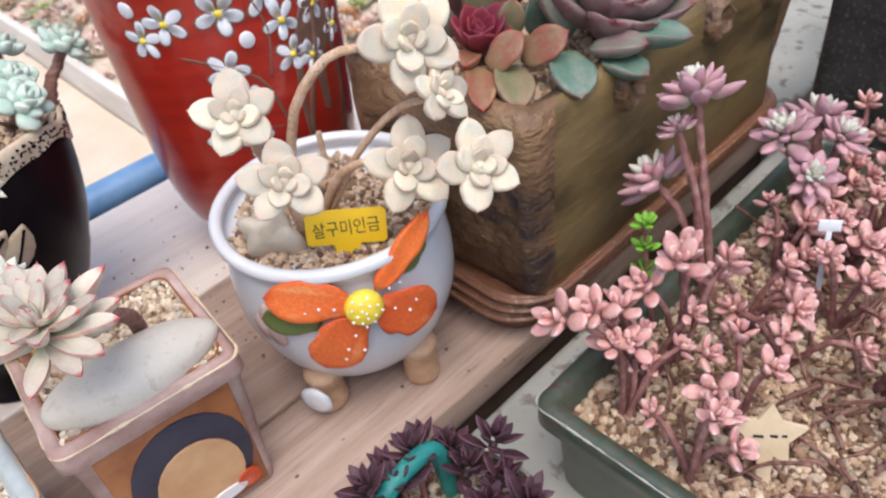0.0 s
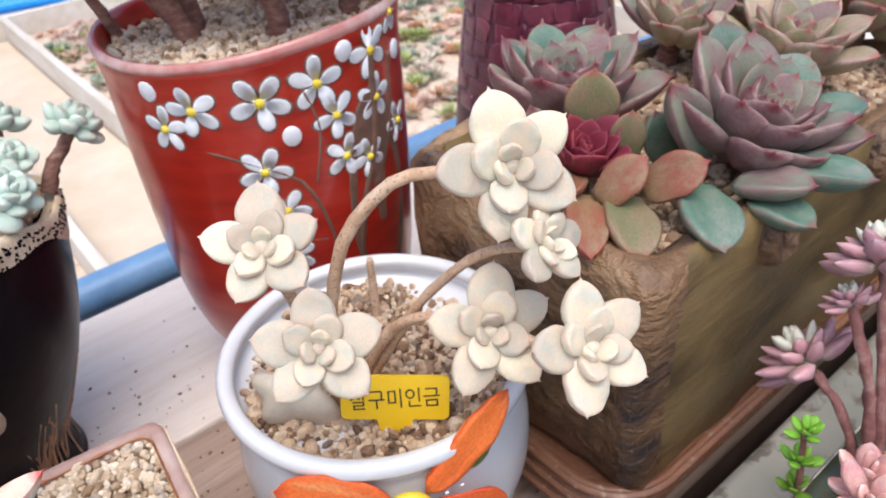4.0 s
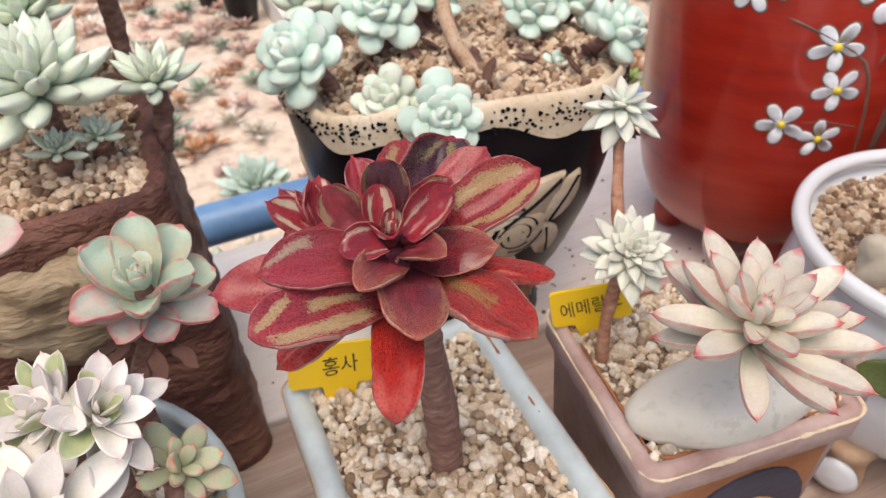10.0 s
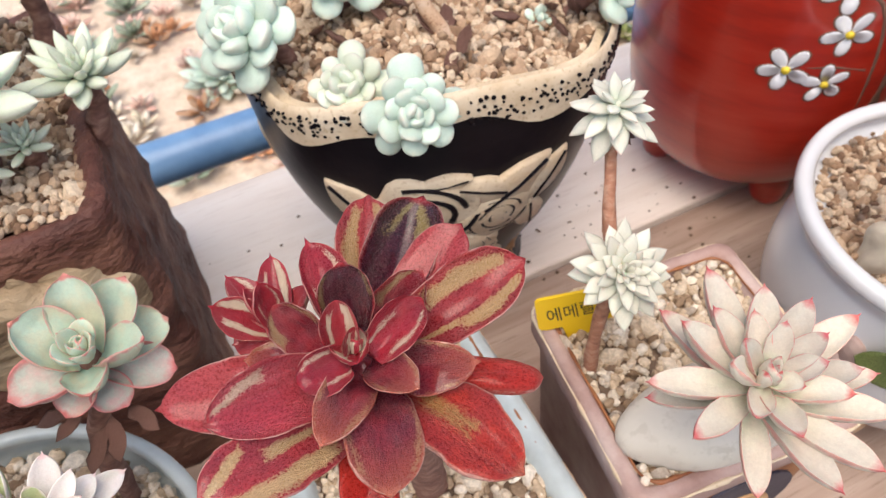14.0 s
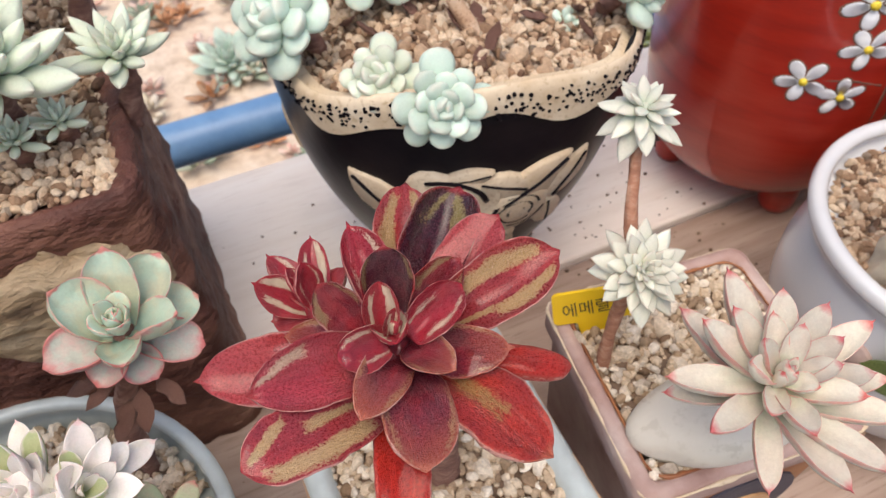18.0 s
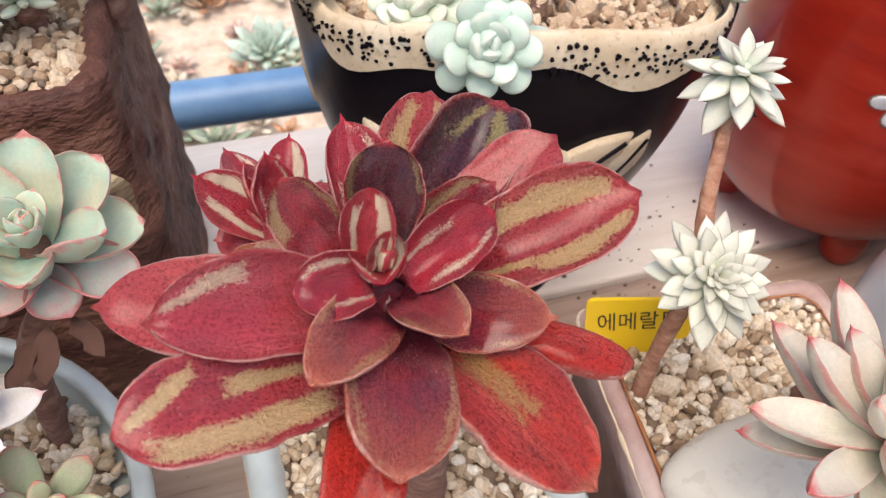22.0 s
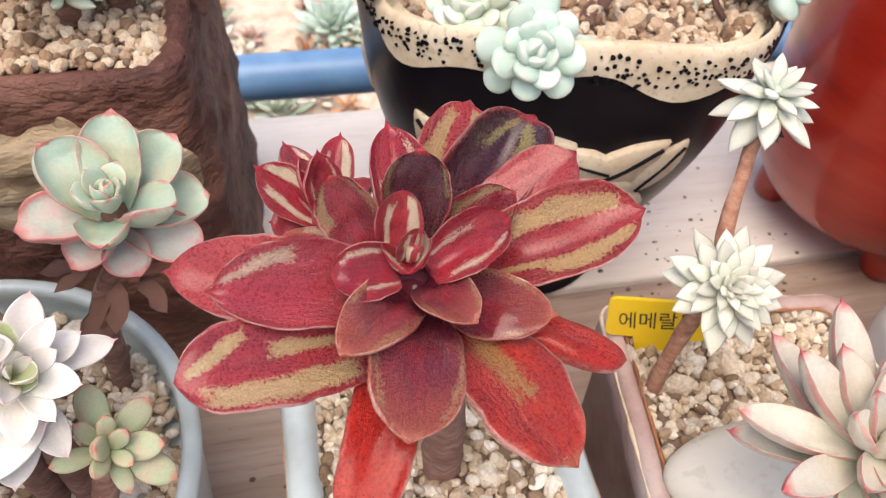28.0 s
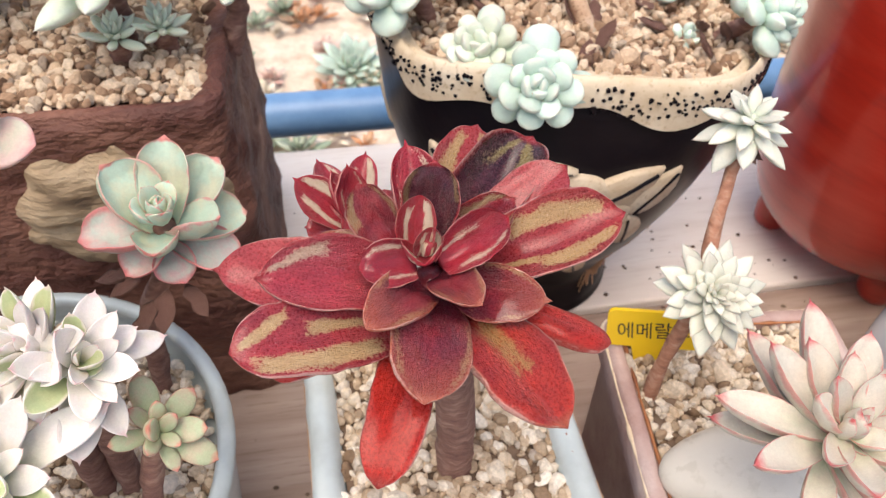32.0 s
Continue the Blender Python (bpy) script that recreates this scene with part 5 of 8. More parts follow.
# ---- red pot with white blossom ----
RP = Vector((0.198, 0.415, 0.0))
RPROF = smooth_profile([(0.0, 0.020), (0.038, 0.020), (0.055, 0.027), (0.0645, 0.055), (0.0685, 0.100), (0.0700, 0.150), (0.0705, 0.184), (0.0712, 0.193), (0.0720, 0.199), (0.0705, 0.2035), (0.0675, 0.202), (0.0655, 0.192), (0.0640, 0.178), (0.0, 0.176)], 5)


def red_wave(a, i, r, z):
    k = r / 0.07
    return (0.0, 0.0035 * math.sin(a - 4.4) * (z / 0.2) ** 6 + 0.0010 * math.sin(3 * a) * (z / 0.2) ** 6)


rpot = thing("flower_pot", RP, "tall red glazed pot painted with white plum blossom", "pot")
piece("body", make_mesh("body", *lathe_data(RPROF, 72, red_wave), MAT_RED_GLAZE), rpot)
lip = smooth_profile([(0.0708, 0.1975), (0.0726, 0.2008), (0.0710, 0.2038), (0.0688, 0.2030), (0.0672, 0.198), (0.0688, 0.1972), (0.0708, 0.1975)], 4)
piece("lip", make_mesh("lip", *lathe_data(lip, 72, red_wave), MAT_RED_RIM), rpot, None, "paler worn glossy lip")
for a in (150, 262, 30):
    foot = make_mesh("foot", *lathe_data(smooth_profile([(0.0, 0.0), (0.008, 0.0), (0.0105, 0.008), (0.010, 0.020), (0.008, 0.034), (0.0, 0.035)], 3), 14), MAT_RED_GLAZE)
    piece("foot", foot, rpot, pose(0.040 * math.cos(radians(a)), 0.040 * math.sin(radians(a)), 0))
grit(rpot, lambda x, y: x * x + y * y < 0.064 ** 2, (-0.065, 0.065, -0.065, 0.065), 0.192, 0.0036, MAT_GRAVEL, 22, lambda x, y: 0.004 * noise.noise(Vector((x * 25, y * 25, 3))))
rnd = random.Random(31)
petal_outline = oval(0.0058, 0.0088, 12, -0.15)
for x, y, size in ((570, 310, 1.0), (610, 288, 1.1), (692, 287, 1.2), (762, 275, 1.15), (832, 252, 1.15), (780, 322, 1.05), (833, 316, 1.05), (680, 380, 1.1), (785, 382, 1.0), (816, 396, 0.95), (862, 368, 1.0), (862, 215, 0.9)):
    ang = 240 + math.degrees(math.asin(max(-0.97, min(0.97, (x - 680) / 205))))
    z = 0.181 - (y - 290) * 0.000344 - 0.004 * ((x - 690) / 150) ** 2
    b = piece("blossom", skin_patch(RPROF, oval(0.0036 * size, 0.0036 * size, 10), ang, z, 0.0017, MAT_YELLOW_BUTTON, "blossom"), rpot, None, "painted plum blossom with a yellow eye")
    a0 = rnd.uniform(0, 72)
    for k in range(5):
        t = a0 + 72 * k + rnd.uniform(-7, 7)
        d = 0.0066 * size
        o = [(px * size, py * size) for px, py in petal_outline]
        tt = radians(t)
        o = [((px * math.cos(tt) - (py + d) * math.sin(tt)), (px * math.sin(tt) + (py + d) * math.cos(tt))) for px, py in o]
        piece("petal", skin_patch(RPROF, o, ang, z, 0.0003, MAT_PETAL_WHITE, "petal", 0.93), b)
        cx, cy = -d * math.sin(tt), d * math.cos(tt)
        piece("painted_outline", skin_patch(RPROF, [(cx + (px - cx) * 1.24, cy + (py - cy) * 1.18) for px, py in o], ang, z, 0.0001, MAT_BRANCH, "painted_outline", 0.98), b)
for ang, z, size in ((229, 0.110, 1.05), (244, 0.103, 0.95), (245, 0.129, 1.0)):
    b = piece("blossom", skin_patch(RPROF, oval(0.0036 * size, 0.0036 * size, 10), ang, z, 0.0017, MAT_YELLOW_BUTTON, "blossom"), rpot, None, "painted plum blossom with a yellow eye")
    a0 = rnd.uniform(0, 72)
    for k in range(5):
        d = 0.0066 * size
        tt = radians(a0 + 72 * k + rnd.uniform(-7, 7))
        o = [((px * size * math.cos(tt) - (py * size + d) * math.sin(tt)), (px * size * math.sin(tt) + (py * size + d) * math.cos(tt))) for px, py in petal_outline]
        piece("petal", skin_patch(RPROF, o, ang, z, 0.0003, MAT_PETAL_WHITE, "petal", 0.93), b)
        cx, cy = -d * math.sin(tt), d * math.cos(tt)
        piece("painted_outline", skin_patch(RPROF, [(cx + (px - cx) * 1.24, cy + (py - cy) * 1.18) for px, py in o], ang, z, 0.0001, MAT_BRANCH, "painted_outline", 0.98), b)
for x, y in ((562, 268), (722, 337), (798, 248), (868, 285)):
    ang = 240 + math.degrees(math.asin((x - 680) / 205))
    piece("bud", skin_patch(RPROF, oval(0.0085, 0.0095, 12), ang, 0.181 - (y - 290) * 0.000344, 0.0012, MAT_PETAL_WHITE, "bud"), rpot, None, "painted white bud")
for pts, r in (([(207, 0.166), (225, 0.160), (240, 0.152), (252, 0.142), (258, 0.125), (262, 0.100), (266, 0.06)], 0.0011), ([(258, 0.185), (262, 0.165), (258, 0.140)], 0.0009), ([(288, 0.19), (286, 0.15), (276, 0.115), (268, 0.06)], 0.0028), ([(300, 0.185), (296, 0.15), (284, 0.125)], 0.0016),
               ([(229, 0.110), (244, 0.112), (258, 0.108)], 0.0008)):
    piece("painted_branch", skin_line(RPROF, pts, r, MAT_BRANCH, "painted_branch", -r * 0.55), rpot, None, "brown painted twig")
piece("painted_shade", skin_patch(RPROF, oval(0.040, 0.120, 24), 286, 0.115, 0.0003, MAT_BRANCH, "painted_shade", 0.95), rpot, None, "brown painted trunk")

coral = thing("coral_succulent", RP + Vector((0, 0, 0.182)), "coral-pink broad-leaved succulent on thick scarred stems", "succulent")
CORAL = leaf_mesh("leaf", LEAF_CORAL, width=0.80, thick=0.05, peak=0.66, foot=0.22, sharp=0.5, cup=0.35, curl=-0.16, spike=0.06, nv=18, nu=18, wavy=0.9, seed=4)
RS = lambda x, y, z: Vector((x, y, z)) - (RP + Vector((0, 0, 0.182)))
for k, (base, top, r, n, outer) in enumerate((((0.172, 0.420, 0.180), (0.152, 0.428, 0.226), 0.0058, 9, 0.046), ((0.203, 0.399, 0.180), (0.197, 0.402, 0.224), 0.0060, 10, 0.050), ((0.178, 0.433, 0.180), (0.170, 0.440, 0.226), 0.0045, 8, 0.042),
                                            ((0.237, 0.395, 0.180), (0.242, 0.400, 0.232), 0.0048, 9, 0.046), ((0.150, 0.450, 0.180), (0.122, 0.462, 0.246), 0.0030, 8, 0.032), ((0.215, 0.440, 0.180), (0.222, 0.450, 0.240), 0.0045, 8, 0.036))):
    mid = (Vector(base) + Vector(top)) / 2 + Vector((0.004, -0.003, 0))
    stem(coral, [RS(*base), RS(*mid), RS(*top)], r, r * 0.85, MAT_STEM, seed=k + 20, rough=0.18)
    rosette(coral, RS(top[0], top[1], top[2] - 0.004), ((top[0] - base[0]) * 3, (top[1] - base[1]) * 3 - 0.15, 1), CORAL, n - 1, outer * 1.2, outer * 0.75, 42, 80, LEAF_CORAL, 200 + k, 0.15, 0.2, spin=k * 50)

# ---- black pot with cream roses ----
DP = Vector((0.014, 0.430, 0.0))
DPROF = smooth_profile([(0.0, 0.002), (0.040, 0.0), (0.043, 0.006), (0.0410, 0.020), (0.0455, 0.034), (0.0570, 0.058), (0.0672, 0.085), (0.0733, 0.110), (0.0763, 0.132), (0.0775, 0.146), (0.0755, 0.1510), (0.0715, 0.1495), (0.0690, 0.138), (0.0, 0.134)], 5)


def dot_wave(a, i, r, z):
    k = max(0.0, (z - 0.11) / 0.04)
    return (0.0022 * math.sin(5 * a + 1) * k + 0.0012 * math.sin(9 * a) * k, (0.009 * math.cos(a - 4.2) + 0.006 * math.cos(2 * (a - 4.71)) + 0.0016 * math.sin(5 * a)) * k)


dpot = thing("flower_pot", DP, "black glazed bowl pot with cream relief roses and spotted rim", "pot")
piece("body", make_mesh("body", *lathe_data([(r - (0.0022 if z > 0.142 else 0), min(z, 0.1462)) for r, z in DPROF], 96, dot_wave), MAT_BLACK_GLAZE), dpot)
band = [(r + 0.0012, z) for r, z in DPROF if z > 0.1390 and r > 0.0745]
bandloop = band + [(0.0708, 0.1490), (0.0690, 0.143), (0.0700, 0.140), (0.0715, 0.1465), (band[-1][0] - 0.004, 0.1485), (band[0][0] - 0.003, band[0][1] + 0.002), band[0]]


def band_wave(a, i, r, z):
    dr, dz = dot_wave(a, i, r, z)
    if i == 0 or i >= len(bandloop) - 2:
        dz += 0.0030 * math.sin(6 * a + 0.5) + 0.0022 * math.sin(11 * a + 2) - 0.001
    return dr, dz


rim_band = piece("rim_band", make_mesh("rim_band", *lathe_data(bandloop, 120, band_wave), MAT_CREAM), dpot, None, "uneven cream rim band pricked with black spots")
spots, spot_faces = [], []
rnd = random.Random(5)
for k in range(700):
    a = rnd.uniform(0, 2 * math.pi)
    z = rnd.uniform(0.1412, 0.1490)
    s = rnd.uniform(0.0003, 0.0007)
    dr, dz = dot_wave(a, 0, 0.078, z)
    r = radius_at(DPROF, min(z, 0.1455)) + 0.0016 + dr
    m = Matrix.Translation((r * math.cos(a), r * math.sin(a), z + dz)) @ Matrix.Rotation(a, 4, "Z")
    base = len(spots)
    for j in range(7):
        t = 2 * math.pi * j / 7
        spots.append(m @ Vector((0, s * math.cos(t) * rnd.uniform(0.8, 1.6), s * math.sin(t) * rnd.uniform(0.8, 1.4))))
    for j in range(7):
        t = 2 * math.pi * j / 7
        spots.append(m @ Vector((-0.0012, s * math.cos(t), s * math.sin(t))))
    spot_faces.append(tuple(base + j for j in range(7)))
    spot_faces += [(base + j, base + 7 + j, base + 7 + (j + 1) % 7, base + (j + 1) % 7) for j in range(7)]
piece("glaze_spot", make_mesh("glaze_spot", spots, spot_faces, MAT_BLACK_GLAZE, None, False), rim_band, None, "scattered black spots", "stuff")
grit(dpot, lambda x, y: x * x + y * y < 0.0705 ** 2, (-0.072, 0.072, -0.072, 0.072), 0.1435, 0.0036, MAT_GRAVEL_DARK, 23, lambda x, y: 0.006 * noise.noise(Vector((x * 22, y * 22, 8))) + 0.003 - 0.09 * y + 0.007 * (1 - (x * x + y * y) / 0.005))


def rose_relief(ang, z, size):
    """A carved rose: a lobed cream disc cut by dark spiral grooves."""
    lobes = [(x * (1 + 0.10 * math.cos(5 * i * 2 * math.pi / 30)), y * (1 + 0.10 * math.cos(5 * i * 2 * math.pi / 30))) for i, (x, y) in enumerate(oval(size * 1.06, size, 30))]
    rose = piece("relief_rose", skin_patch(DPROF, lobes, ang, z, 0.0020, MAT_CREAM, "relief_rose", 0.93), dpot, None, "cream carved rose")
    for rad, start, sweep in ((0.13, 20, 290), (0.26, -30, 200), (0.27, 195, 120), (0.40, 20, 95), (0.41, 140, 90), (0.40, 255, 100)):
        pts = []
        for k in range(7):
            t = radians(start + sweep * k / 6)
            rr = rad * size * (1 + 0.20 * (k / 6 - 0.5))
            zz = z + rr * math.sin(t)
            pts.append((ang + math.degrees(rr * math.cos(t) / radius_at(DPROF, zz)), zz))
        piece("groove", skin_line(DPROF, pts, size * 0.034, MAT_BLACK_GLAZE, "groove", 0.0012), rose)


def leaf_relief(ang, z, w, h, turn):
    lf = piece("relief_leaf", skin_patch(DPROF, oval(w, h, 16, 0.7, turn), ang, z, 0.0018, MAT_CREAM, "relief_leaf", 0.9), dpot, None, "cream carved leaf")
    t = radians(turn)
    pts = [(ang + math.degrees(-s * h * math.sin(t) / radius_at(DPROF, z)), z + s * h * math.cos(t)) for s in (-0.45, 0.0, 0.4)]
    piece("vein", skin_line(DPROF, pts, w * 0.05, MAT_BLACK_GLAZE, "vein", 0.0018), lf)


for turn in (0, 186, 256):
    for ang, z, size in ((244, 0.106, 0.043), (266, 0.098, 0.028), (258, 0.074, 0.025), (229, 0.072, 0.024)):
        rose_relief(ang + turn, z, size)
    for ang, z, w, h, lean in ((271, 0.119, 0.020, 0.040, -52), (250, 0.129, 0.009, 0.022, -78), (222, 0.112, 0.022, 0.036, 40), (260, 0.122, 0.014, 0.026, 66), (283, 0.116, 0.017, 0.030, -30), (280, 0.092, 0.014, 0.026, 15), (246, 0.060, 0.012, 0.022, 0), (270, 0.060, 0.011, 0.020, 20)):
        if not 150 < (ang + turn) % 360 < 205:
            leaf_relief(ang + turn, z - 0.004, w, h * 0.9, lean)

rnd = random.Random(19)
for k in range(26):
    a0, z0 = rnd.uniform(292, 352), rnd.uniform(0.006, 0.030)
    h = rnd.uniform(0.015, 0.045)
    piece("glaze_streak", skin_line(DPROF, [(a0, z0), (a0 + rnd.uniform(-3, 3), z0 + h * 0.5), (a0 + rnd.uniform(-5, 5), z0 + h)], rnd.uniform(0.0003, 0.0008), MAT_TAN_FOOT, "glaze_streak", -0.0001), dpot, None, "tan streak in the black glaze")

bluesed = thing("blue_sedum", DP + Vector((0, 0, 0.128)), "powdery blue-green fat-leaved succulent crowding the black pot", "succulent")
BS = lambda x, y, z: Vector((x, y, z)) - (DP + Vector((0, 0, 0.128)))
BLUE = leaf_mesh("leaf", LEAF_BLUE, width=0.78, thick=0.50, peak=0.66, foot=0.6, sharp=0.45, cup=0.05, curl=0.12, spike=0.0, nv=9, nu=10)
LIME = leaf_mesh("leaf", LEAF_LIME, width=0.76, thick=0.48, peak=0.66, foot=0.6, sharp=0.45, cup=0.05, curl=0.12, spike=0.0, nv=9, nu=10)
for k, (p, ax, n, r, lf, mt) in enumerate((((-0.021, 0.362, 0.160), (-0.2, -0.75, 0.55), 22, 0.0175, BLUE, LEAF_BLUE), ((-0.018, 0.436, 0.172), (-0.2, -0.6, 0.7), 24, 0.020, BLUE, LEAF_BLUE), ((-0.056, 0.421, 0.166), (-0.5, -0.4, 0.7), 22, 0.0215, BLUE, LEAF_BLUE),
                                          ((0.108, 0.426, 0.168), (0.5, -0.2, 0.7), 18, 0.0155, BLUE, LEAF_BLUE), ((0.068, 0.386, 0.165), (0.4, -0.5, 0.7), 22, 0.017, BLUE, LEAF_BLUE), ((0.050, 0.425, 0.162), (0, -0.4, 0.9), 20, 0.017, BLUE, LEAF_BLUE),
                                          ((0.083, 0.462, 0.166), (0.2, 0.1, 1), 18, 0.016, BLUE, LEAF_BLUE), ((-0.035, 0.478, 0.165), (-0.1, 0, 1), 20, 0.018, LIME, LEAF_LIME), ((0.038, 0.485, 0.182), (0, -0.1, 1), 20, 0.019, BLUE, LEAF_BLUE),
                                          ((-0.034, 0.384, 0.158), (-0.3, -0.5, 0.8), 20, 0.0165, LIME, LEAF_LIME), ((0.014, 0.455, 0.166), (0.1, -0.2, 1), 20, 0.018, BLUE, LEAF_BLUE), ((0.078, 0.432, 0.158), (0.3, -0.4, 0.9), 18, 0.016, BLUE, LEAF_BLUE),
                                          ((0.046, 0.395, 0.150), (0.2, -0.5, 0.8), 9, 0.009, BLUE, LEAF_BLUE), ((-0.002, 0.478, 0.170), (0, 0, 1), 18, 0.017, LIME, LEAF_LIME))):
    rosette(bluesed, BS(*p), ax, lf, n, r * 0.80, r * 0.42, -8, 80, mt, 300 + k, 0.6, 0.8, spin=k * 31)
    a = Vector(ax).normalized()
    q = Vector(p) - a * 0.012
    root = Vector((0.014 + (p[0] - 0.014) * 0.8, 0.43 + (p[1] - 0.43) * 0.8, 0.142))
    stem(bluesed, [BS(*root), BS(*((root + q) / 2 + Vector((0, 0, 0.003)))), BS(*q), BS(*(Vector(p) + a * 0.002))], 0.0036, 0.0026, MAT_STEM, seed=50 + k, rough=0.16)
stem(bluesed, [BS(0.018, 0.396, 0.131), BS(0.012, 0.398, 0.150), BS(0.004, 0.404, 0.166), BS(0.002, 0.411, 0.180), BS(0.006, 0.414, 0.190)], 0.0033, 0.0028, MAT_STEM_TAN, seed=70)
rosette(bluesed, BS(0.0065, 0.414, 0.189), (0.2, -0.1, 1), LIME, 7, 0.008, 0.006, 30, 80, LEAF_LIME, 390, 0.2, 0.4)
stem(bluesed, [BS(0.012, 0.392, 0.136), BS(0.022, 0.392, 0.141), BS(0.036, 0.40, 0.138)], 0.0045, 0.003, MAT_STEM, seed=71)

DRY = leaf_mesh("dried_leaf", MAT_STEM, width=0.5, thick=0.10, peak=0.5, foot=0.4, sharp=0.8, cup=0.6, curl=0.5, spike=0.02, nv=6, nu=8, wavy=0.5, seed=3)
rnd = random.Random(61)
for k in range(26):
    a, d = rnd.uniform(0, 6.28), 0.062 * math.sqrt(rnd.random())
    x, y = 0.014 + d * math.cos(a), 0.43 + d * math.sin(a)
    z = 0.1455 - 0.09 * (y - 0.43) + 0.010 * (1 - d * d / 0.005)
    piece("dried_leaf", DRY, bluesed, Matrix.Translation(BS(x, y, z)) @ Matrix.Rotation(rnd.uniform(0, 6.28), 4, "Z") @ Matrix.Rotation(rnd.uniform(-0.5, 0.3), 4, "Y") @ Matrix.Diagonal((0.011, 0.011, 0.011, 1)))

# ---- pink clay box with the stone ----
PB = Vector((0.0345, 0.2725, 0.0))
pbox = thing("square_pot", PB, "square pink clay pot with a painted front", "pot", turn=-6)
piece("body", make_mesh("body", *square_pot_data(0.0390, 0.0380, 0.097, 0.0045, 0.002, 0.004, 0.88, 0.016, 0.0012, 3), MAT_PINK_CLAY), pbox)
front = piece("front_panel", bevelled("front_panel", (0.062, 0.004, 0.080), MAT_RUST, 0.0015, at=(0.0, -0.0355, 0.045)), pbox, pose(0, 0.0032, 0, 2.7, 0, 0), "rust-brown glazed front")
v, f = loft_data([[(x + 0.002, y, z + 0.044) for x, z in oval(0.056, 0.074, 24)] for y in (-0.0365, -0.0384)])
piece("painted_arch", make_mesh("painted_arch", v, f, MAT_NAVY, None, False), front, None, "dark navy painted arch")
v, f = loft_data([[(x + 0.003, y, z + 0.036) for x, z in oval(0.041, 0.054, 24)] for y in (-0.0380, -0.0393)])
piece("painted_oval", make_mesh("painted_oval", v, f, MAT_OCHRE, None, False), front, None, "plain ochre painted oval")
for dx, dz, w, h, mt in ((0.010, 0.016, 0.020, 0.008, MAT_PETAL_WHITE), (0.022, 0.018, 0.012, 0.012, MAT_ORANGE), (0.004, 0.010, 0.016, 0.005, MAT_NAVY)):
    v, f = loft_data([[(x + dx, y, z + dz) for x, z in oval(w, h, 14)] for y in (-0.0388, -0.0402)])
    piece("painted_patch", make_mesh("painted_patch", v, f, mt, None, False), front)
grit(pbox, lambda x, y: abs(x) < 0.0355 and abs(y) < 0.0345, (-0.036, 0.036, -0.035, 0.035), 0.0950, 0.0034, MAT_GRAVEL, 24, lambda x, y: 0.003 * noise.noise(Vector((x * 30, y * 30, 5))))
worn_edge(pbox, 0.0352, 0.0342, 0.0965, MAT_RUST, 7.0, "rust-brown clay along the inner rim")
worn_edge(pbox, 0.0410, 0.0400, 0.0950, MAT_CREAM, 9.0, "pale slip worn along the outer rim")
pebble((0.034, 0.2520, 0.1000), (0.076, 0.034, 0.024), MAT_PEBBLE, "large smooth white oval pebble lying in the pink pot", -4, 0, 0, 7)

star = thing("pink_tipped_echeveria", (0.030, 0.2725, 0.090), "pale green star-shaped rosette with pink leaf tips on a curved stem", "succulent")
PS = lambda x, y, z: Vector((x, y, z)) - Vector((0.030, 0.2725, 0.090))
STAR = leaf_mesh("leaf", LEAF_PINKSTAR, width=0.32, thick=0.22, peak=0.54, foot=0.46, sharp=0.85, cup=0.65, curl=0.20, spike=0.05, nv=12, nu=12)
SAXIS = Vector((0.0, -0.12, 1.0)).normalized()
star_heart = rosette(star, PS(0.0125, 0.2362, 0.1560), SAXIS, STAR, 5, 0.0105, 0.0070, 62, 84, LEAF_PINKSTAR, 401, 0.2, 0.5)
for (x, y, z), width, sink in (((1.1, 238.9, 170.7), 6.6, 1), ((10.6, 235.4, 167.2), 6.0, 0), ((16.5, 229.5, 162.5), 6.6, 1), ((2.5, 229.0, 161.0), 7.4, 2), ((24.5, 231.5, 164.0), 7.2, 2), ((24.4, 222.9, 163.0), 8.0, 4), ((8.1, 220.8, 161.3), 8.4, 4), ((-2.4, 217.1, 146.8), 8.0, 10),
                               ((13.1, 209.0, 150.4), 8.6, 9), ((22.5, 208.0, 154.0), 8.4, 9), ((-13.0, 247.5, 160.5), 8.6, 4), ((-11.1, 247.9, 150.5), 7.6, 10), ((-12.3, 231.6, 160.4), 8.0, 6), ((1.1, 261.9, 161.3), 7.8, 8), ((-0.2, 253.8, 168.2), 8.2, 4), ((16.8, 265.1, 165.1), 9.4, 6), ((9.0, 253.8, 167.8), 7.8, 3),
                               ((8.0, 242.7, 170.3), 6.2, 1), ((15.5, 248.1, 169.4), 7.0, 2), ((24.0, 253.5, 167.2), 9.0, 4), ((20.9, 242.8, 168.1), 6.8, 1), ((30.6, 245.1, 167.7), 8.6, 4), ((28.3, 236.6, 166.1), 7.6, 3), ((40.7, 238.1, 162.9), 9.0, 6), ((31.8, 227.2, 161.3), 8.4, 5), ((33.0, 216.0, 157.0), 8.6, 8), ((38.0, 226.0, 156.0), 8.0, 9)):
    mid = PS(0.0125, 0.2362, 0.1585)
    t = PS(x * 0.001, y * 0.001, z * 0.001)
    out = t - mid
    out = (out - SAXIS * out.dot(SAXIS)).normalized()
    placed_leaf(star_heart, LEAF_PINKSTAR, mid - SAXIS * sink * 0.001 + out * 0.001, t, width * 0.0009, None, SAXIS - out * 0.5, arch=0.13, cup=0.75, peak=0.60, foot=0.48, sharp=0.70, thick=0.15, spike=0.04, groove=0.04, ragged=0.02)
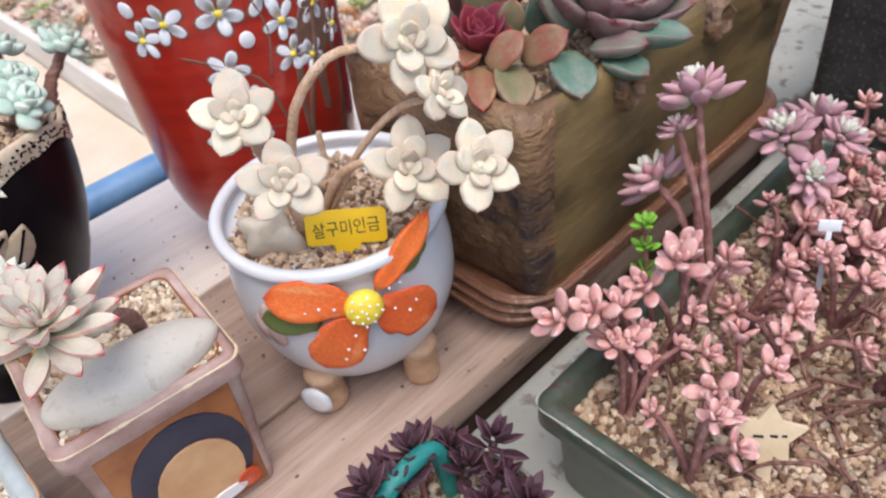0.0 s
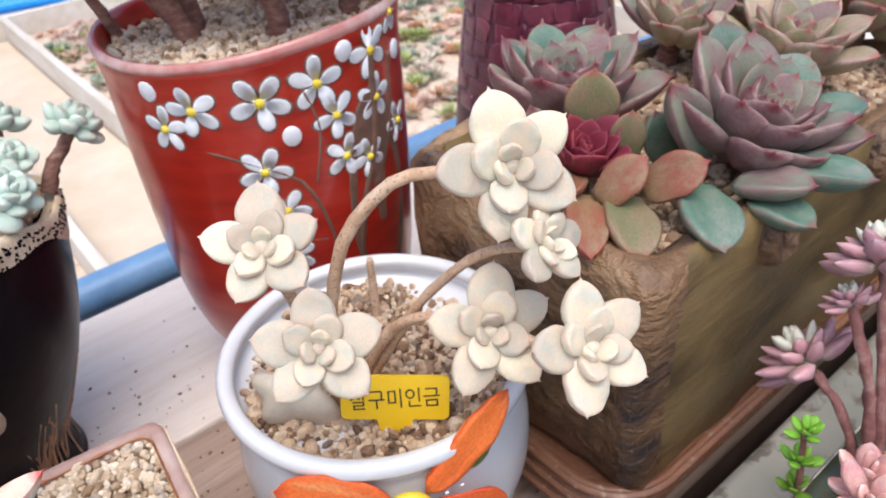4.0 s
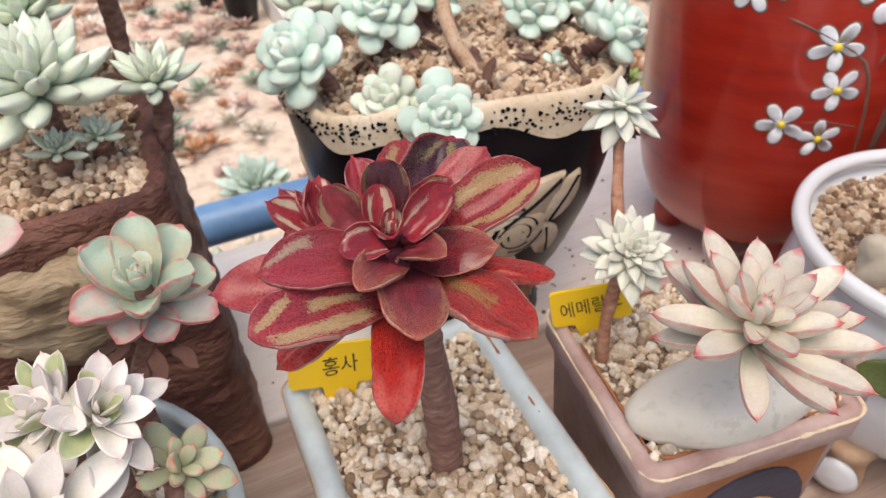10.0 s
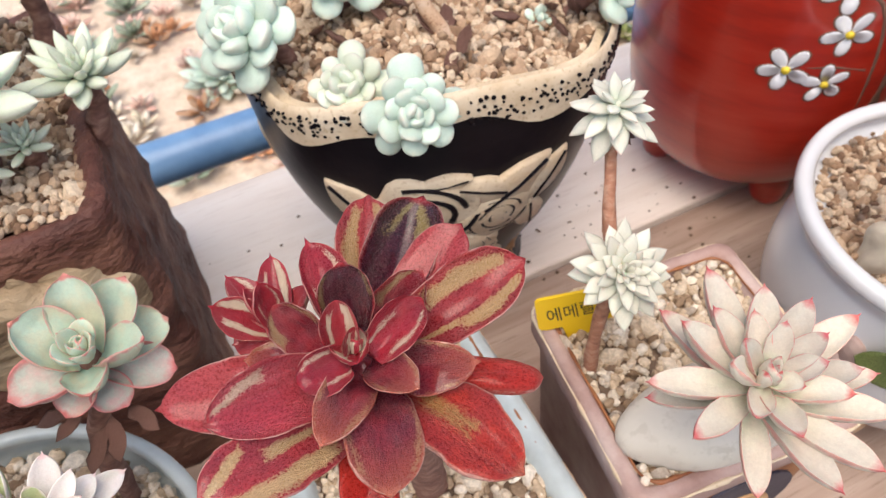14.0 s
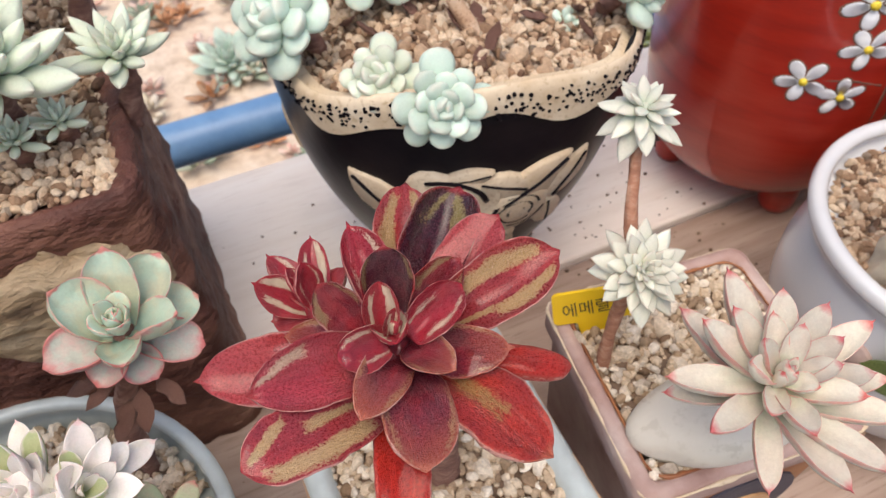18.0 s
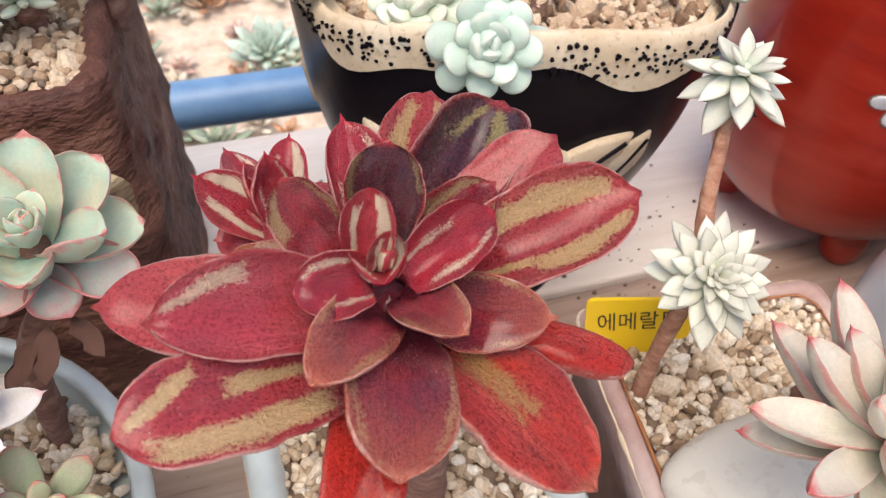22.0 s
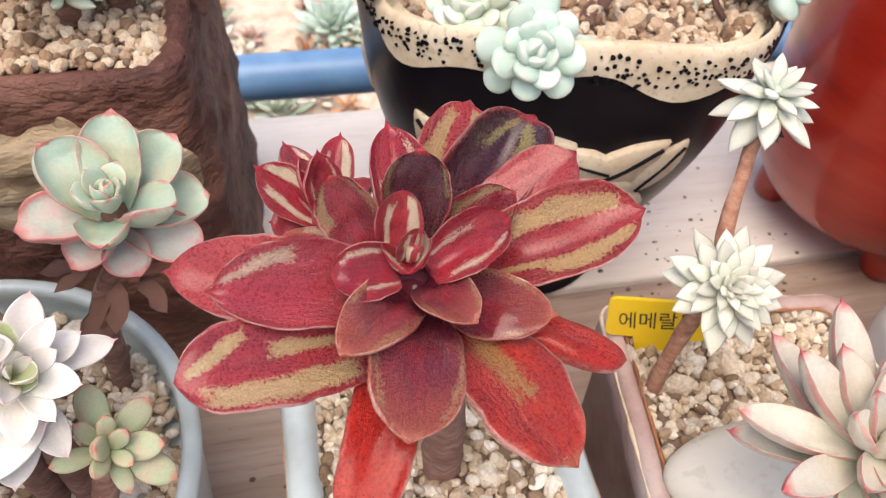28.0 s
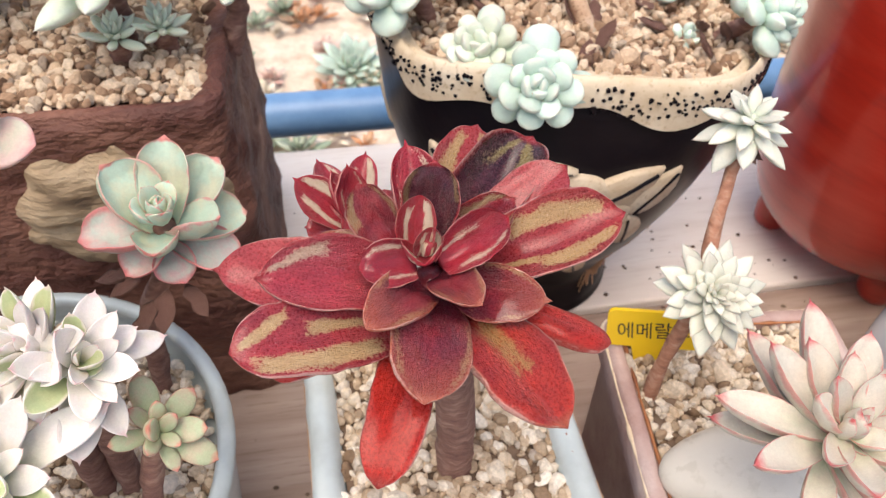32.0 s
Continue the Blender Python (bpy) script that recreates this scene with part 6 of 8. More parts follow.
stem(star, [PS(0.046, 0.272, 0.088), PS(0.046, 0.268, 0.110), PS(0.038, 0.260, 0.124), PS(0.024, 0.245, 0.136), PS(0.0130, 0.2366, 0.152)], 0.0036, 0.003, MAT_STEM, seed=80)
stump = thing("white_star_succulent", (0.006, 0.289, 0.090), "white-green star rosettes on a bare brown stem", "succulent")
SS = lambda x, y, z: Vector((x, y, z)) - Vector((0.006, 0.289, 0.090))
WSTAR = leaf_mesh("leaf", LEAF_WHITESTAR, width=0.42, thick=0.16, peak=0.5, foot=0.45, sharp=1.0, cup=0.1, curl=0.0, spike=0.03, nv=8, nu=8)
rosette(stump, SS(0.024, 0.318, 0.1745), (0.05, -0.12, 1), WSTAR, 26, 0.0150, 0.008, -38, 48, LEAF_WHITESTAR, 411, 0.2, 0.3)
rosette(stump, SS(0.011, 0.2885, 0.1405), (-0.1, -0.55, 0.8), WSTAR, 54, 0.0158, 0.006, -15, 82, LEAF_WHITESTAR, 412, 0.2, 0.4, wide=1.05)
stem(stump, [SS(0.004, 0.285, 0.087), SS(0.005, 0.287, 0.112), SS(0.010, 0.291, 0.138), SS(0.015, 0.303, 0.152), SS(0.022, 0.315, 0.168), SS(0.024, 0.318, 0.1745)], 0.0024, 0.0017, MAT_STEM_RUST, seed=81, rough=0.2)
for k in range(9):
    piece("dried_leaf", DRY, stump, Matrix.Translation(SS(0.0238, 0.3176, 0.1715 - 0.0006 * (k % 3))) @ Matrix.Rotation(radians(40 * k), 4, "Z") @ Matrix.Rotation(radians(48 + 7 * (k % 3)), 4, "Y") @ Matrix.Scale(0.0075, 4))
plant_tag((0.0095, 0.299, 0.0955), 250, "에메랄드", 0.029, 0.0155, 8, -8)

# ---- pale blue box with the red rosette ----
BB = Vector((-0.061, 0.2815, 0.0))
bbox = thing("square_pot", BB, "square pale blue glazed pot worn along its edges", "pot")
piece("body", make_mesh("body", *square_pot_data(0.0385, 0.0485, 0.091, 0.006, 0.003, 0.007, 0.86, 0.016, 0.0009, 9), MAT_PALE_BLUE), bbox)
grit(bbox, lambda x, y: abs(x) < 0.0355 and abs(y) < 0.0455, (-0.036, 0.036, -0.046, 0.046), 0.0865, 0.0037, MAT_GRAVEL, 25, lambda x, y: 0.003 * noise.noise(Vector((x * 30, y * 30, 1))))
worn_edge(bbox, 0.0362, 0.0462, 0.0905, MAT_RUST, 2.0, "brown clay bared along the inner rim")
worn_edge(bbox, 0.0412, 0.0512, 0.0885, MAT_TAN_FOOT, 5.0, "tan clay bared along the outer rim")
plant_tag((-0.083, 0.3185, 0.087), 262, "홍사", 0.036, 0.0175, 10, 8)

RC = Vector((-0.0738, 0.2655, 0.1965))
redros = thing("red_rosette", (-0.062, 0.276, 0.082), "deep red variegated rosette with cream streaks on a thick stem", "succulent")
RR = lambda p: Vector(p) - Vector((-0.062, 0.276, 0.082))
stem(redros, [RR((-0.060, 0.277, 0.080)), RR((-0.061, 0.276, 0.105)), RR((-0.065, 0.274, 0.145)), RR((-0.070, 0.270, 0.172)), RR(RC - Vector((0, 0, 0.012)))], 0.0056, 0.0042, MAT_STEM, seed=90, rough=0.16)
RAXIS = Vector((-0.06, -0.16, 1.0)).normalized()
heart = piece("rosette", core_mesh(LEAF_RED_OLIVE), redros, axis_frame(RR(RC) - RAXIS * 0.0165, RAXIS) @ Matrix.Diagonal((0.0050, 0.0050, 0.0050, 1)), "tight heart of the rosette")


def red_leaf(mat, tip, width, sink, side, arch=0.12, cup=0.4, peak=0.64, foot=0.30, sharp=0.5, thick=0.13, spike=0.035, wavy=0.10, owner=None, root=None, groove=0.16):
    """A leaf from the heart to its tip (millimetres from the heart's middle). sink: how far down the axis it starts; side: from edge to edge;
    arch: how far it hangs (+) or rises (-) between its ends."""
    out = Vector(tip) - RAXIS * Vector(tip).dot(RAXIS)
    out.normalize()
    base = RR(RC) + (Vector(root) if root else out * 2.2 - RAXIS * sink) * 0.001
    return placed_leaf(owner or heart, mat, base, RR(RC) + Vector(tip) * 0.001, width * 0.001, side, RAXIS - out * 0.4, arch=arch, cup=cup * 1.25, peak=peak, foot=foot, sharp=sharp,
                       thick=thick, spike=spike, ragged=0.04 + wavy * 0.35, groove=groove, twist=0.25 * math.sin(tip[0] * 3.1 + tip[1]))


# the lowest leaves
red_leaf(LEAF_RED_FAR, (-39.6, 14.5, -15.0), 15.0, 13, (-3, 11, 4), 0.06, 0.30, 0.60, sharp=0.62)
red_leaf(LEAF_RED_PLAIN, (-14, -33.5, -19), 11.5, 14, (1, 0.1, 0), -0.12, 0.20, 0.66, 0.5, 0.42, spike=0.02, wavy=0.3)
red_leaf(LEAF_RED_WORN, (17.5, -31.7, -11), 16.0, 13, (15, 5, -1), -0.10, 0.15, 0.62, 0.4, 0.45, spike=0.03, wavy=0.5)
red_leaf(LEAF_RED_PLAIN, (31, -16.5, -11.5), 9.0, 14, (6, 9, -1), -0.10, -0.25, 0.74, 0.5, 0.35, spike=0.015, wavy=0.3)
red_leaf(LEAF_RED_PLAIN, (-31, -7, -22), 9.0, 14, (-3, 9, 3), -0.06, 0.2, 0.66, 0.4, 0.42, spike=0.03, wavy=0.4)
# the broad outer ring
red_leaf(LEAF_RED_CREAM, (-35.2, -14.2, -3.4), 14.6, 12, (-4, 13, 6), -0.08, 0.30, 0.62, 0.55, 0.40, spike=0.02, wavy=0.22, root=(-4, -6, -13))
red_leaf(LEAF_RED_BRONZE, (-5.5, -26.5, -6), 15.2, 10, (15, 2, -5), -0.16, 0.16, 0.60, 0.40, 0.46, spike=0.03)
red_leaf(LEAF_RED, (-30, -3.2, 1.5), 13.5, 10, (-2, 10, 6), -0.06, 0.60, 0.60, 0.42, 0.50)
red_leaf(LEAF_RED_BANDED, (35.5, 0.2, 4.5), 14.5, 9, (-0.5, 11.6, 5.5), 0.06, 0.55, 0.68, 0.30, 0.48, spike=0.03)
red_leaf(LEAF_RED_FAR, (28.8, 14.0, 4.2), 12.5, 10, (-6, 12, 1), 0.10, 0.30, 0.66, sharp=0.42)
red_leaf(LEAF_RED_DARK, (26.7, 28.3, -0.2), 15.5, 10, (-14, 9, 2), 0.16, 0.95, 0.64, 0.36, 0.48)
red_leaf(LEAF_RED_BANDED, (17.2, 37.0, -3), 14.0, 11, (-14, 3, 1), 0.14, 0.34, 0.68, 0.30, 0.48)
# the middle ring
red_leaf(LEAF_RED_BRONZE, (18.8, -12.0, -2.5), 11.0, 10, (3, 6, 6), -0.16, 0.22, 0.58, 0.45, 0.55, spike=0.06)
red_leaf(LEAF_RED_BRONZE, (-13.0, -15.8, 1.0), 10.4, 11, (-11, 4, 6), -0.22, 0.30, 0.56, 0.48, 0.50, spike=0.04)
red_leaf(LEAF_RED_BRONZE, (6.2, -13.6, 0.8), 8.6, 6, (10, 5, 3), -0.18, 0.30, 0.58, 0.46, 0.50, spike=0.05)
red_leaf(LEAF_RED_OLIVE, (17.2, 7.8, 3.3), 10.0, 7, (-6, 10, 3), 0.16, 0.85, 0.60)
red_leaf(LEAF_RED_OLIVE, (-11.4, 9.4, 9.0), 9.4, 8, (7.5, -2.0, -1.5), 0.12, 0.55, 0.60, 0.50, 0.38, root=(-6.0, 2.6, -2.0))
red_leaf(LEAF_RED_INNER, (-0.4, 25.5, 3.6), 10.5, 9, (-11, -2, 1), 0.16, 0.8, 0.58, 0.36, 0.62, spike=0.06)
red_leaf(LEAF_RED_BLACK, (2.6, 11.4, 10.8), 10.8, 6, (9.2, -2.4, 1.0), 0.14, 0.60, 0.60, 0.46, 0.42, spike=0.05, root=(0.4, 3.8, -2.0))
red_leaf(LEAF_RED_BRONZE, (-20.0, 10.0, -4.5), 9.0, 9, (-4, -8, 1), 0.10, 0.3, 0.6)
# the heart
red_leaf(LEAF_RED_INNER, (13.4, -0.6, 7.3), 8.8, 6, (2.5, -6.3, -4.3), 0.10, 0.75, 0.62, 0.52, 0.38, spike=0.03, root=(1.4, -2.2, -1.4))
red_leaf(LEAF_RED_INNER, (-12.8, -2.4, 0.4), 8.8, 8, (1.5, -6.0, -4.4), -0.12, 0.60, 0.56, 0.62, 0.36, thick=0.22, spike=0.02, root=(-2.6, -0.8, -1.6))
red_leaf(LEAF_RED_HEART, (-1.0, 5.2, 9.2), 7.2, 5, (6.6, -1.1, 1.2), 0.14, 0.95, 0.58, 0.62, 0.36, thick=0.16, spike=0.01, root=(-3.0, 0.4, -0.6))
red_leaf(LEAF_RED_HEART, (0.6, 0.6, 5.6), 5.0, 5, (4.9, -1.7, 0.2), 0.14, 1.1, 0.58, 0.75, 0.32, thick=0.18, spike=0.01, root=(-0.8, -0.8, 0.4))
red_leaf(LEAF_RED_HEART, (-1.7, -4.4, 1.8), 7.6, 5, (7.2, -1.5, 1.1), -0.10, 0.85, 0.55, 0.85, 0.30, thick=0.24, spike=0.01, root=(-1.2, -0.8, -0.6))
red_leaf(LEAF_RED_HEART, (-0.2, -1.2, 3.8), 3.0, 6, (4, -1.4, 0), 0.10, 0.80, 0.58, 0.70, 0.36, thick=0.30, spike=0.01, root=(-0.9, -1.4, 0.6))
# the side rosette
SIDE_AT = RR(RC) + Vector((-0.0120, 0.0165, -0.0095))
side = piece("side_rosette", core_mesh(LEAF_RED_INNER), redros, axis_frame(SIDE_AT, (-0.35, 0.15, 1)) @ Matrix.Scale(0.0024, 4))
for mat, tip, width, across in ((LEAF_RED_HEART, (-22.5, 21.8, 0.5), 8.5, (3, 6, 6)), (LEAF_RED_INNER, (-17.8, 30.5, -3.0), 8.0, (-7, -4, 3)), (LEAF_RED_HEART, (-7.9, 31.5, -3.0), 7.0, (-7, 2, 1)), (LEAF_RED_INNER, (-12.6, 19.8, 4.5), 6.5, (-6, -2, 2)),
                                (LEAF_RED_FAR, (-21.5, 18.5, -9.5), 8.5, (-3, 8, 3)), (LEAF_RED_FAR, (-3.5, 23.0, -6.0), 7.0, (3, 7, 0)), (LEAF_RED_INNER, (-15.5, 22.5, 1.0), 5.0, (-4, -3, 2))):
    red_leaf(mat, tip, width, 0, across, 0.12, 0.42, 0.56, 0.42, 0.62, spike=0.06, thick=0.14, owner=side, root=(-12.0, 16.5, -8.5))
stem(redros, [RR((-0.070, 0.271, 0.172)), RR((-0.080, 0.278, 0.178)), SIDE_AT], 0.003, 0.0022, MAT_STEM, seed=91, name="side_stem")

# ---- brown bark pot ----
KP = Vector((-0.190, 0.438, 0.0))
kpot = thing("square_pot", KP, "dark brown square pot modelled like bark with a pale patch", "pot")
def bark_rings(hx, hy, h, wall, depth):
    """A square bark-like pot, its skin torn into flakes."""
    rings = []
    n = 28
    levels = [(i / n * h, 1.05 - 0.10 * i / n, 0.0) for i in range(n + 1)] + [(h, 0.95, -wall * 0.5), (h - 0.003, 0.95, -wall), (h - depth, 0.95, -wall)]
    for z, s, d in levels:
        loop = rounded_loop(hx * s + d, hy * s + d, 0.011, 4)
        ring = []
        for i, (x, y) in enumerate(loop):
            x2, y2 = loop[(i + 1) % len(loop)]
            steps = 22 if math.hypot(x2 - x, y2 - y) > 0.02 else 1
            for k in range(steps):
                px, py = x + (x2 - x) * k / steps, y + (y2 - y) * k / steps
                q = Vector((px * 34, py * 34, z * 80))
                w = noise.noise(q) * 0.0030 + abs(noise.noise(q * 2.3)) * 0.0032 + noise.noise(q * 5) * 0.0010
                if d < 0:
                    w = 0
                o = Vector((px, py, 0)).normalized() * w
                ring.append((px + o.x, py + o.y, z + (w * 0.8 if z > h * 0.9 and d == 0 else 0)))
        rings.append(ring)
    return rings


rings = bark_rings(0.076, 0.066, 0.151, 0.008, 0.016)
piece("body", make_mesh("body", *loft_data(rings), MAT_BROWN_STONE), kpot)
patch, hits = [], []
for j in range(26):
    for i in range(40):
        u, w = i / 39 * 2 - 1, j / 25 * 2 - 1
        k = math.sqrt(max(0.0, 1 - w * w)) * (1 + 0.16 * noise.noise(Vector((w * 3, 2, 5))))
        x, z = 0.034 + u * 0.036 * k, 0.112 + w * 0.027 + 0.008 * noise.noise(Vector((u * 2, w * 2, 3)))
        q = Vector((x * 60, z * 150, 4))
        y = -0.0625 - 0.0085 * (1 - max(abs(u), abs(w)) ** 4) - 0.0030 * noise.noise(q) - 0.0015 * noise.noise(q * 3)
        patch.append((x, y, z))
for j in range(25):
    for i in range(39):
        hits.append((j * 40 + i, j * 40 + i + 1, j * 40 + 41 + i, j * 40 + 40 + i))
v, f = patch, hits
piece("bark_patch", make_mesh("bark_patch", v, f, MAT_BARK_TAN), kpot, pose(0, 0, 0, 0.0, 0, 0), "rough tan patch like split wood")
grit(kpot, lambda x, y: abs(x) < 0.069 and abs(y) < 0.058, (-0.071, 0.071, -0.060, 0.060), 0.150, 0.0038, MAT_GRAVEL_DARK, 26, lambda x, y: 0.006 * noise.noise(Vector((x * 22, y * 22, 1))) + 0.001)
lime = thing("pale_green_succulent", KP + Vector((0, 0, 0.139)), "pale green many-headed succulent on short brown stems", "succulent")
KS = lambda x, y, z: Vector((x, y, z)) - (KP + Vector((0, 0, 0.139)))
LIMESTAR = leaf_mesh("leaf", LEAF_LIME, width=0.34, thick=0.2, peak=0.5, foot=0.5, sharp=0.9, cup=0.1, curl=0.12, spike=0.03, nv=8, nu=8)
for k, (p, r, n) in enumerate((((-0.149, 0.410, 0.180), 0.027, 36), ((-0.112, 0.418, 0.170), 0.016, 22), ((-0.120, 0.468, 0.200), 0.027, 28), ((-0.150, 0.458, 0.188), 0.020, 24), ((-0.168, 0.492, 0.205), 0.022, 26), ((-0.200, 0.435, 0.190), 0.028, 32), ((-0.150, 0.402, 0.160), 0.010, 12), ((-0.136, 0.406, 0.160), 0.010, 12), ((-0.225, 0.48, 0.19), 0.026, 26))):
    ax = (0.1 * math.sin(k * 2.1), -0.25, 1)
    rosette(lime, KS(*p), ax, LIMESTAR, n + 6, r * 1.14, r * 0.45, 5, 80, LEAF_LIME, 500 + k, 0.25, 0.5, spin=k * 47)
    stem(lime, [KS(p[0] * 0.9 - 0.016, p[1] * 0.9 + 0.043, 0.142), KS(p[0], p[1] + 0.004, (p[2] + 0.142) / 2), KS(*p)], 0.004, 0.0035, MAT_STEM, seed=510 + k, rough=0.2)

# ---- round pale pot with mixed rosettes ----
LP = Vector((-0.186, 0.288, 0.0))
LPROF = smooth_profile([(0.0, 0.0), (0.044, 0.0), (0.052, 0.010), (0.058, 0.045), (0.061, 0.080), (0.0630, 0.094), (0.0635, 0.099), (0.0610, 0.1010), (0.0585, 0.099), (0.0570, 0.086), (0.0, 0.084)], 5)
lpot = thing("flower_pot", LP, "pale grey-blue glazed round pot", "pot")
piece("body", make_mesh("body", *lathe_data(LPROF, 64), MAT_PALE_BLUE), lpot)
grit(lpot, lambda x, y: x * x + y * y < 0.0565 ** 2, (-0.058, 0.058, -0.058, 0.058), 0.091, 0.0038, MAT_GRAVEL, 27)


def rosette_plant(name, label, base, at, axis, leaf, mat, n, outer, inner, low, high, seed, r=0.0035, smat=None, **kw):
    p = thing(name, base, label, "succulent")
    b = Vector(base)
    a = Vector(at)
    ax = Vector(axis).normalized()
    stem(p, [Vector((0, 0, -0.003)), (a - b) * 0.5 + Vector((0, 0, 0.004)), a - b - ax * 0.004, a - b + ax * 0.002], r, r * 0.8, smat or MAT_STEM, seed=seed, rough=0.18)
    rosette(p, a - b, axis, leaf, n, outer, inner, low, high, mat, seed, **kw)
    return p


ECH = leaf_mesh("leaf", LEAF_ECH, width=0.70, thick=0.24, peak=0.62, foot=0.46, sharp=0.55, cup=0.5, curl=0.26, spike=0.05, nv=12, nu=12)
SMALL = leaf_mesh("leaf", LEAF_SMALL, width=0.50, thick=0.30, peak=0.62, foot=0.45, sharp=0.55, cup=0.3, curl=0.10, spike=0.03, nv=12, nu=12)
BLUSH = leaf_mesh("leaf", LEAF_BLUSH, width=0.60, thick=0.20, peak=0.62, foot=0.42, sharp=0.55, cup=0.35, curl=0.16, spike=0.03, nv=12, nu=12)
VARI = leaf_mesh("leaf", LEAF_VARIEG, width=0.43, thick=0.13, peak=0.58, foot=0.42, sharp=0.66, cup=0.5, curl=0.12, spike=0.05, nv=14, nu=14, wavy=0.12, seed=3)
VARI_GREEN = leaf_mesh("leaf", LEAF_LIMEWHITE, width=0.46, thick=0.14, peak=0.60, foot=0.42, sharp=0.60, cup=0.7, curl=0.22, spike=0.04, nv=14, nu=14)


def sage_echeveria():
    """The open sage rosette: broad leaves set one by one, a tight inner whorl, withered leaves on the stem."""
    base, mid, axis = Vector((-0.146, 0.316, 0.088)), Vector((-0.1315, 0.3200, 0.1575)), Vector((0.08, -0.20, 1.0)).normalized()
    p = thing("sage_echeveria", base, "open sage green rosette with pink-edged lower leaves on a woody stem", "succulent")
    o = mid - base
    stem(p, [(0, 0, -0.003), (0.004, 0.001, 0.035), o - axis * 0.014, o - axis * 0.002], 0.0032, 0.0028, MAT_STEM, seed=601, rough=0.22)
    h = rosette(p, o + axis * 0.001, axis, ECH, 10, 0.0105, 0.0050, 40, 84, LEAF_ECH, 601, 0.2, 0.5, spin=20)
    for tip, width, sink, low, up in (((-143.0, 326.5, 171.0), 15.0, 4, 0, (0.5, -0.5, 0.9)), ((-128.5, 334.0, 172.5), 13.5, 5, 0, (0, -0.9, 0.7)), ((-117.0, 334.0, 164.0), 14.0, 5, 0, (-0.3, -0.8, 0.8)), ((-112.0, 327.0, 151.0), 13.5, 6, 0, (-0.1, -0.4, 1)),
                                      ((-151.0, 317.0, 156.0), 13.5, 6, 1, (0.1, -0.2, 1)), ((-114.5, 316.0, 143.5), 12.5, 9, 1, (0.3, -0.5, 1)), ((-128.0, 311.0, 143.5), 11.0, 9, 1, (0, -0.8, 0.8)), ((-142.0, 312.5, 147.0), 10.5, 9, 1, (-0.1, -0.6, 1)),
                                      ((-132.5, 307.5, 158.5), 11.5, 4, 0, (0, 0.45, 1)), ((-117.0, 315.5, 161.0), 11.5, 4, 0, (-0.35, 0.2, 1))):
        t = Vector(tip) * 0.001 - base
        out = t - o
        out = (out - axis * out.dot(axis)).normalized()
        placed_leaf(h, LEAF_ECH_LOW if low else LEAF_ECH, o - axis * sink * 0.001 + out * 0.0015, t, width * 0.001, None, up, arch=0.12 if not low else -0.05, cup=0.85, peak=0.62, foot=0.42, sharp=0.38,
                    thick=0.20, spike=0.05, groove=0.05, ragged=0.03)
    for k, (x, y, z, turn) in enumerate(((-0.138, 0.314, 0.146, 200), (-0.133, 0.311, 0.142, 262), (-0.141, 0.318, 0.143, 170), (-0.129, 0.314, 0.140, 300), (-0.137, 0.312, 0.137, 235))):
        piece("dried_leaf", DRY, p, Matrix.Translation(Vector((x, y, z)) - base) @ Matrix.Rotation(radians(turn), 4, "Z") @ Matrix.Rotation(0.9, 4, "Y") @ Matrix.Scale(0.010 + 0.001 * (k % 3), 4))
    return p


sage_echeveria()
rosette_plant("white_variegated_succulent", "white rosette with green leaf centres", (-0.160, 0.284, 0.088), (-0.1555, 0.2845, 0.1555), (-0.35, -0.35, 0.85), VARI, LEAF_LIMEWHITE, 24, 0.0180, 0.009, -10, 76, 602, 0.004, jitter=2.0, spread=0.8, other=VARI_GREEN)
rosette_plant("white_variegated_succulent", "second white rosette with green leaf centres", (-0.152, 0.284, 0.088), (-0.1478, 0.2800, 0.1550), (0.50, -0.35, 0.80), VARI, LEAF_LIMEWHITE, 22, 0.0168, 0.008, -10, 76, 603, 0.0035, jitter=2.0, spread=0.8, other=VARI_GREEN)
rosette_plant("small_sage_succulent", "small loose sage and pink rosette", (-0.146, 0.270, 0.088), (-0.1345, 0.2720, 0.1365), (0.35, -0.40, 0.80), SMALL, LEAF_SMALL, 12, 0.0125, 0.007, -10, 74, 604, 0.003, jitter=1.8, spread=0.7)
rosette_plant("blush_echeveria", "broad blush-pink and sage rosette", (-0.198, 0.300, 0.088), (-0.1900, 0.3000, 0.158), (-0.1, -0.3, 0.9), BLUSH, LEAF_BLUSH, 20, 0.034, 0.014, 5, 76, 605, 0.004)
rosette_plant("white_variegated_succulent", "low white rosette with green leaf centres", (-0.176, 0.262, 0.088), (-0.1660, 0.2610, 0.1440), (0.1, -0.40, 0.85), VARI, LEAF_LIMEWHITE, 25, 0.0245, 0.010, -8, 78, 606, 0.0035, jitter=1.8, other=VARI_GREEN)
rosette_plant("blush_echeveria", "second blush-pink rosette on a taller stem", (-0.190, 0.322, 0.088), (-0.1740, 0.3280, 0.180), (0.0, -0.4, 0.9), BLUSH, LEAF_BLUSH, 16, 0.026, 0.012, 5, 76, 607, 0.0035)

# ---- log trough on terracotta trays ----
def tray_data(hx, hy, h):
    rings = []
    for d, z in ((-0.016, 0.0), (-0.010, 0.0), (-0.008, h * 0.22), (-0.005, h * 0.26), (-0.006, h * 0.46), (-0.003, h * 0.50), (-0.003, h * 0.70), (0.0, h * 0.76), (0.003, h * 0.92), (0.002, h), (-0.004, h), (-0.006, h * 0.94), (-0.010, h * 0.76), (-0.020, h * 0.72)):
        rings.append([(x, y, z) for x, y in rounded_loop(hx + d, hy + d, 0.030 + d, 8)])
    return loft_data(rings)


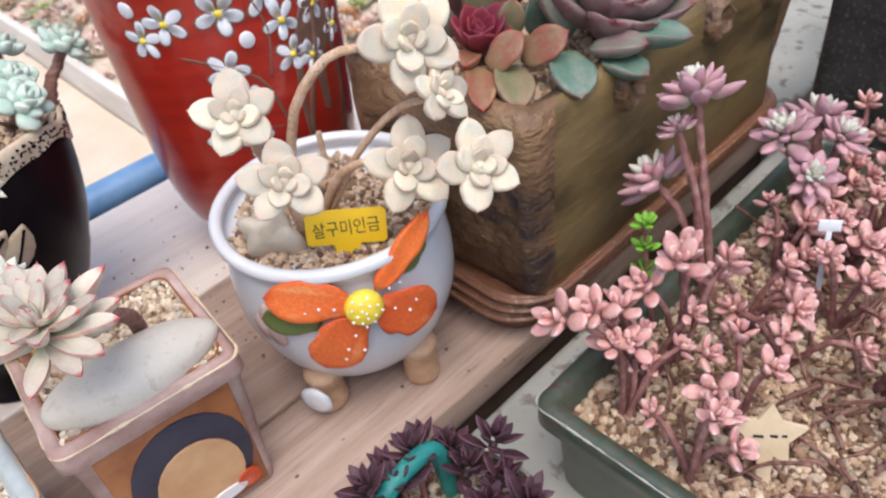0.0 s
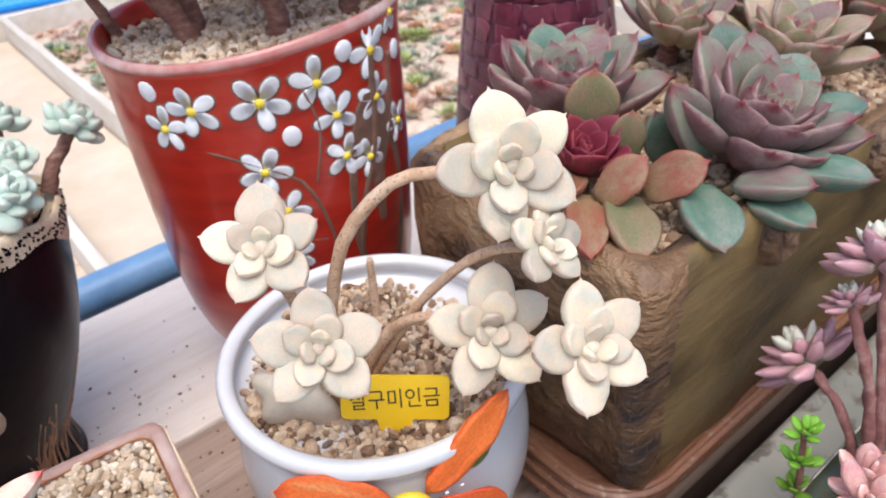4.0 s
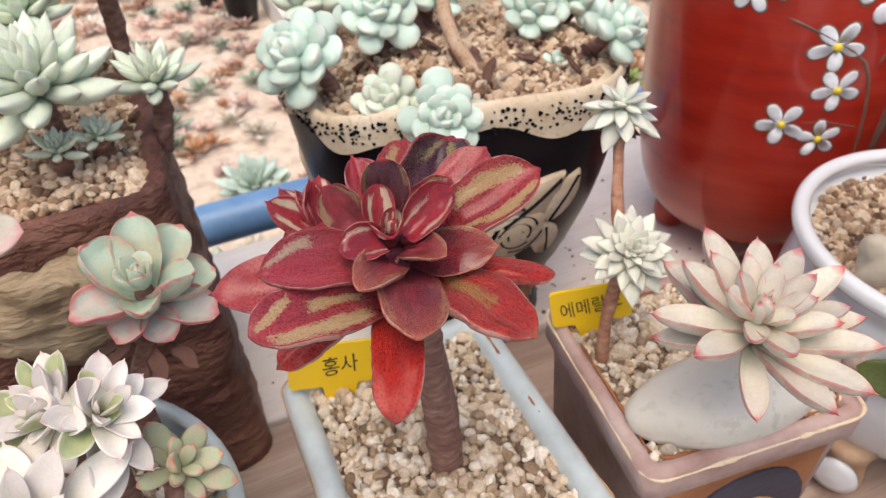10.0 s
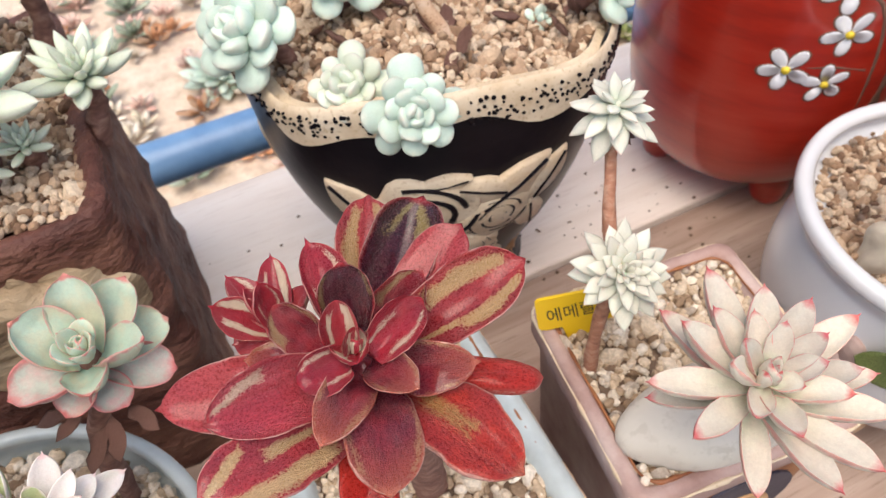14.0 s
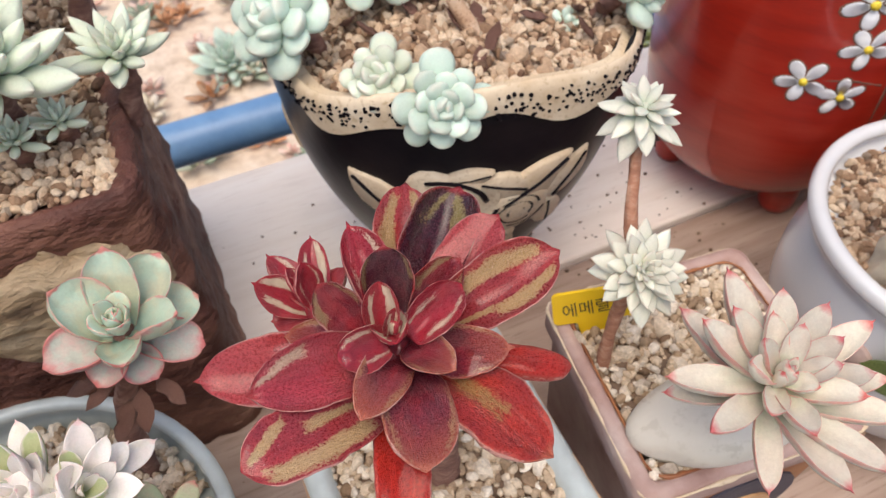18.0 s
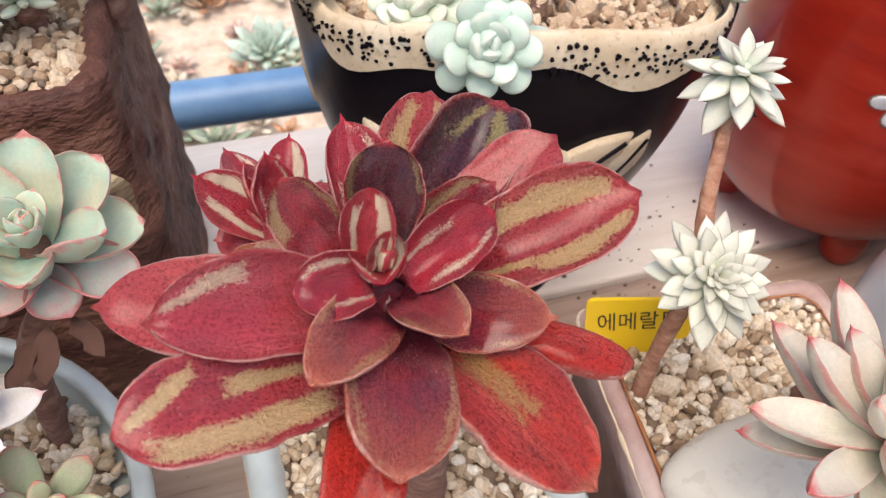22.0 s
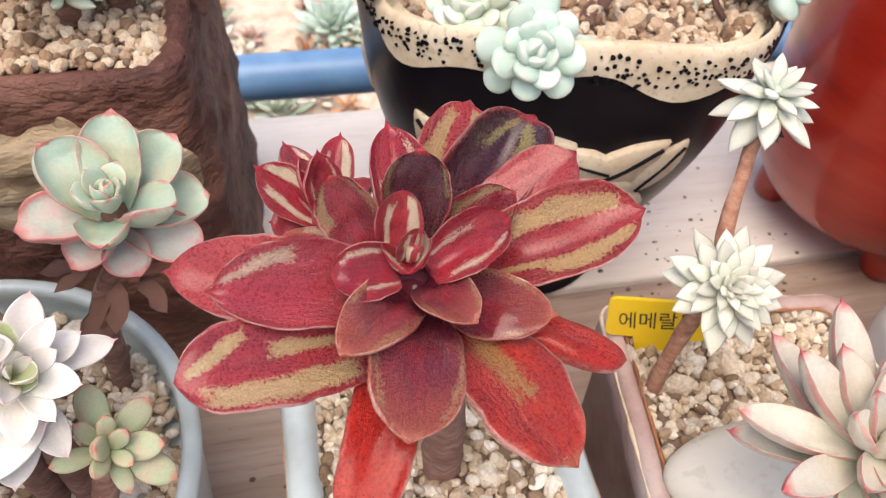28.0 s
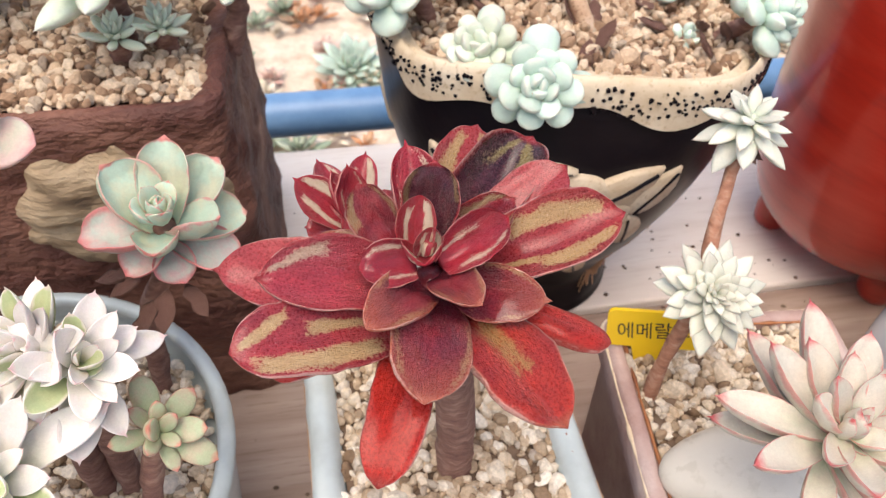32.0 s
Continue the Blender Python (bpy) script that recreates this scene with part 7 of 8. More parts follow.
TX, TY = 0.358, 0.274
for k, dz in enumerate((0.0, 0.0065, 0.0130)):
    t = thing("plant_tray", (TX - 0.004 + 0.002 * k, TY - 0.0015 * k, dz), "brown terracotta-coloured saucer tray with stepped rim" + (", stacked on another" if k else ""), "tray", "stacked terracotta trays")
    piece("shell", make_mesh("shell", *tray_data(0.147, 0.084, 0.019), MAT_TERRACOTTA), t)
    v, f = tube_data([Vector((x, y, 0.0184)) for x, y in rounded_loop(0.1455, 0.0825, 0.029, 8)] + [Vector((*rounded_loop(0.1455, 0.0825, 0.029, 8)[0], 0.0184))], 0.0020, 8)
    piece("rolled_lip", make_mesh("rolled_lip", v, f, MAT_TERRACOTTA), t)
LT = Vector((0.354, 0.2620, 0.0265))
trough = thing("log_trough", LT, "long brown trough modelled like a split log", "planter")


def log_rings():
    rings = []
    n = 22
    for z, s, d in ((0.0, 0.955, 0), (0.006, 0.985, 0), (0.04, 0.99, 0), (0.085, 1.0, 0), (0.110, 1.005, 0.0015), (0.119, 1.0, 0.001), (0.123, 0.99, -0.003), (0.121, 0.985, -0.010), (0.105, 0.98, -0.012)):
        ring = []
        for x, y in rounded_loop(0.135 * s + d, 0.0715 * s + d, 0.009, n):
            ring.append((x, y, z))
        out = []
        k = len(ring)
        for i in range(k):
            a, b = Vector(ring[i]), Vector(ring[(i + 1) % k])
            steps = max(1, min(40, round((b - a).length / 0.01))) if i % (n + 1) == n else 1
            steps = (14 if abs(b.y - a.y) > abs(b.x - a.x) else 26) if i % (n + 1) == n else 1
            for s2 in range(steps):
                p = a.lerp(b, s2 / steps)
                end = 1.0 if abs(p.x) > 0.118 else 0.35
                w = noise.noise(Vector((p.x * 30, p.y * 34, p.z * 22))) * 0.0075 * end + noise.noise(Vector((p.x * 90, p.y * 90, p.z * 60))) * 0.0022 * end
                nrm = Vector((1 if p.x > 0.118 else -1 if p.x < -0.118 else 0, 1 if p.y > 0.06 else -1 if p.y < -0.06 else 0, 0))
                if nrm.length:
                    nrm.normalize()
                out.append(tuple(p + nrm * w + Vector((0, 0, (w * 0.9 if p.z > 0.1 else 0)))))
        rings.append(out)
    return rings


body = make_mesh("body", *loft_data(log_rings()), MAT_LOG_BARK)
body.materials.append(MAT_LOG_SIDE)
for p in body.polygons:
    if abs(p.normal.y) > 0.6 and abs(p.center.x) < 0.119:
        p.material_index = 1
piece("body", body, trough)
rnd = random.Random(17)
for x, r, z in ((-0.060, 0.013, 0.108), (0.025, 0.012, 0.110), (0.095, 0.013, 0.106)):
    v, f = lathe_data(smooth_profile([(0.0, 0.0), (r, 0.0), (r * 1.08, 0.006), (r * 0.8, 0.012), (r * 0.55, 0.010), (0.0, 0.007)], 4), 20, lambda a, i, rr, zz: (0.0012 * math.sin(3 * a + x * 99), 0.001 * math.sin(5 * a)))
    piece("knot", make_mesh("knot", v, f, MAT_LOG_BARK), trough, pose(x, -0.068, z, 90, 0, 0), "round knot like a cut branch")
grit(trough, lambda x, y: abs(x) < 0.117 and abs(y) < 0.059, (-0.119, 0.119, -0.061, 0.061), 0.114, 0.0042, MAT_GRAVEL_DARK, 28, lambda x, y: 0.005 * noise.noise(Vector((x * 20, y * 20, 4))))


def broad(mat, seed=0, width=0.60, under=None):
    return leaf_mesh("leaf", mat, under, width=width, thick=0.17, peak=0.60, foot=0.42, sharp=0.66, cup=0.40, curl=0.16, spike=0.06, nv=12, nu=12, seed=seed)


L_MAUVE, L_TEAL, L_RUSSET, L_WINE, L_PEACH = broad(LEAF_MAUVE, under=LEAF_MAUVE_BACK), broad(LEAF_TEALGREEN, under=LEAF_MAUVE_BACK), broad(LEAF_RUSSET), broad(LEAF_WINE), broad(LEAF_PEACH)
SPOON = lambda mat: leaf_mesh("leaf", mat, width=1.0, thick=0.24, peak=0.60, foot=0.4, sharp=0.60, cup=0.30, curl=0.10, spike=0.06, nv=12, nu=12, wavy=0.15, sag=0.10)
S_TEAL, S_OLIVE, S_RUSSET, S_MAUVE = SPOON(LEAF_TEALGREEN), SPOON(LEAF_OLIVE), SPOON(LEAF_RUSSET), SPOON(LEAF_MAUVE)


def spoon_leaf(plant, me, base, tip, width, up=(0, -0.2, 1)):
    """One broad leaf from base to tip under a plant's first rosette."""
    heart = next(c for c in plant.children if c.name.startswith("rosette"))
    inv = (plant.matrix_basis @ heart.matrix_basis).inverted()
    d = Vector(tip) - Vector(base)
    x = d.normalized()
    zz = Vector(up) - x * Vector(up).dot(x)
    zz.normalize()
    m = Matrix((x, zz.cross(x), zz)).transposed().to_4x4()
    m.translation = base
    return piece("leaf", me, heart, inv @ m @ Matrix.Diagonal((d.length, width, d.length, 1)))


TROUGH = []
for k, (label, at, ax, lf, mt, n, outer, other, low) in enumerate((
        ("mauve and green rosette with pointed leaves", (0.292, 0.301, 0.147), (0.0, -0.14, 1), L_MAUVE, LEAF_MAUVE, 32, 0.046, L_TEAL, 34),
        ("large mauve rosette with teal outer leaves", (0.318, 0.222, 0.149), (0.05, -0.30, 0.9), L_MAUVE, LEAF_MAUVE, 36, 0.047, L_TEAL, 28),
        ("tight wine-red rosette with russet outer leaves", (0.2585, 0.2585, 0.150), (-0.15, -0.3, 0.9), L_WINE, LEAF_WINE, 18, 0.025, None, 46),
        ("peach and wine rosette", (0.396, 0.250, 0.156), (0.0, -0.2, 0.9), L_PEACH, LEAF_MAUVE, 22, 0.043, L_MAUVE, 16),
        ("peach-grey rosette beside the others", (0.440, 0.300, 0.158), (0.0, -0.2, 1), L_PEACH, LEAF_PEACH, 22, 0.040, L_RUSSET, 18),
        ("mauve-brown rosette at the far end", (0.464, 0.246, 0.158), (0.1, -0.2, 1), L_RUSSET, LEAF_RUSSET, 24, 0.042, L_PEACH, 18),
        ("peach rosette behind the others in the trough", (0.385, 0.306, 0.158), (0.0, -0.1, 1), L_PEACH, LEAF_PEACH, 22, 0.036, L_MAUVE, 18))):
    TROUGH.append(rosette_plant("echeveria", label, (at[0], at[1] + 0.004, 0.138), at, ax, lf, mt, n, outer, outer * 0.30, low, 80, 700 + k, 0.006, None, core=0.35, rise=0.40, other=other, spin=k * 63, spread=0.8))
for k, me, base, tip, w in ((2, S_TEAL, (0.276, 0.218, 0.152), (0.2525, 0.187, 0.147), 0.024), (2, S_OLIVE, (0.253, 0.234, 0.150), (0.228, 0.204, 0.147), 0.021), (2, S_RUSSET, (0.243, 0.246, 0.150), (0.216, 0.216, 0.148), 0.017),
                            (2, S_RUSSET, (0.252, 0.255, 0.150), (0.229, 0.240, 0.158), 0.013), (2, S_RUSSET, (0.2395, 0.2335, 0.152), (0.2545, 0.2245, 0.169), 0.016), (2, S_RUSSET, (0.255, 0.226, 0.153), (0.2690, 0.208, 0.168), 0.018),
                            (2, S_OLIVE, (0.271, 0.266, 0.156), (0.270, 0.263, 0.188), 0.023), (2, S_OLIVE, (0.272, 0.248, 0.152), (0.2735, 0.246, 0.174), 0.015), (2, S_MAUVE, (0.256, 0.278, 0.150), (0.247, 0.276, 0.176), 0.014),
                            (1, S_MAUVE, (0.280, 0.204, 0.155), (0.2905, 0.1770, 0.161), 0.018), (1, S_TEAL, (0.296, 0.196, 0.158), (0.3100, 0.1650, 0.160), 0.017), (1, S_TEAL, (0.284, 0.198, 0.149), (0.2830, 0.1710, 0.150), 0.018),
                            (1, S_TEAL, (0.318, 0.206, 0.160), (0.3450, 0.1880, 0.172), 0.019), (1, S_MAUVE, (0.296, 0.226, 0.150), (0.2730, 0.2290, 0.190), 0.018), (1, S_TEAL, (0.292, 0.240, 0.146), (0.2830, 0.2420, 0.172), 0.019), (2, S_RUSSET, (0.276, 0.236, 0.148), (0.2660, 0.2260, 0.158), 0.018), (0, S_TEAL, (0.282, 0.282, 0.146), (0.2760, 0.2620, 0.176), 0.022)):
    spoon_leaf(TROUGH[k], me, base, tip, w, (-0.5, -0.5, 0.7) if tip[2] - base[2] > 0.012 else (0, -0.2, 1))

# white marker standing in the red pot
mk = thing("plant_marker", (0.2267, 0.4506, 0.186), "plain white plastic plant marker in the red pot", "marker")
piece("blade", bevelled("blade", (0.011, 0.0012, 0.052), MAT_WHITE_PLASTIC, 0.0004, at=(0, 0, 0.016)), mk, pose(0, 0, 0, 4, -4, -40))

# ---- plum brick vase ----
VP = Vector((0.412, 0.432, 0.0))
VPROF = smooth_profile([(0.0, 0.0), (0.055, 0.0), (0.0595, 0.010), (0.0605, 0.050), (0.0560, 0.100), (0.0490, 0.155), (0.0465, 0.210), (0.0475, 0.260), (0.0530, 0.310), (0.0560, 0.330), (0.0520, 0.332), (0.0480, 0.310), (0.0, 0.305)], 5)
vase = thing("tall_pot", VP, "tall plum-coloured waisted pot carved like brickwork", "pot")
piece("body", make_mesh("body", *lathe_data(VPROF, 56), MAT_PURPLE_JOINT), vase)
rnd = random.Random(3)
rows = 18
for row in range(rows):
    z0, z1 = 0.085 + row * 0.0128, 0.085 + (row + 1) * 0.0128 - 0.0012
    a = (row % 2) * 13 + rnd.uniform(0, 6)
    end = a + 360
    while a < end - 8:
        step = min(rnd.uniform(15, 30), end - a)
        if end - a - step < 8:
            step = end - a
        outline = [(x, z - (z0 + z1) / 2) for x, z in ((-0.5, z0), (0.0, z0), (0.5, z0), (0.5, z1), (0.0, z1), (-0.5, z1))]
        w = radians(step - 2.4) * 0.05
        piece("brick", skin_patch(VPROF, [(x * w + rnd.uniform(-0.0020, 0.0020), y + rnd.uniform(-0.0019, 0.0019)) for x, y in outline], a + step / 2, (z0 + z1) / 2, rnd.uniform(0.0001, 0.0009), MAT_PURPLE_GLAZE, "brick", 0.86), vase)
        a += step
med = piece("medallion", skin_patch(VPROF, oval(0.030, 0.026, 24), 238, 0.198, 0.0034, MAT_PURPLE_GLAZE, "medallion"), vase, None, "raised round medallion")
for rad in (0.0115, 0.007, 0.003):
    pts = [(238 + math.degrees(rad * math.cos(t) / 0.047), 0.198 + rad * 0.9 * math.sin(t)) for t in np.linspace(0, 5.9, 14)]
    piece("ring", skin_line(VPROF, pts, 0.0010, MAT_PURPLE_JOINT, "ring", 0.0038), med)

# ---- yellow bowl with pebbles ----
YP = Vector((0.655, 0.402, 0.0))
YPROF = smooth_profile([(0.0, 0.0), (0.045, 0.0), (0.055, 0.02), (0.064, 0.08), (0.070, 0.132), (0.0735, 0.140), (0.0725, 0.1445), (0.0690, 0.1440), (0.0665, 0.134), (0.0640, 0.118), (0.0, 0.116)], 5)
ypot = thing("flower_pot", YP, "pale yellow glazed round pot", "pot")
piece("body", make_mesh("body", *lathe_data(YPROF, 56), MAT_YELLOW_POT), ypot)
grit(ypot, lambda x, y: x * x + y * y < 0.063 ** 2, (-0.065, 0.065, -0.065, 0.065), 0.124, 0.0042, MAT_GRAVEL, 29)
for k, (dx, dy, s) in enumerate(((-0.028, -0.030, 0.034), (0.012, -0.036, 0.036), (0.038, -0.014, 0.028), (-0.045, 0.004, 0.022))):
    pebble(YP + Vector((dx, dy, 0.129)), (s, s * 0.62, s * 0.5), MAT_PEBBLE, "smooth white pebble in the yellow pot", k * 37, 0, 0, k + 11)
canes = thing("caned_succulent", YP + Vector((0, 0, 0.120)), "bundle of bare tan canes rising from the yellow pot", "succulent")
rnd = random.Random(12)
for k in range(8):
    a = k * 0.8
    b = Vector((0.012 * math.cos(a), 0.012 * math.sin(a), -0.002))
    t = b + Vector((0.05 * math.cos(a) + rnd.uniform(-0.01, 0.01), 0.05 * math.sin(a), rnd.uniform(0.10, 0.15)))
    stem(canes, [b, (b + t) / 2 + Vector((rnd.uniform(-0.006, 0.006), 0, -0.006)), t], 0.0045, 0.003, MAT_STEM_TAN, "cane", seed=900 + k)

# ---- green planter of rose-pink sedum on the ledge ----
GP = Vector((0.300, 0.008, -0.020))
gpot = thing("planter_box", GP, "dark green glazed rectangular planter on the concrete ledge", "planter")
piece("body", make_mesh("body", *square_pot_data(0.140, 0.132, 0.068, 0.008, 0.003, 0.010, 0.94, 0.022, 0.0016, 13, 8), MAT_GREEN_POT), gpot)
# Rim highlight of the planter, drawn as a pale grey-green line.
worn_edge(gpot, 0.142, 0.134, 0.0675, MAT_CONCRETE, 3.0, "grey-green highlight coloured along the rim")
grit(gpot, lambda x, y: abs(x) < 0.131 and abs(y) < 0.123, (-0.132, 0.132, -0.124, 0.124), 0.057, 0.0036, MAT_GRAVEL_DARK, 30, lambda x, y: 0.006 * noise.noise(Vector((x * 14, y * 14, 6))))
SED = leaf_data(width=0.60, thick=0.30, peak=0.62, foot=0.38, sharp=0.62, cup=0.14, curl=0.16, spike=0.02, nv=6, nu=8)
SED_POINT = leaf_data(width=0.5, thick=0.26, peak=0.58, foot=0.45, sharp=0.75, cup=0.1, curl=0.12, spike=0.02, nv=5, nu=6)
SED_LEAF = make_mesh("leaf", SED[0], SED[1], LEAF_SEDUM, SED[2])
SED_HEART = make_mesh("leaf", SED_POINT[0], SED_POINT[1], LEAF_WHITESTAR, SED_POINT[2])
MAUVE_LEAF = make_mesh("leaf", SED_POINT[0], SED_POINT[1], LEAF_SEDUM_MAUVE, SED_POINT[2])
HEADS = [("pink", 9), ("pink", 11), ("pink", 8)]
HEADS_MAUVE = [("mauve", 26), ("mauve", 22)]


def sedum_plant(base, heads, mats, seed, label, name="pink_sedum", group="pink sedums in the green planter"):
    """A branching sedum: a red stem to each head."""
    p = thing(name, base, label, "succulent", group)
    rnd = random.Random(seed)
    b = Vector(base)
    for k, (x, y, z, r) in enumerate(heads):
        t = Vector((x, y, z)) - b
        lean = Vector((t.x * 1.6 + rnd.uniform(-0.2, 0.2) * 0.04, t.y * 1.6 - 0.012, 0.05)).normalized()
        stem(p, [Vector((rnd.uniform(-0.003, 0.003), rnd.uniform(-0.003, 0.003), -0.003)), t * 0.5 + Vector((0, 0, 0.006 + rnd.uniform(0, 0.008))), t], 0.0023 if "mauve" in name else 0.0017, 0.0017 if "mauve" in name else 0.0012, MAT_STEM_RED, "branch", 0.35, seed * 31 + k)
        tone, n = mats[rnd.randrange(len(mats))]
        pink = tone == "pink"
        rosette(p, t - lean * 0.002, lean, SED_LEAF if pink else MAUVE_LEAF, n, r, r * 0.42, 5 if pink else -5, 78, LEAF_SEDUM if pink else LEAF_SEDUM_MAUVE,
                seed * 7 + k, 0.25, 0.9 if pink else 0.7, rnd.uniform(0, 360), name="head", inner_leaf=None if pink else SED_HEART)
    return p


rnd = random.Random(77)
for i in range(7):
    for j in range(6):
        bx = 0.188 + i * 0.037 + rnd.uniform(-0.012, 0.012)
        by = -0.095 + j * 0.040 + rnd.uniform(-0.012, 0.012)
        if i < 2 and 1 < j < 4:
            continue
        hs = []
        for k in range(rnd.randint(3, 5)):
            a, d = rnd.uniform(0, 6.28), rnd.uniform(0.006, 0.030)
            hs.append((bx + d * math.cos(a), by + d * math.sin(a), 0.048 + rnd.uniform(0.004, 0.034), rnd.uniform(0.0080, 0.0130)))
        sedum_plant((bx, by, 0.036), hs, HEADS, 1000 + i * 10 + j, "rose-pink sedum with plump leaves on red stems")
sedum_plant((0.275, 0.118, 0.034), [(0.290, 0.148, 0.143, 0.021), (0.281, 0.160, 0.094, 0.021), (0.282, 0.152, 0.128, 0.011)], HEADS_MAUVE, 1101, "mauve sedum with pale green hearts leaning over the planter edge", "mauve_sedum", "mauve sedums")
sedum_plant((0.205, 0.112, 0.034), [(0.170, 0.134, 0.098, 0.0150), (0.186, 0.128, 0.094, 0.014), (0.199, 0.124, 0.088, 0.012), (0.192, 0.112, 0.080, 0.011)], HEADS, 1102, "rose-pink sedum trailing over the planter corner")
sedum_plant((0.232, 0.108, 0.034), [(0.224, 0.112, 0.104, 0.015), (0.240, 0.118, 0.096, 0.015), (0.214, 0.122, 0.092, 0.012), (0.252, 0.104, 0.090, 0.013)], HEADS, 1103, "taller rose-pink sedum near the planter edge")
sedum_plant((0.345, 0.105, 0.034), [(0.338, 0.122, 0.106, 0.019), (0.372, 0.118, 0.100, 0.019), (0.355, 0.100, 0.104, 0.016), (0.326, 0.100, 0.096, 0.015)], HEADS_MAUVE, 1104, "dusky mauve sedum at the back of the planter", "mauve_sedum", "mauve sedums")
sprig = thing("green_sedum", (0.240, 0.128, 0.034), "fresh green sedum sprig among the pink ones", "succulent")
GSP = joined_rosette("leaf_tuft", LEAF_LIMEGREEN, SED, rosette_poses(8, 1.0, 0.6, 10, 60, 0.2, 0.6, 9))
stem(sprig, [(0, 0, -0.003), (0.001, 0.008, 0.035), (0.0, 0.012, 0.067)], 0.0015, 0.001, MAT_STEM_RED, seed=1110)
for z, s in ((0.038, 0.008), (0.052, 0.008), (0.066, 0.008)):
    piece("leaf_tuft", GSP, sprig, Matrix.Translation((0.0005, 0.009 + z * 0.04, z)) @ Matrix.Rotation(z * 70, 4, "Z") @ Matrix.Diagonal((s, s, s, 1)))


rnd = random.Random(88)
tv, tf = [], []
for k in range(260):
    x, y = rnd.uniform(-0.115, 0.115), rnd.uniform(-0.06, 0.112)
    a, tilt, ln = rnd.uniform(0, 6.28), rnd.uniform(0.1, 1.0), rnd.uniform(0.012, 0.034)
    p = Vector((x, y, 0.057))
    q = p + Vector((math.cos(a) * ln, math.sin(a) * ln, ln * tilt))
    m = (p + q) / 2 + Vector((rnd.uniform(-0.003, 0.003), rnd.uniform(-0.003, 0.003), rnd.uniform(0, 0.004)))
    v, f = tube_data(bend([p, m, q], 6), 0.0009, 5, 0.4, rnd)
    base = len(tv)
    tv += v
    tf += [tuple(i + base for i in face) for face in f]
piece("dry_twig", make_mesh("dry_twig", tv, tf, MAT_STEM), gpot, None, "dry brown twigs littering the grit", "stuff")


def cross_tag(at, face, mat, label, star=False, text=""):
    t = thing("plant_tag", at, label, "tag", turn=face + 90)
    if star:
        o = []
        for k in range(10):
            r = 0.0155 if k % 2 == 0 else 0.0085
            a = radians(90 + 36 * k)
            o.append((r * math.cos(a), r * math.sin(a) + 0.030))
        v, f = loft_data([[(x, 0.0012, z) for x, z in o], [(x, -0.0012, z) for x, z in o]])
        plate = piece("plate", make_mesh("plate", v, f, mat, None, False), t, pose(0, 0, 0, -20, 0, 0), "star-shaped wooden plate")
        piece("stake", bevelled("stake", (0.006, 0.002, 0.034), mat, 0.0004, at=(0, 0, 0.006)), t, pose(0, 0, 0, -20, 0, 0))
        for dx, w in ((-0.004, 0.004), (0.002, 0.003), (0.006, 0.002)):
            piece("mark", bevelled("mark", (w, 0.0004, 0.0012), MAT_INK, 0.0001, at=(dx, -0.0014, 0.030 + dx * 0.1)), plate)
    else:
        piece("plate", bevelled("plate", (0.0105, 0.0012, 0.006), mat, 0.0004, at=(0, 0, 0.050)), t, pose(0, 0, 0, -15, 0, 0))
        piece("stake", bevelled("stake", (0.0028, 0.0012, 0.056), mat, 0.0004, at=(0, 0, 0.020)), t, pose(0, 0, 0, -15, 0, 0))
    return t


cross_tag((0.300, 0.074, 0.036), 215, MAT_WHITE_PLASTIC, "small white T-shaped plastic tag")
cross_tag((0.193, 0.046, 0.032), 215, MAT_BALSA, "pale wooden star tag with dark marks", True)

g2 = thing("planter_box", (0.622, 0.042, -0.020), "tall dark speckled grey clay planter on the ledge", "planter")
piece("body", make_mesh("body", *square_pot_data(0.150, 0.128, 0.210, 0.013, 0.003, 0.010, 0.94, 0.022, 0.0016, 23, 8), MAT_GREY_POT), g2)
grit(g2, lambda x, y: abs(x) < 0.136 and abs(y) < 0.114, (-0.138, 0.138, -0.116, 0.116), 0.197, 0.0046, MAT_GRAVEL_DARK, 31)
rnd = random.Random(78)
for i in range(4):
    bx, by = 0.530 + i * 0.06, 0.06 + rnd.uniform(-0.03, 0.04)
    sedum_plant((bx, by, 0.175), [(bx + rnd.uniform(-0.03, 0.03), by + rnd.uniform(-0.02, 0.04), 0.195 + rnd.uniform(0, 0.03), rnd.uniform(0.014, 0.02)) for _ in range(4)], HEADS_MAUVE, 1200 + i, "dusky pink sedum in the grey planter", "mauve_sedum", "mauve sedums")

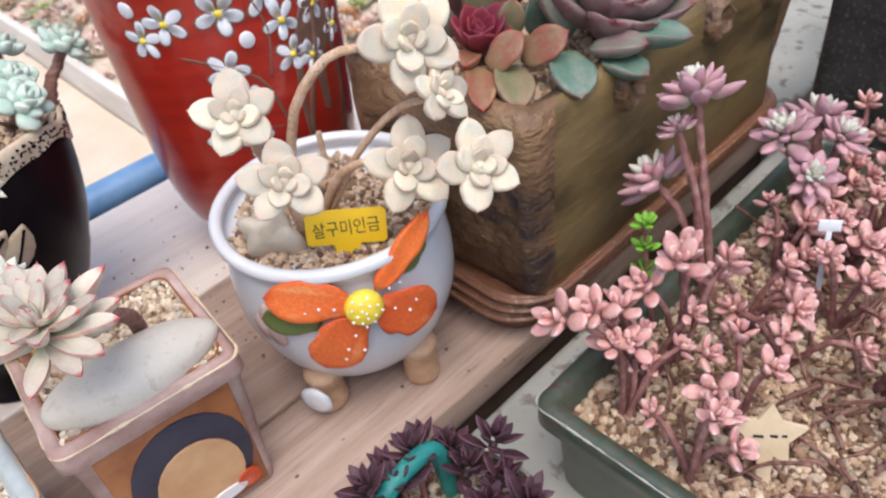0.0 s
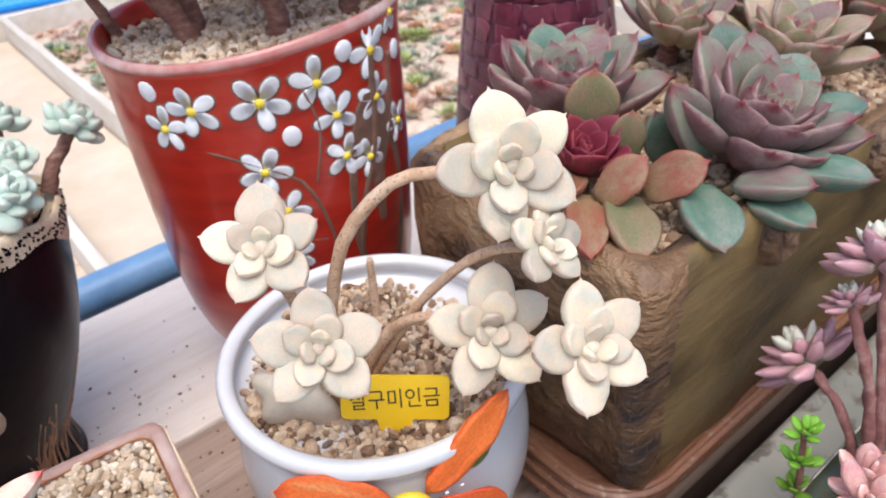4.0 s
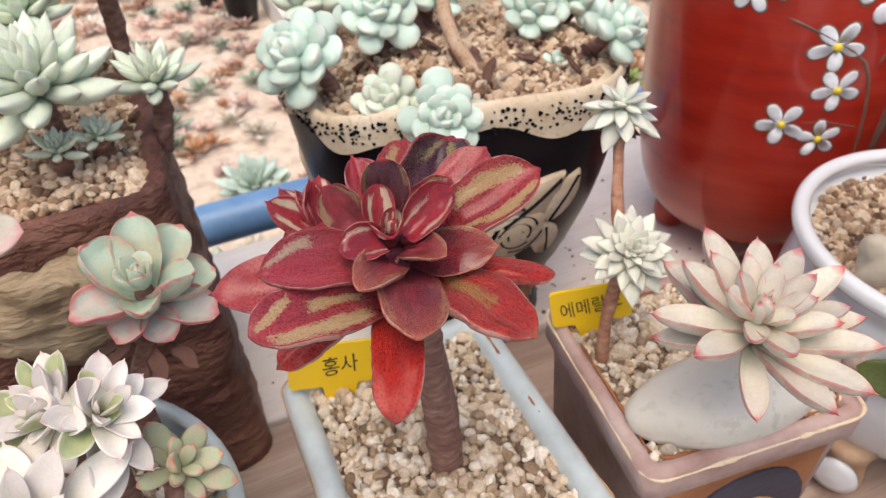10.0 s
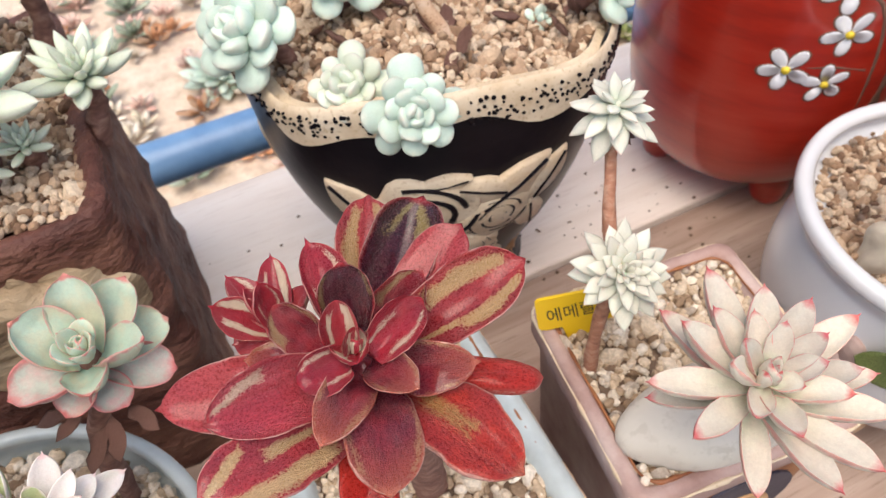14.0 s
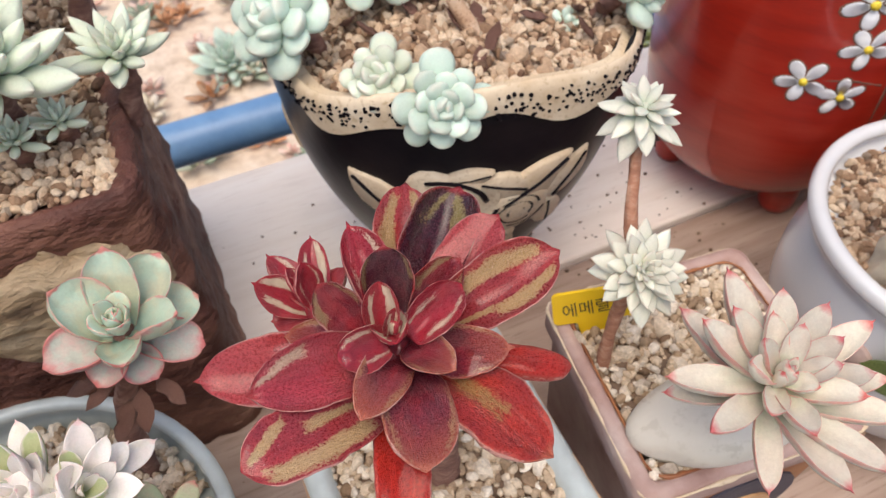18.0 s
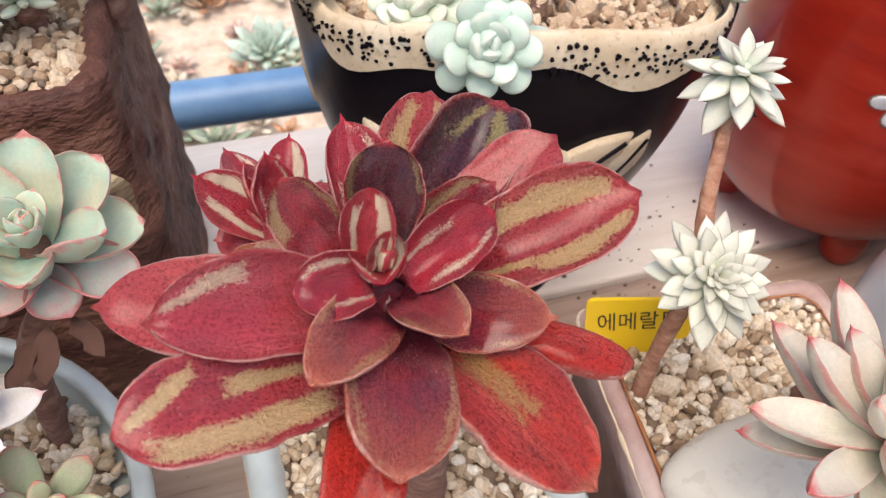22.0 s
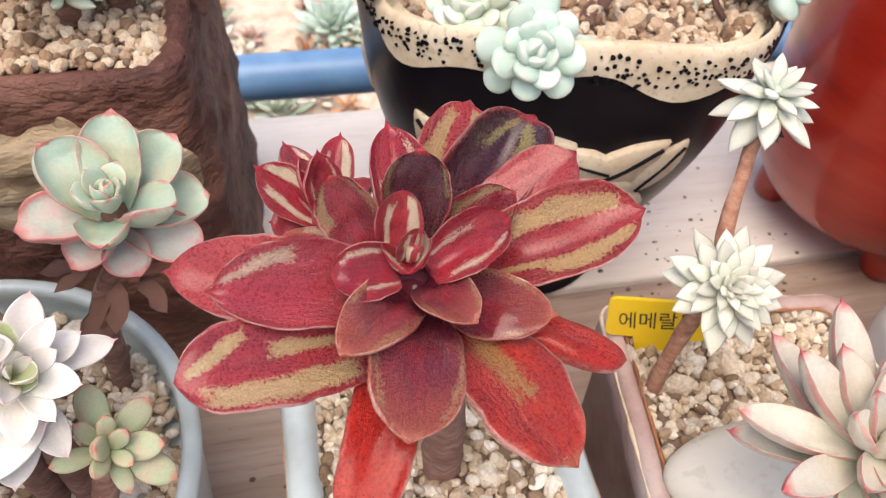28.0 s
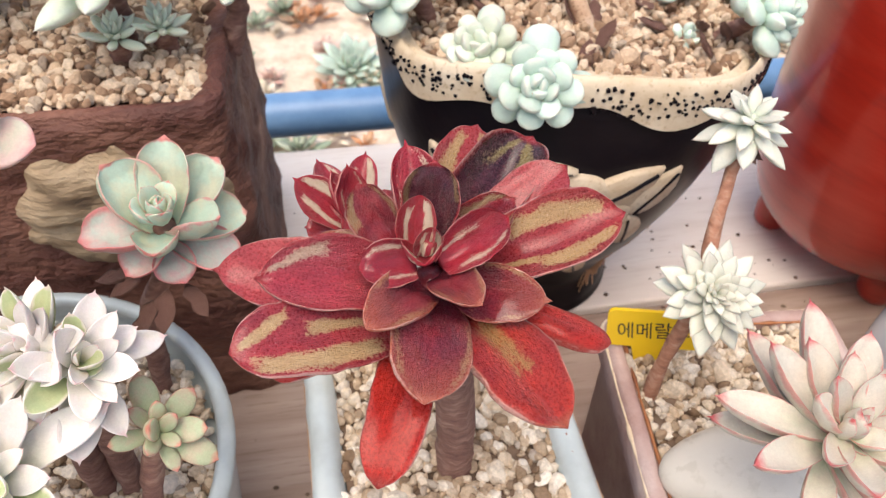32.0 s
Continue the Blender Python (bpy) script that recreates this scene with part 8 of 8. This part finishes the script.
# ---- dark purple plant with the teal ring ----
PP = Vector((0.090, 0.130, -0.020))
ppot = thing("flower_pot", PP, "small dark round pot with a teal rope ring on the ledge", "pot")
PPROF = smooth_profile([(0.0, 0.0), (0.032, 0.0), (0.037, 0.008), (0.042, 0.036), (0.044, 0.054), (0.041, 0.056), (0.039, 0.044), (0.0, 0.042)], 4)
piece("body", make_mesh("body", *lathe_data(PPROF, 40), MAT_GREEN_POT), ppot)
grit(ppot, lambda x, y: x * x + y * y < 0.038 ** 2, (-0.04, 0.04, -0.04, 0.04), 0.050, 0.004, MAT_GRAVEL, 32)
v, f = tube_data(bend([(-0.016, 0.014, 0.046), (-0.016, 0.018, 0.078), (0.0, 0.020, 0.085), (0.016, 0.020, 0.079), (0.018, 0.016, 0.046)], 24), 0.0042, 10)
piece("rope_ring", make_mesh("rope_ring", v, f, MAT_TEAL), ppot, None, "teal rope-textured loop")
purple = thing("purple_succulent", PP + Vector((0, 0, 0.048)), "dark purple pointed-leaf succulent", "succulent")
PURP = leaf_mesh("leaf", LEAF_PURPLE, width=0.46, thick=0.14, peak=0.45, foot=0.4, sharp=0.9, cup=0.3, curl=0.12, spike=0.05, nv=6, nu=8)
rnd = random.Random(14)
for k in range(26):
    a, d = k * 2.4, 0.038 * math.sqrt((k + 0.5) / 26)
    p = Vector((d * math.cos(a), d * math.sin(a), 0.014 + rnd.uniform(0, 0.020)))
    if abs(p.x) < 0.014 and abs(p.y) < 0.016:
        continue
    stem(purple, [Vector((p.x * 0.8, p.y * 0.8, -0.003)), (p + Vector((p.x * 0.8, p.y * 0.8, 0))) / 2, p], 0.0016, 0.0013, MAT_STEM_RED, "branch", 0.2, k)
    rosette(purple, p, (p.x * 8, p.y * 8, 0.6), PURP, 13, 0.0155, 0.0078, 5, 78, LEAF_PURPLE, 1300 + k, 0.25, 1.1, k * 50, name="head")

# ---- spilled crumbs of soil on the bench ----
rng = np.random.default_rng(44)
cv, ct, base = [], [], 0
for k in range(240):
    x, y = rng.uniform(-0.16, 0.34), rng.uniform(0.19, 0.50)
    if rng.random() < 0.5:
        x, y = rng.normal(0.105, 0.03), rng.normal(0.385, 0.05)
    if not 0.18 < y < 0.505:
        continue
    gv, gt = GRAINS[k % len(GRAINS)]
    sc = rng.uniform(0.0003, 0.0011)
    cv.append(gv * sc + np.array([x, y, sc * 0.5]))
    ct.append(gt + base)
    base += len(gv)
tagged(new("soil_crumbs", fast_mesh("soil_crumbs", np.concatenate(cv), np.concatenate(ct), MAT_SOIL)), "dark crumbs of soil spilled on the bench boards", "crumbs", "", "stuff")
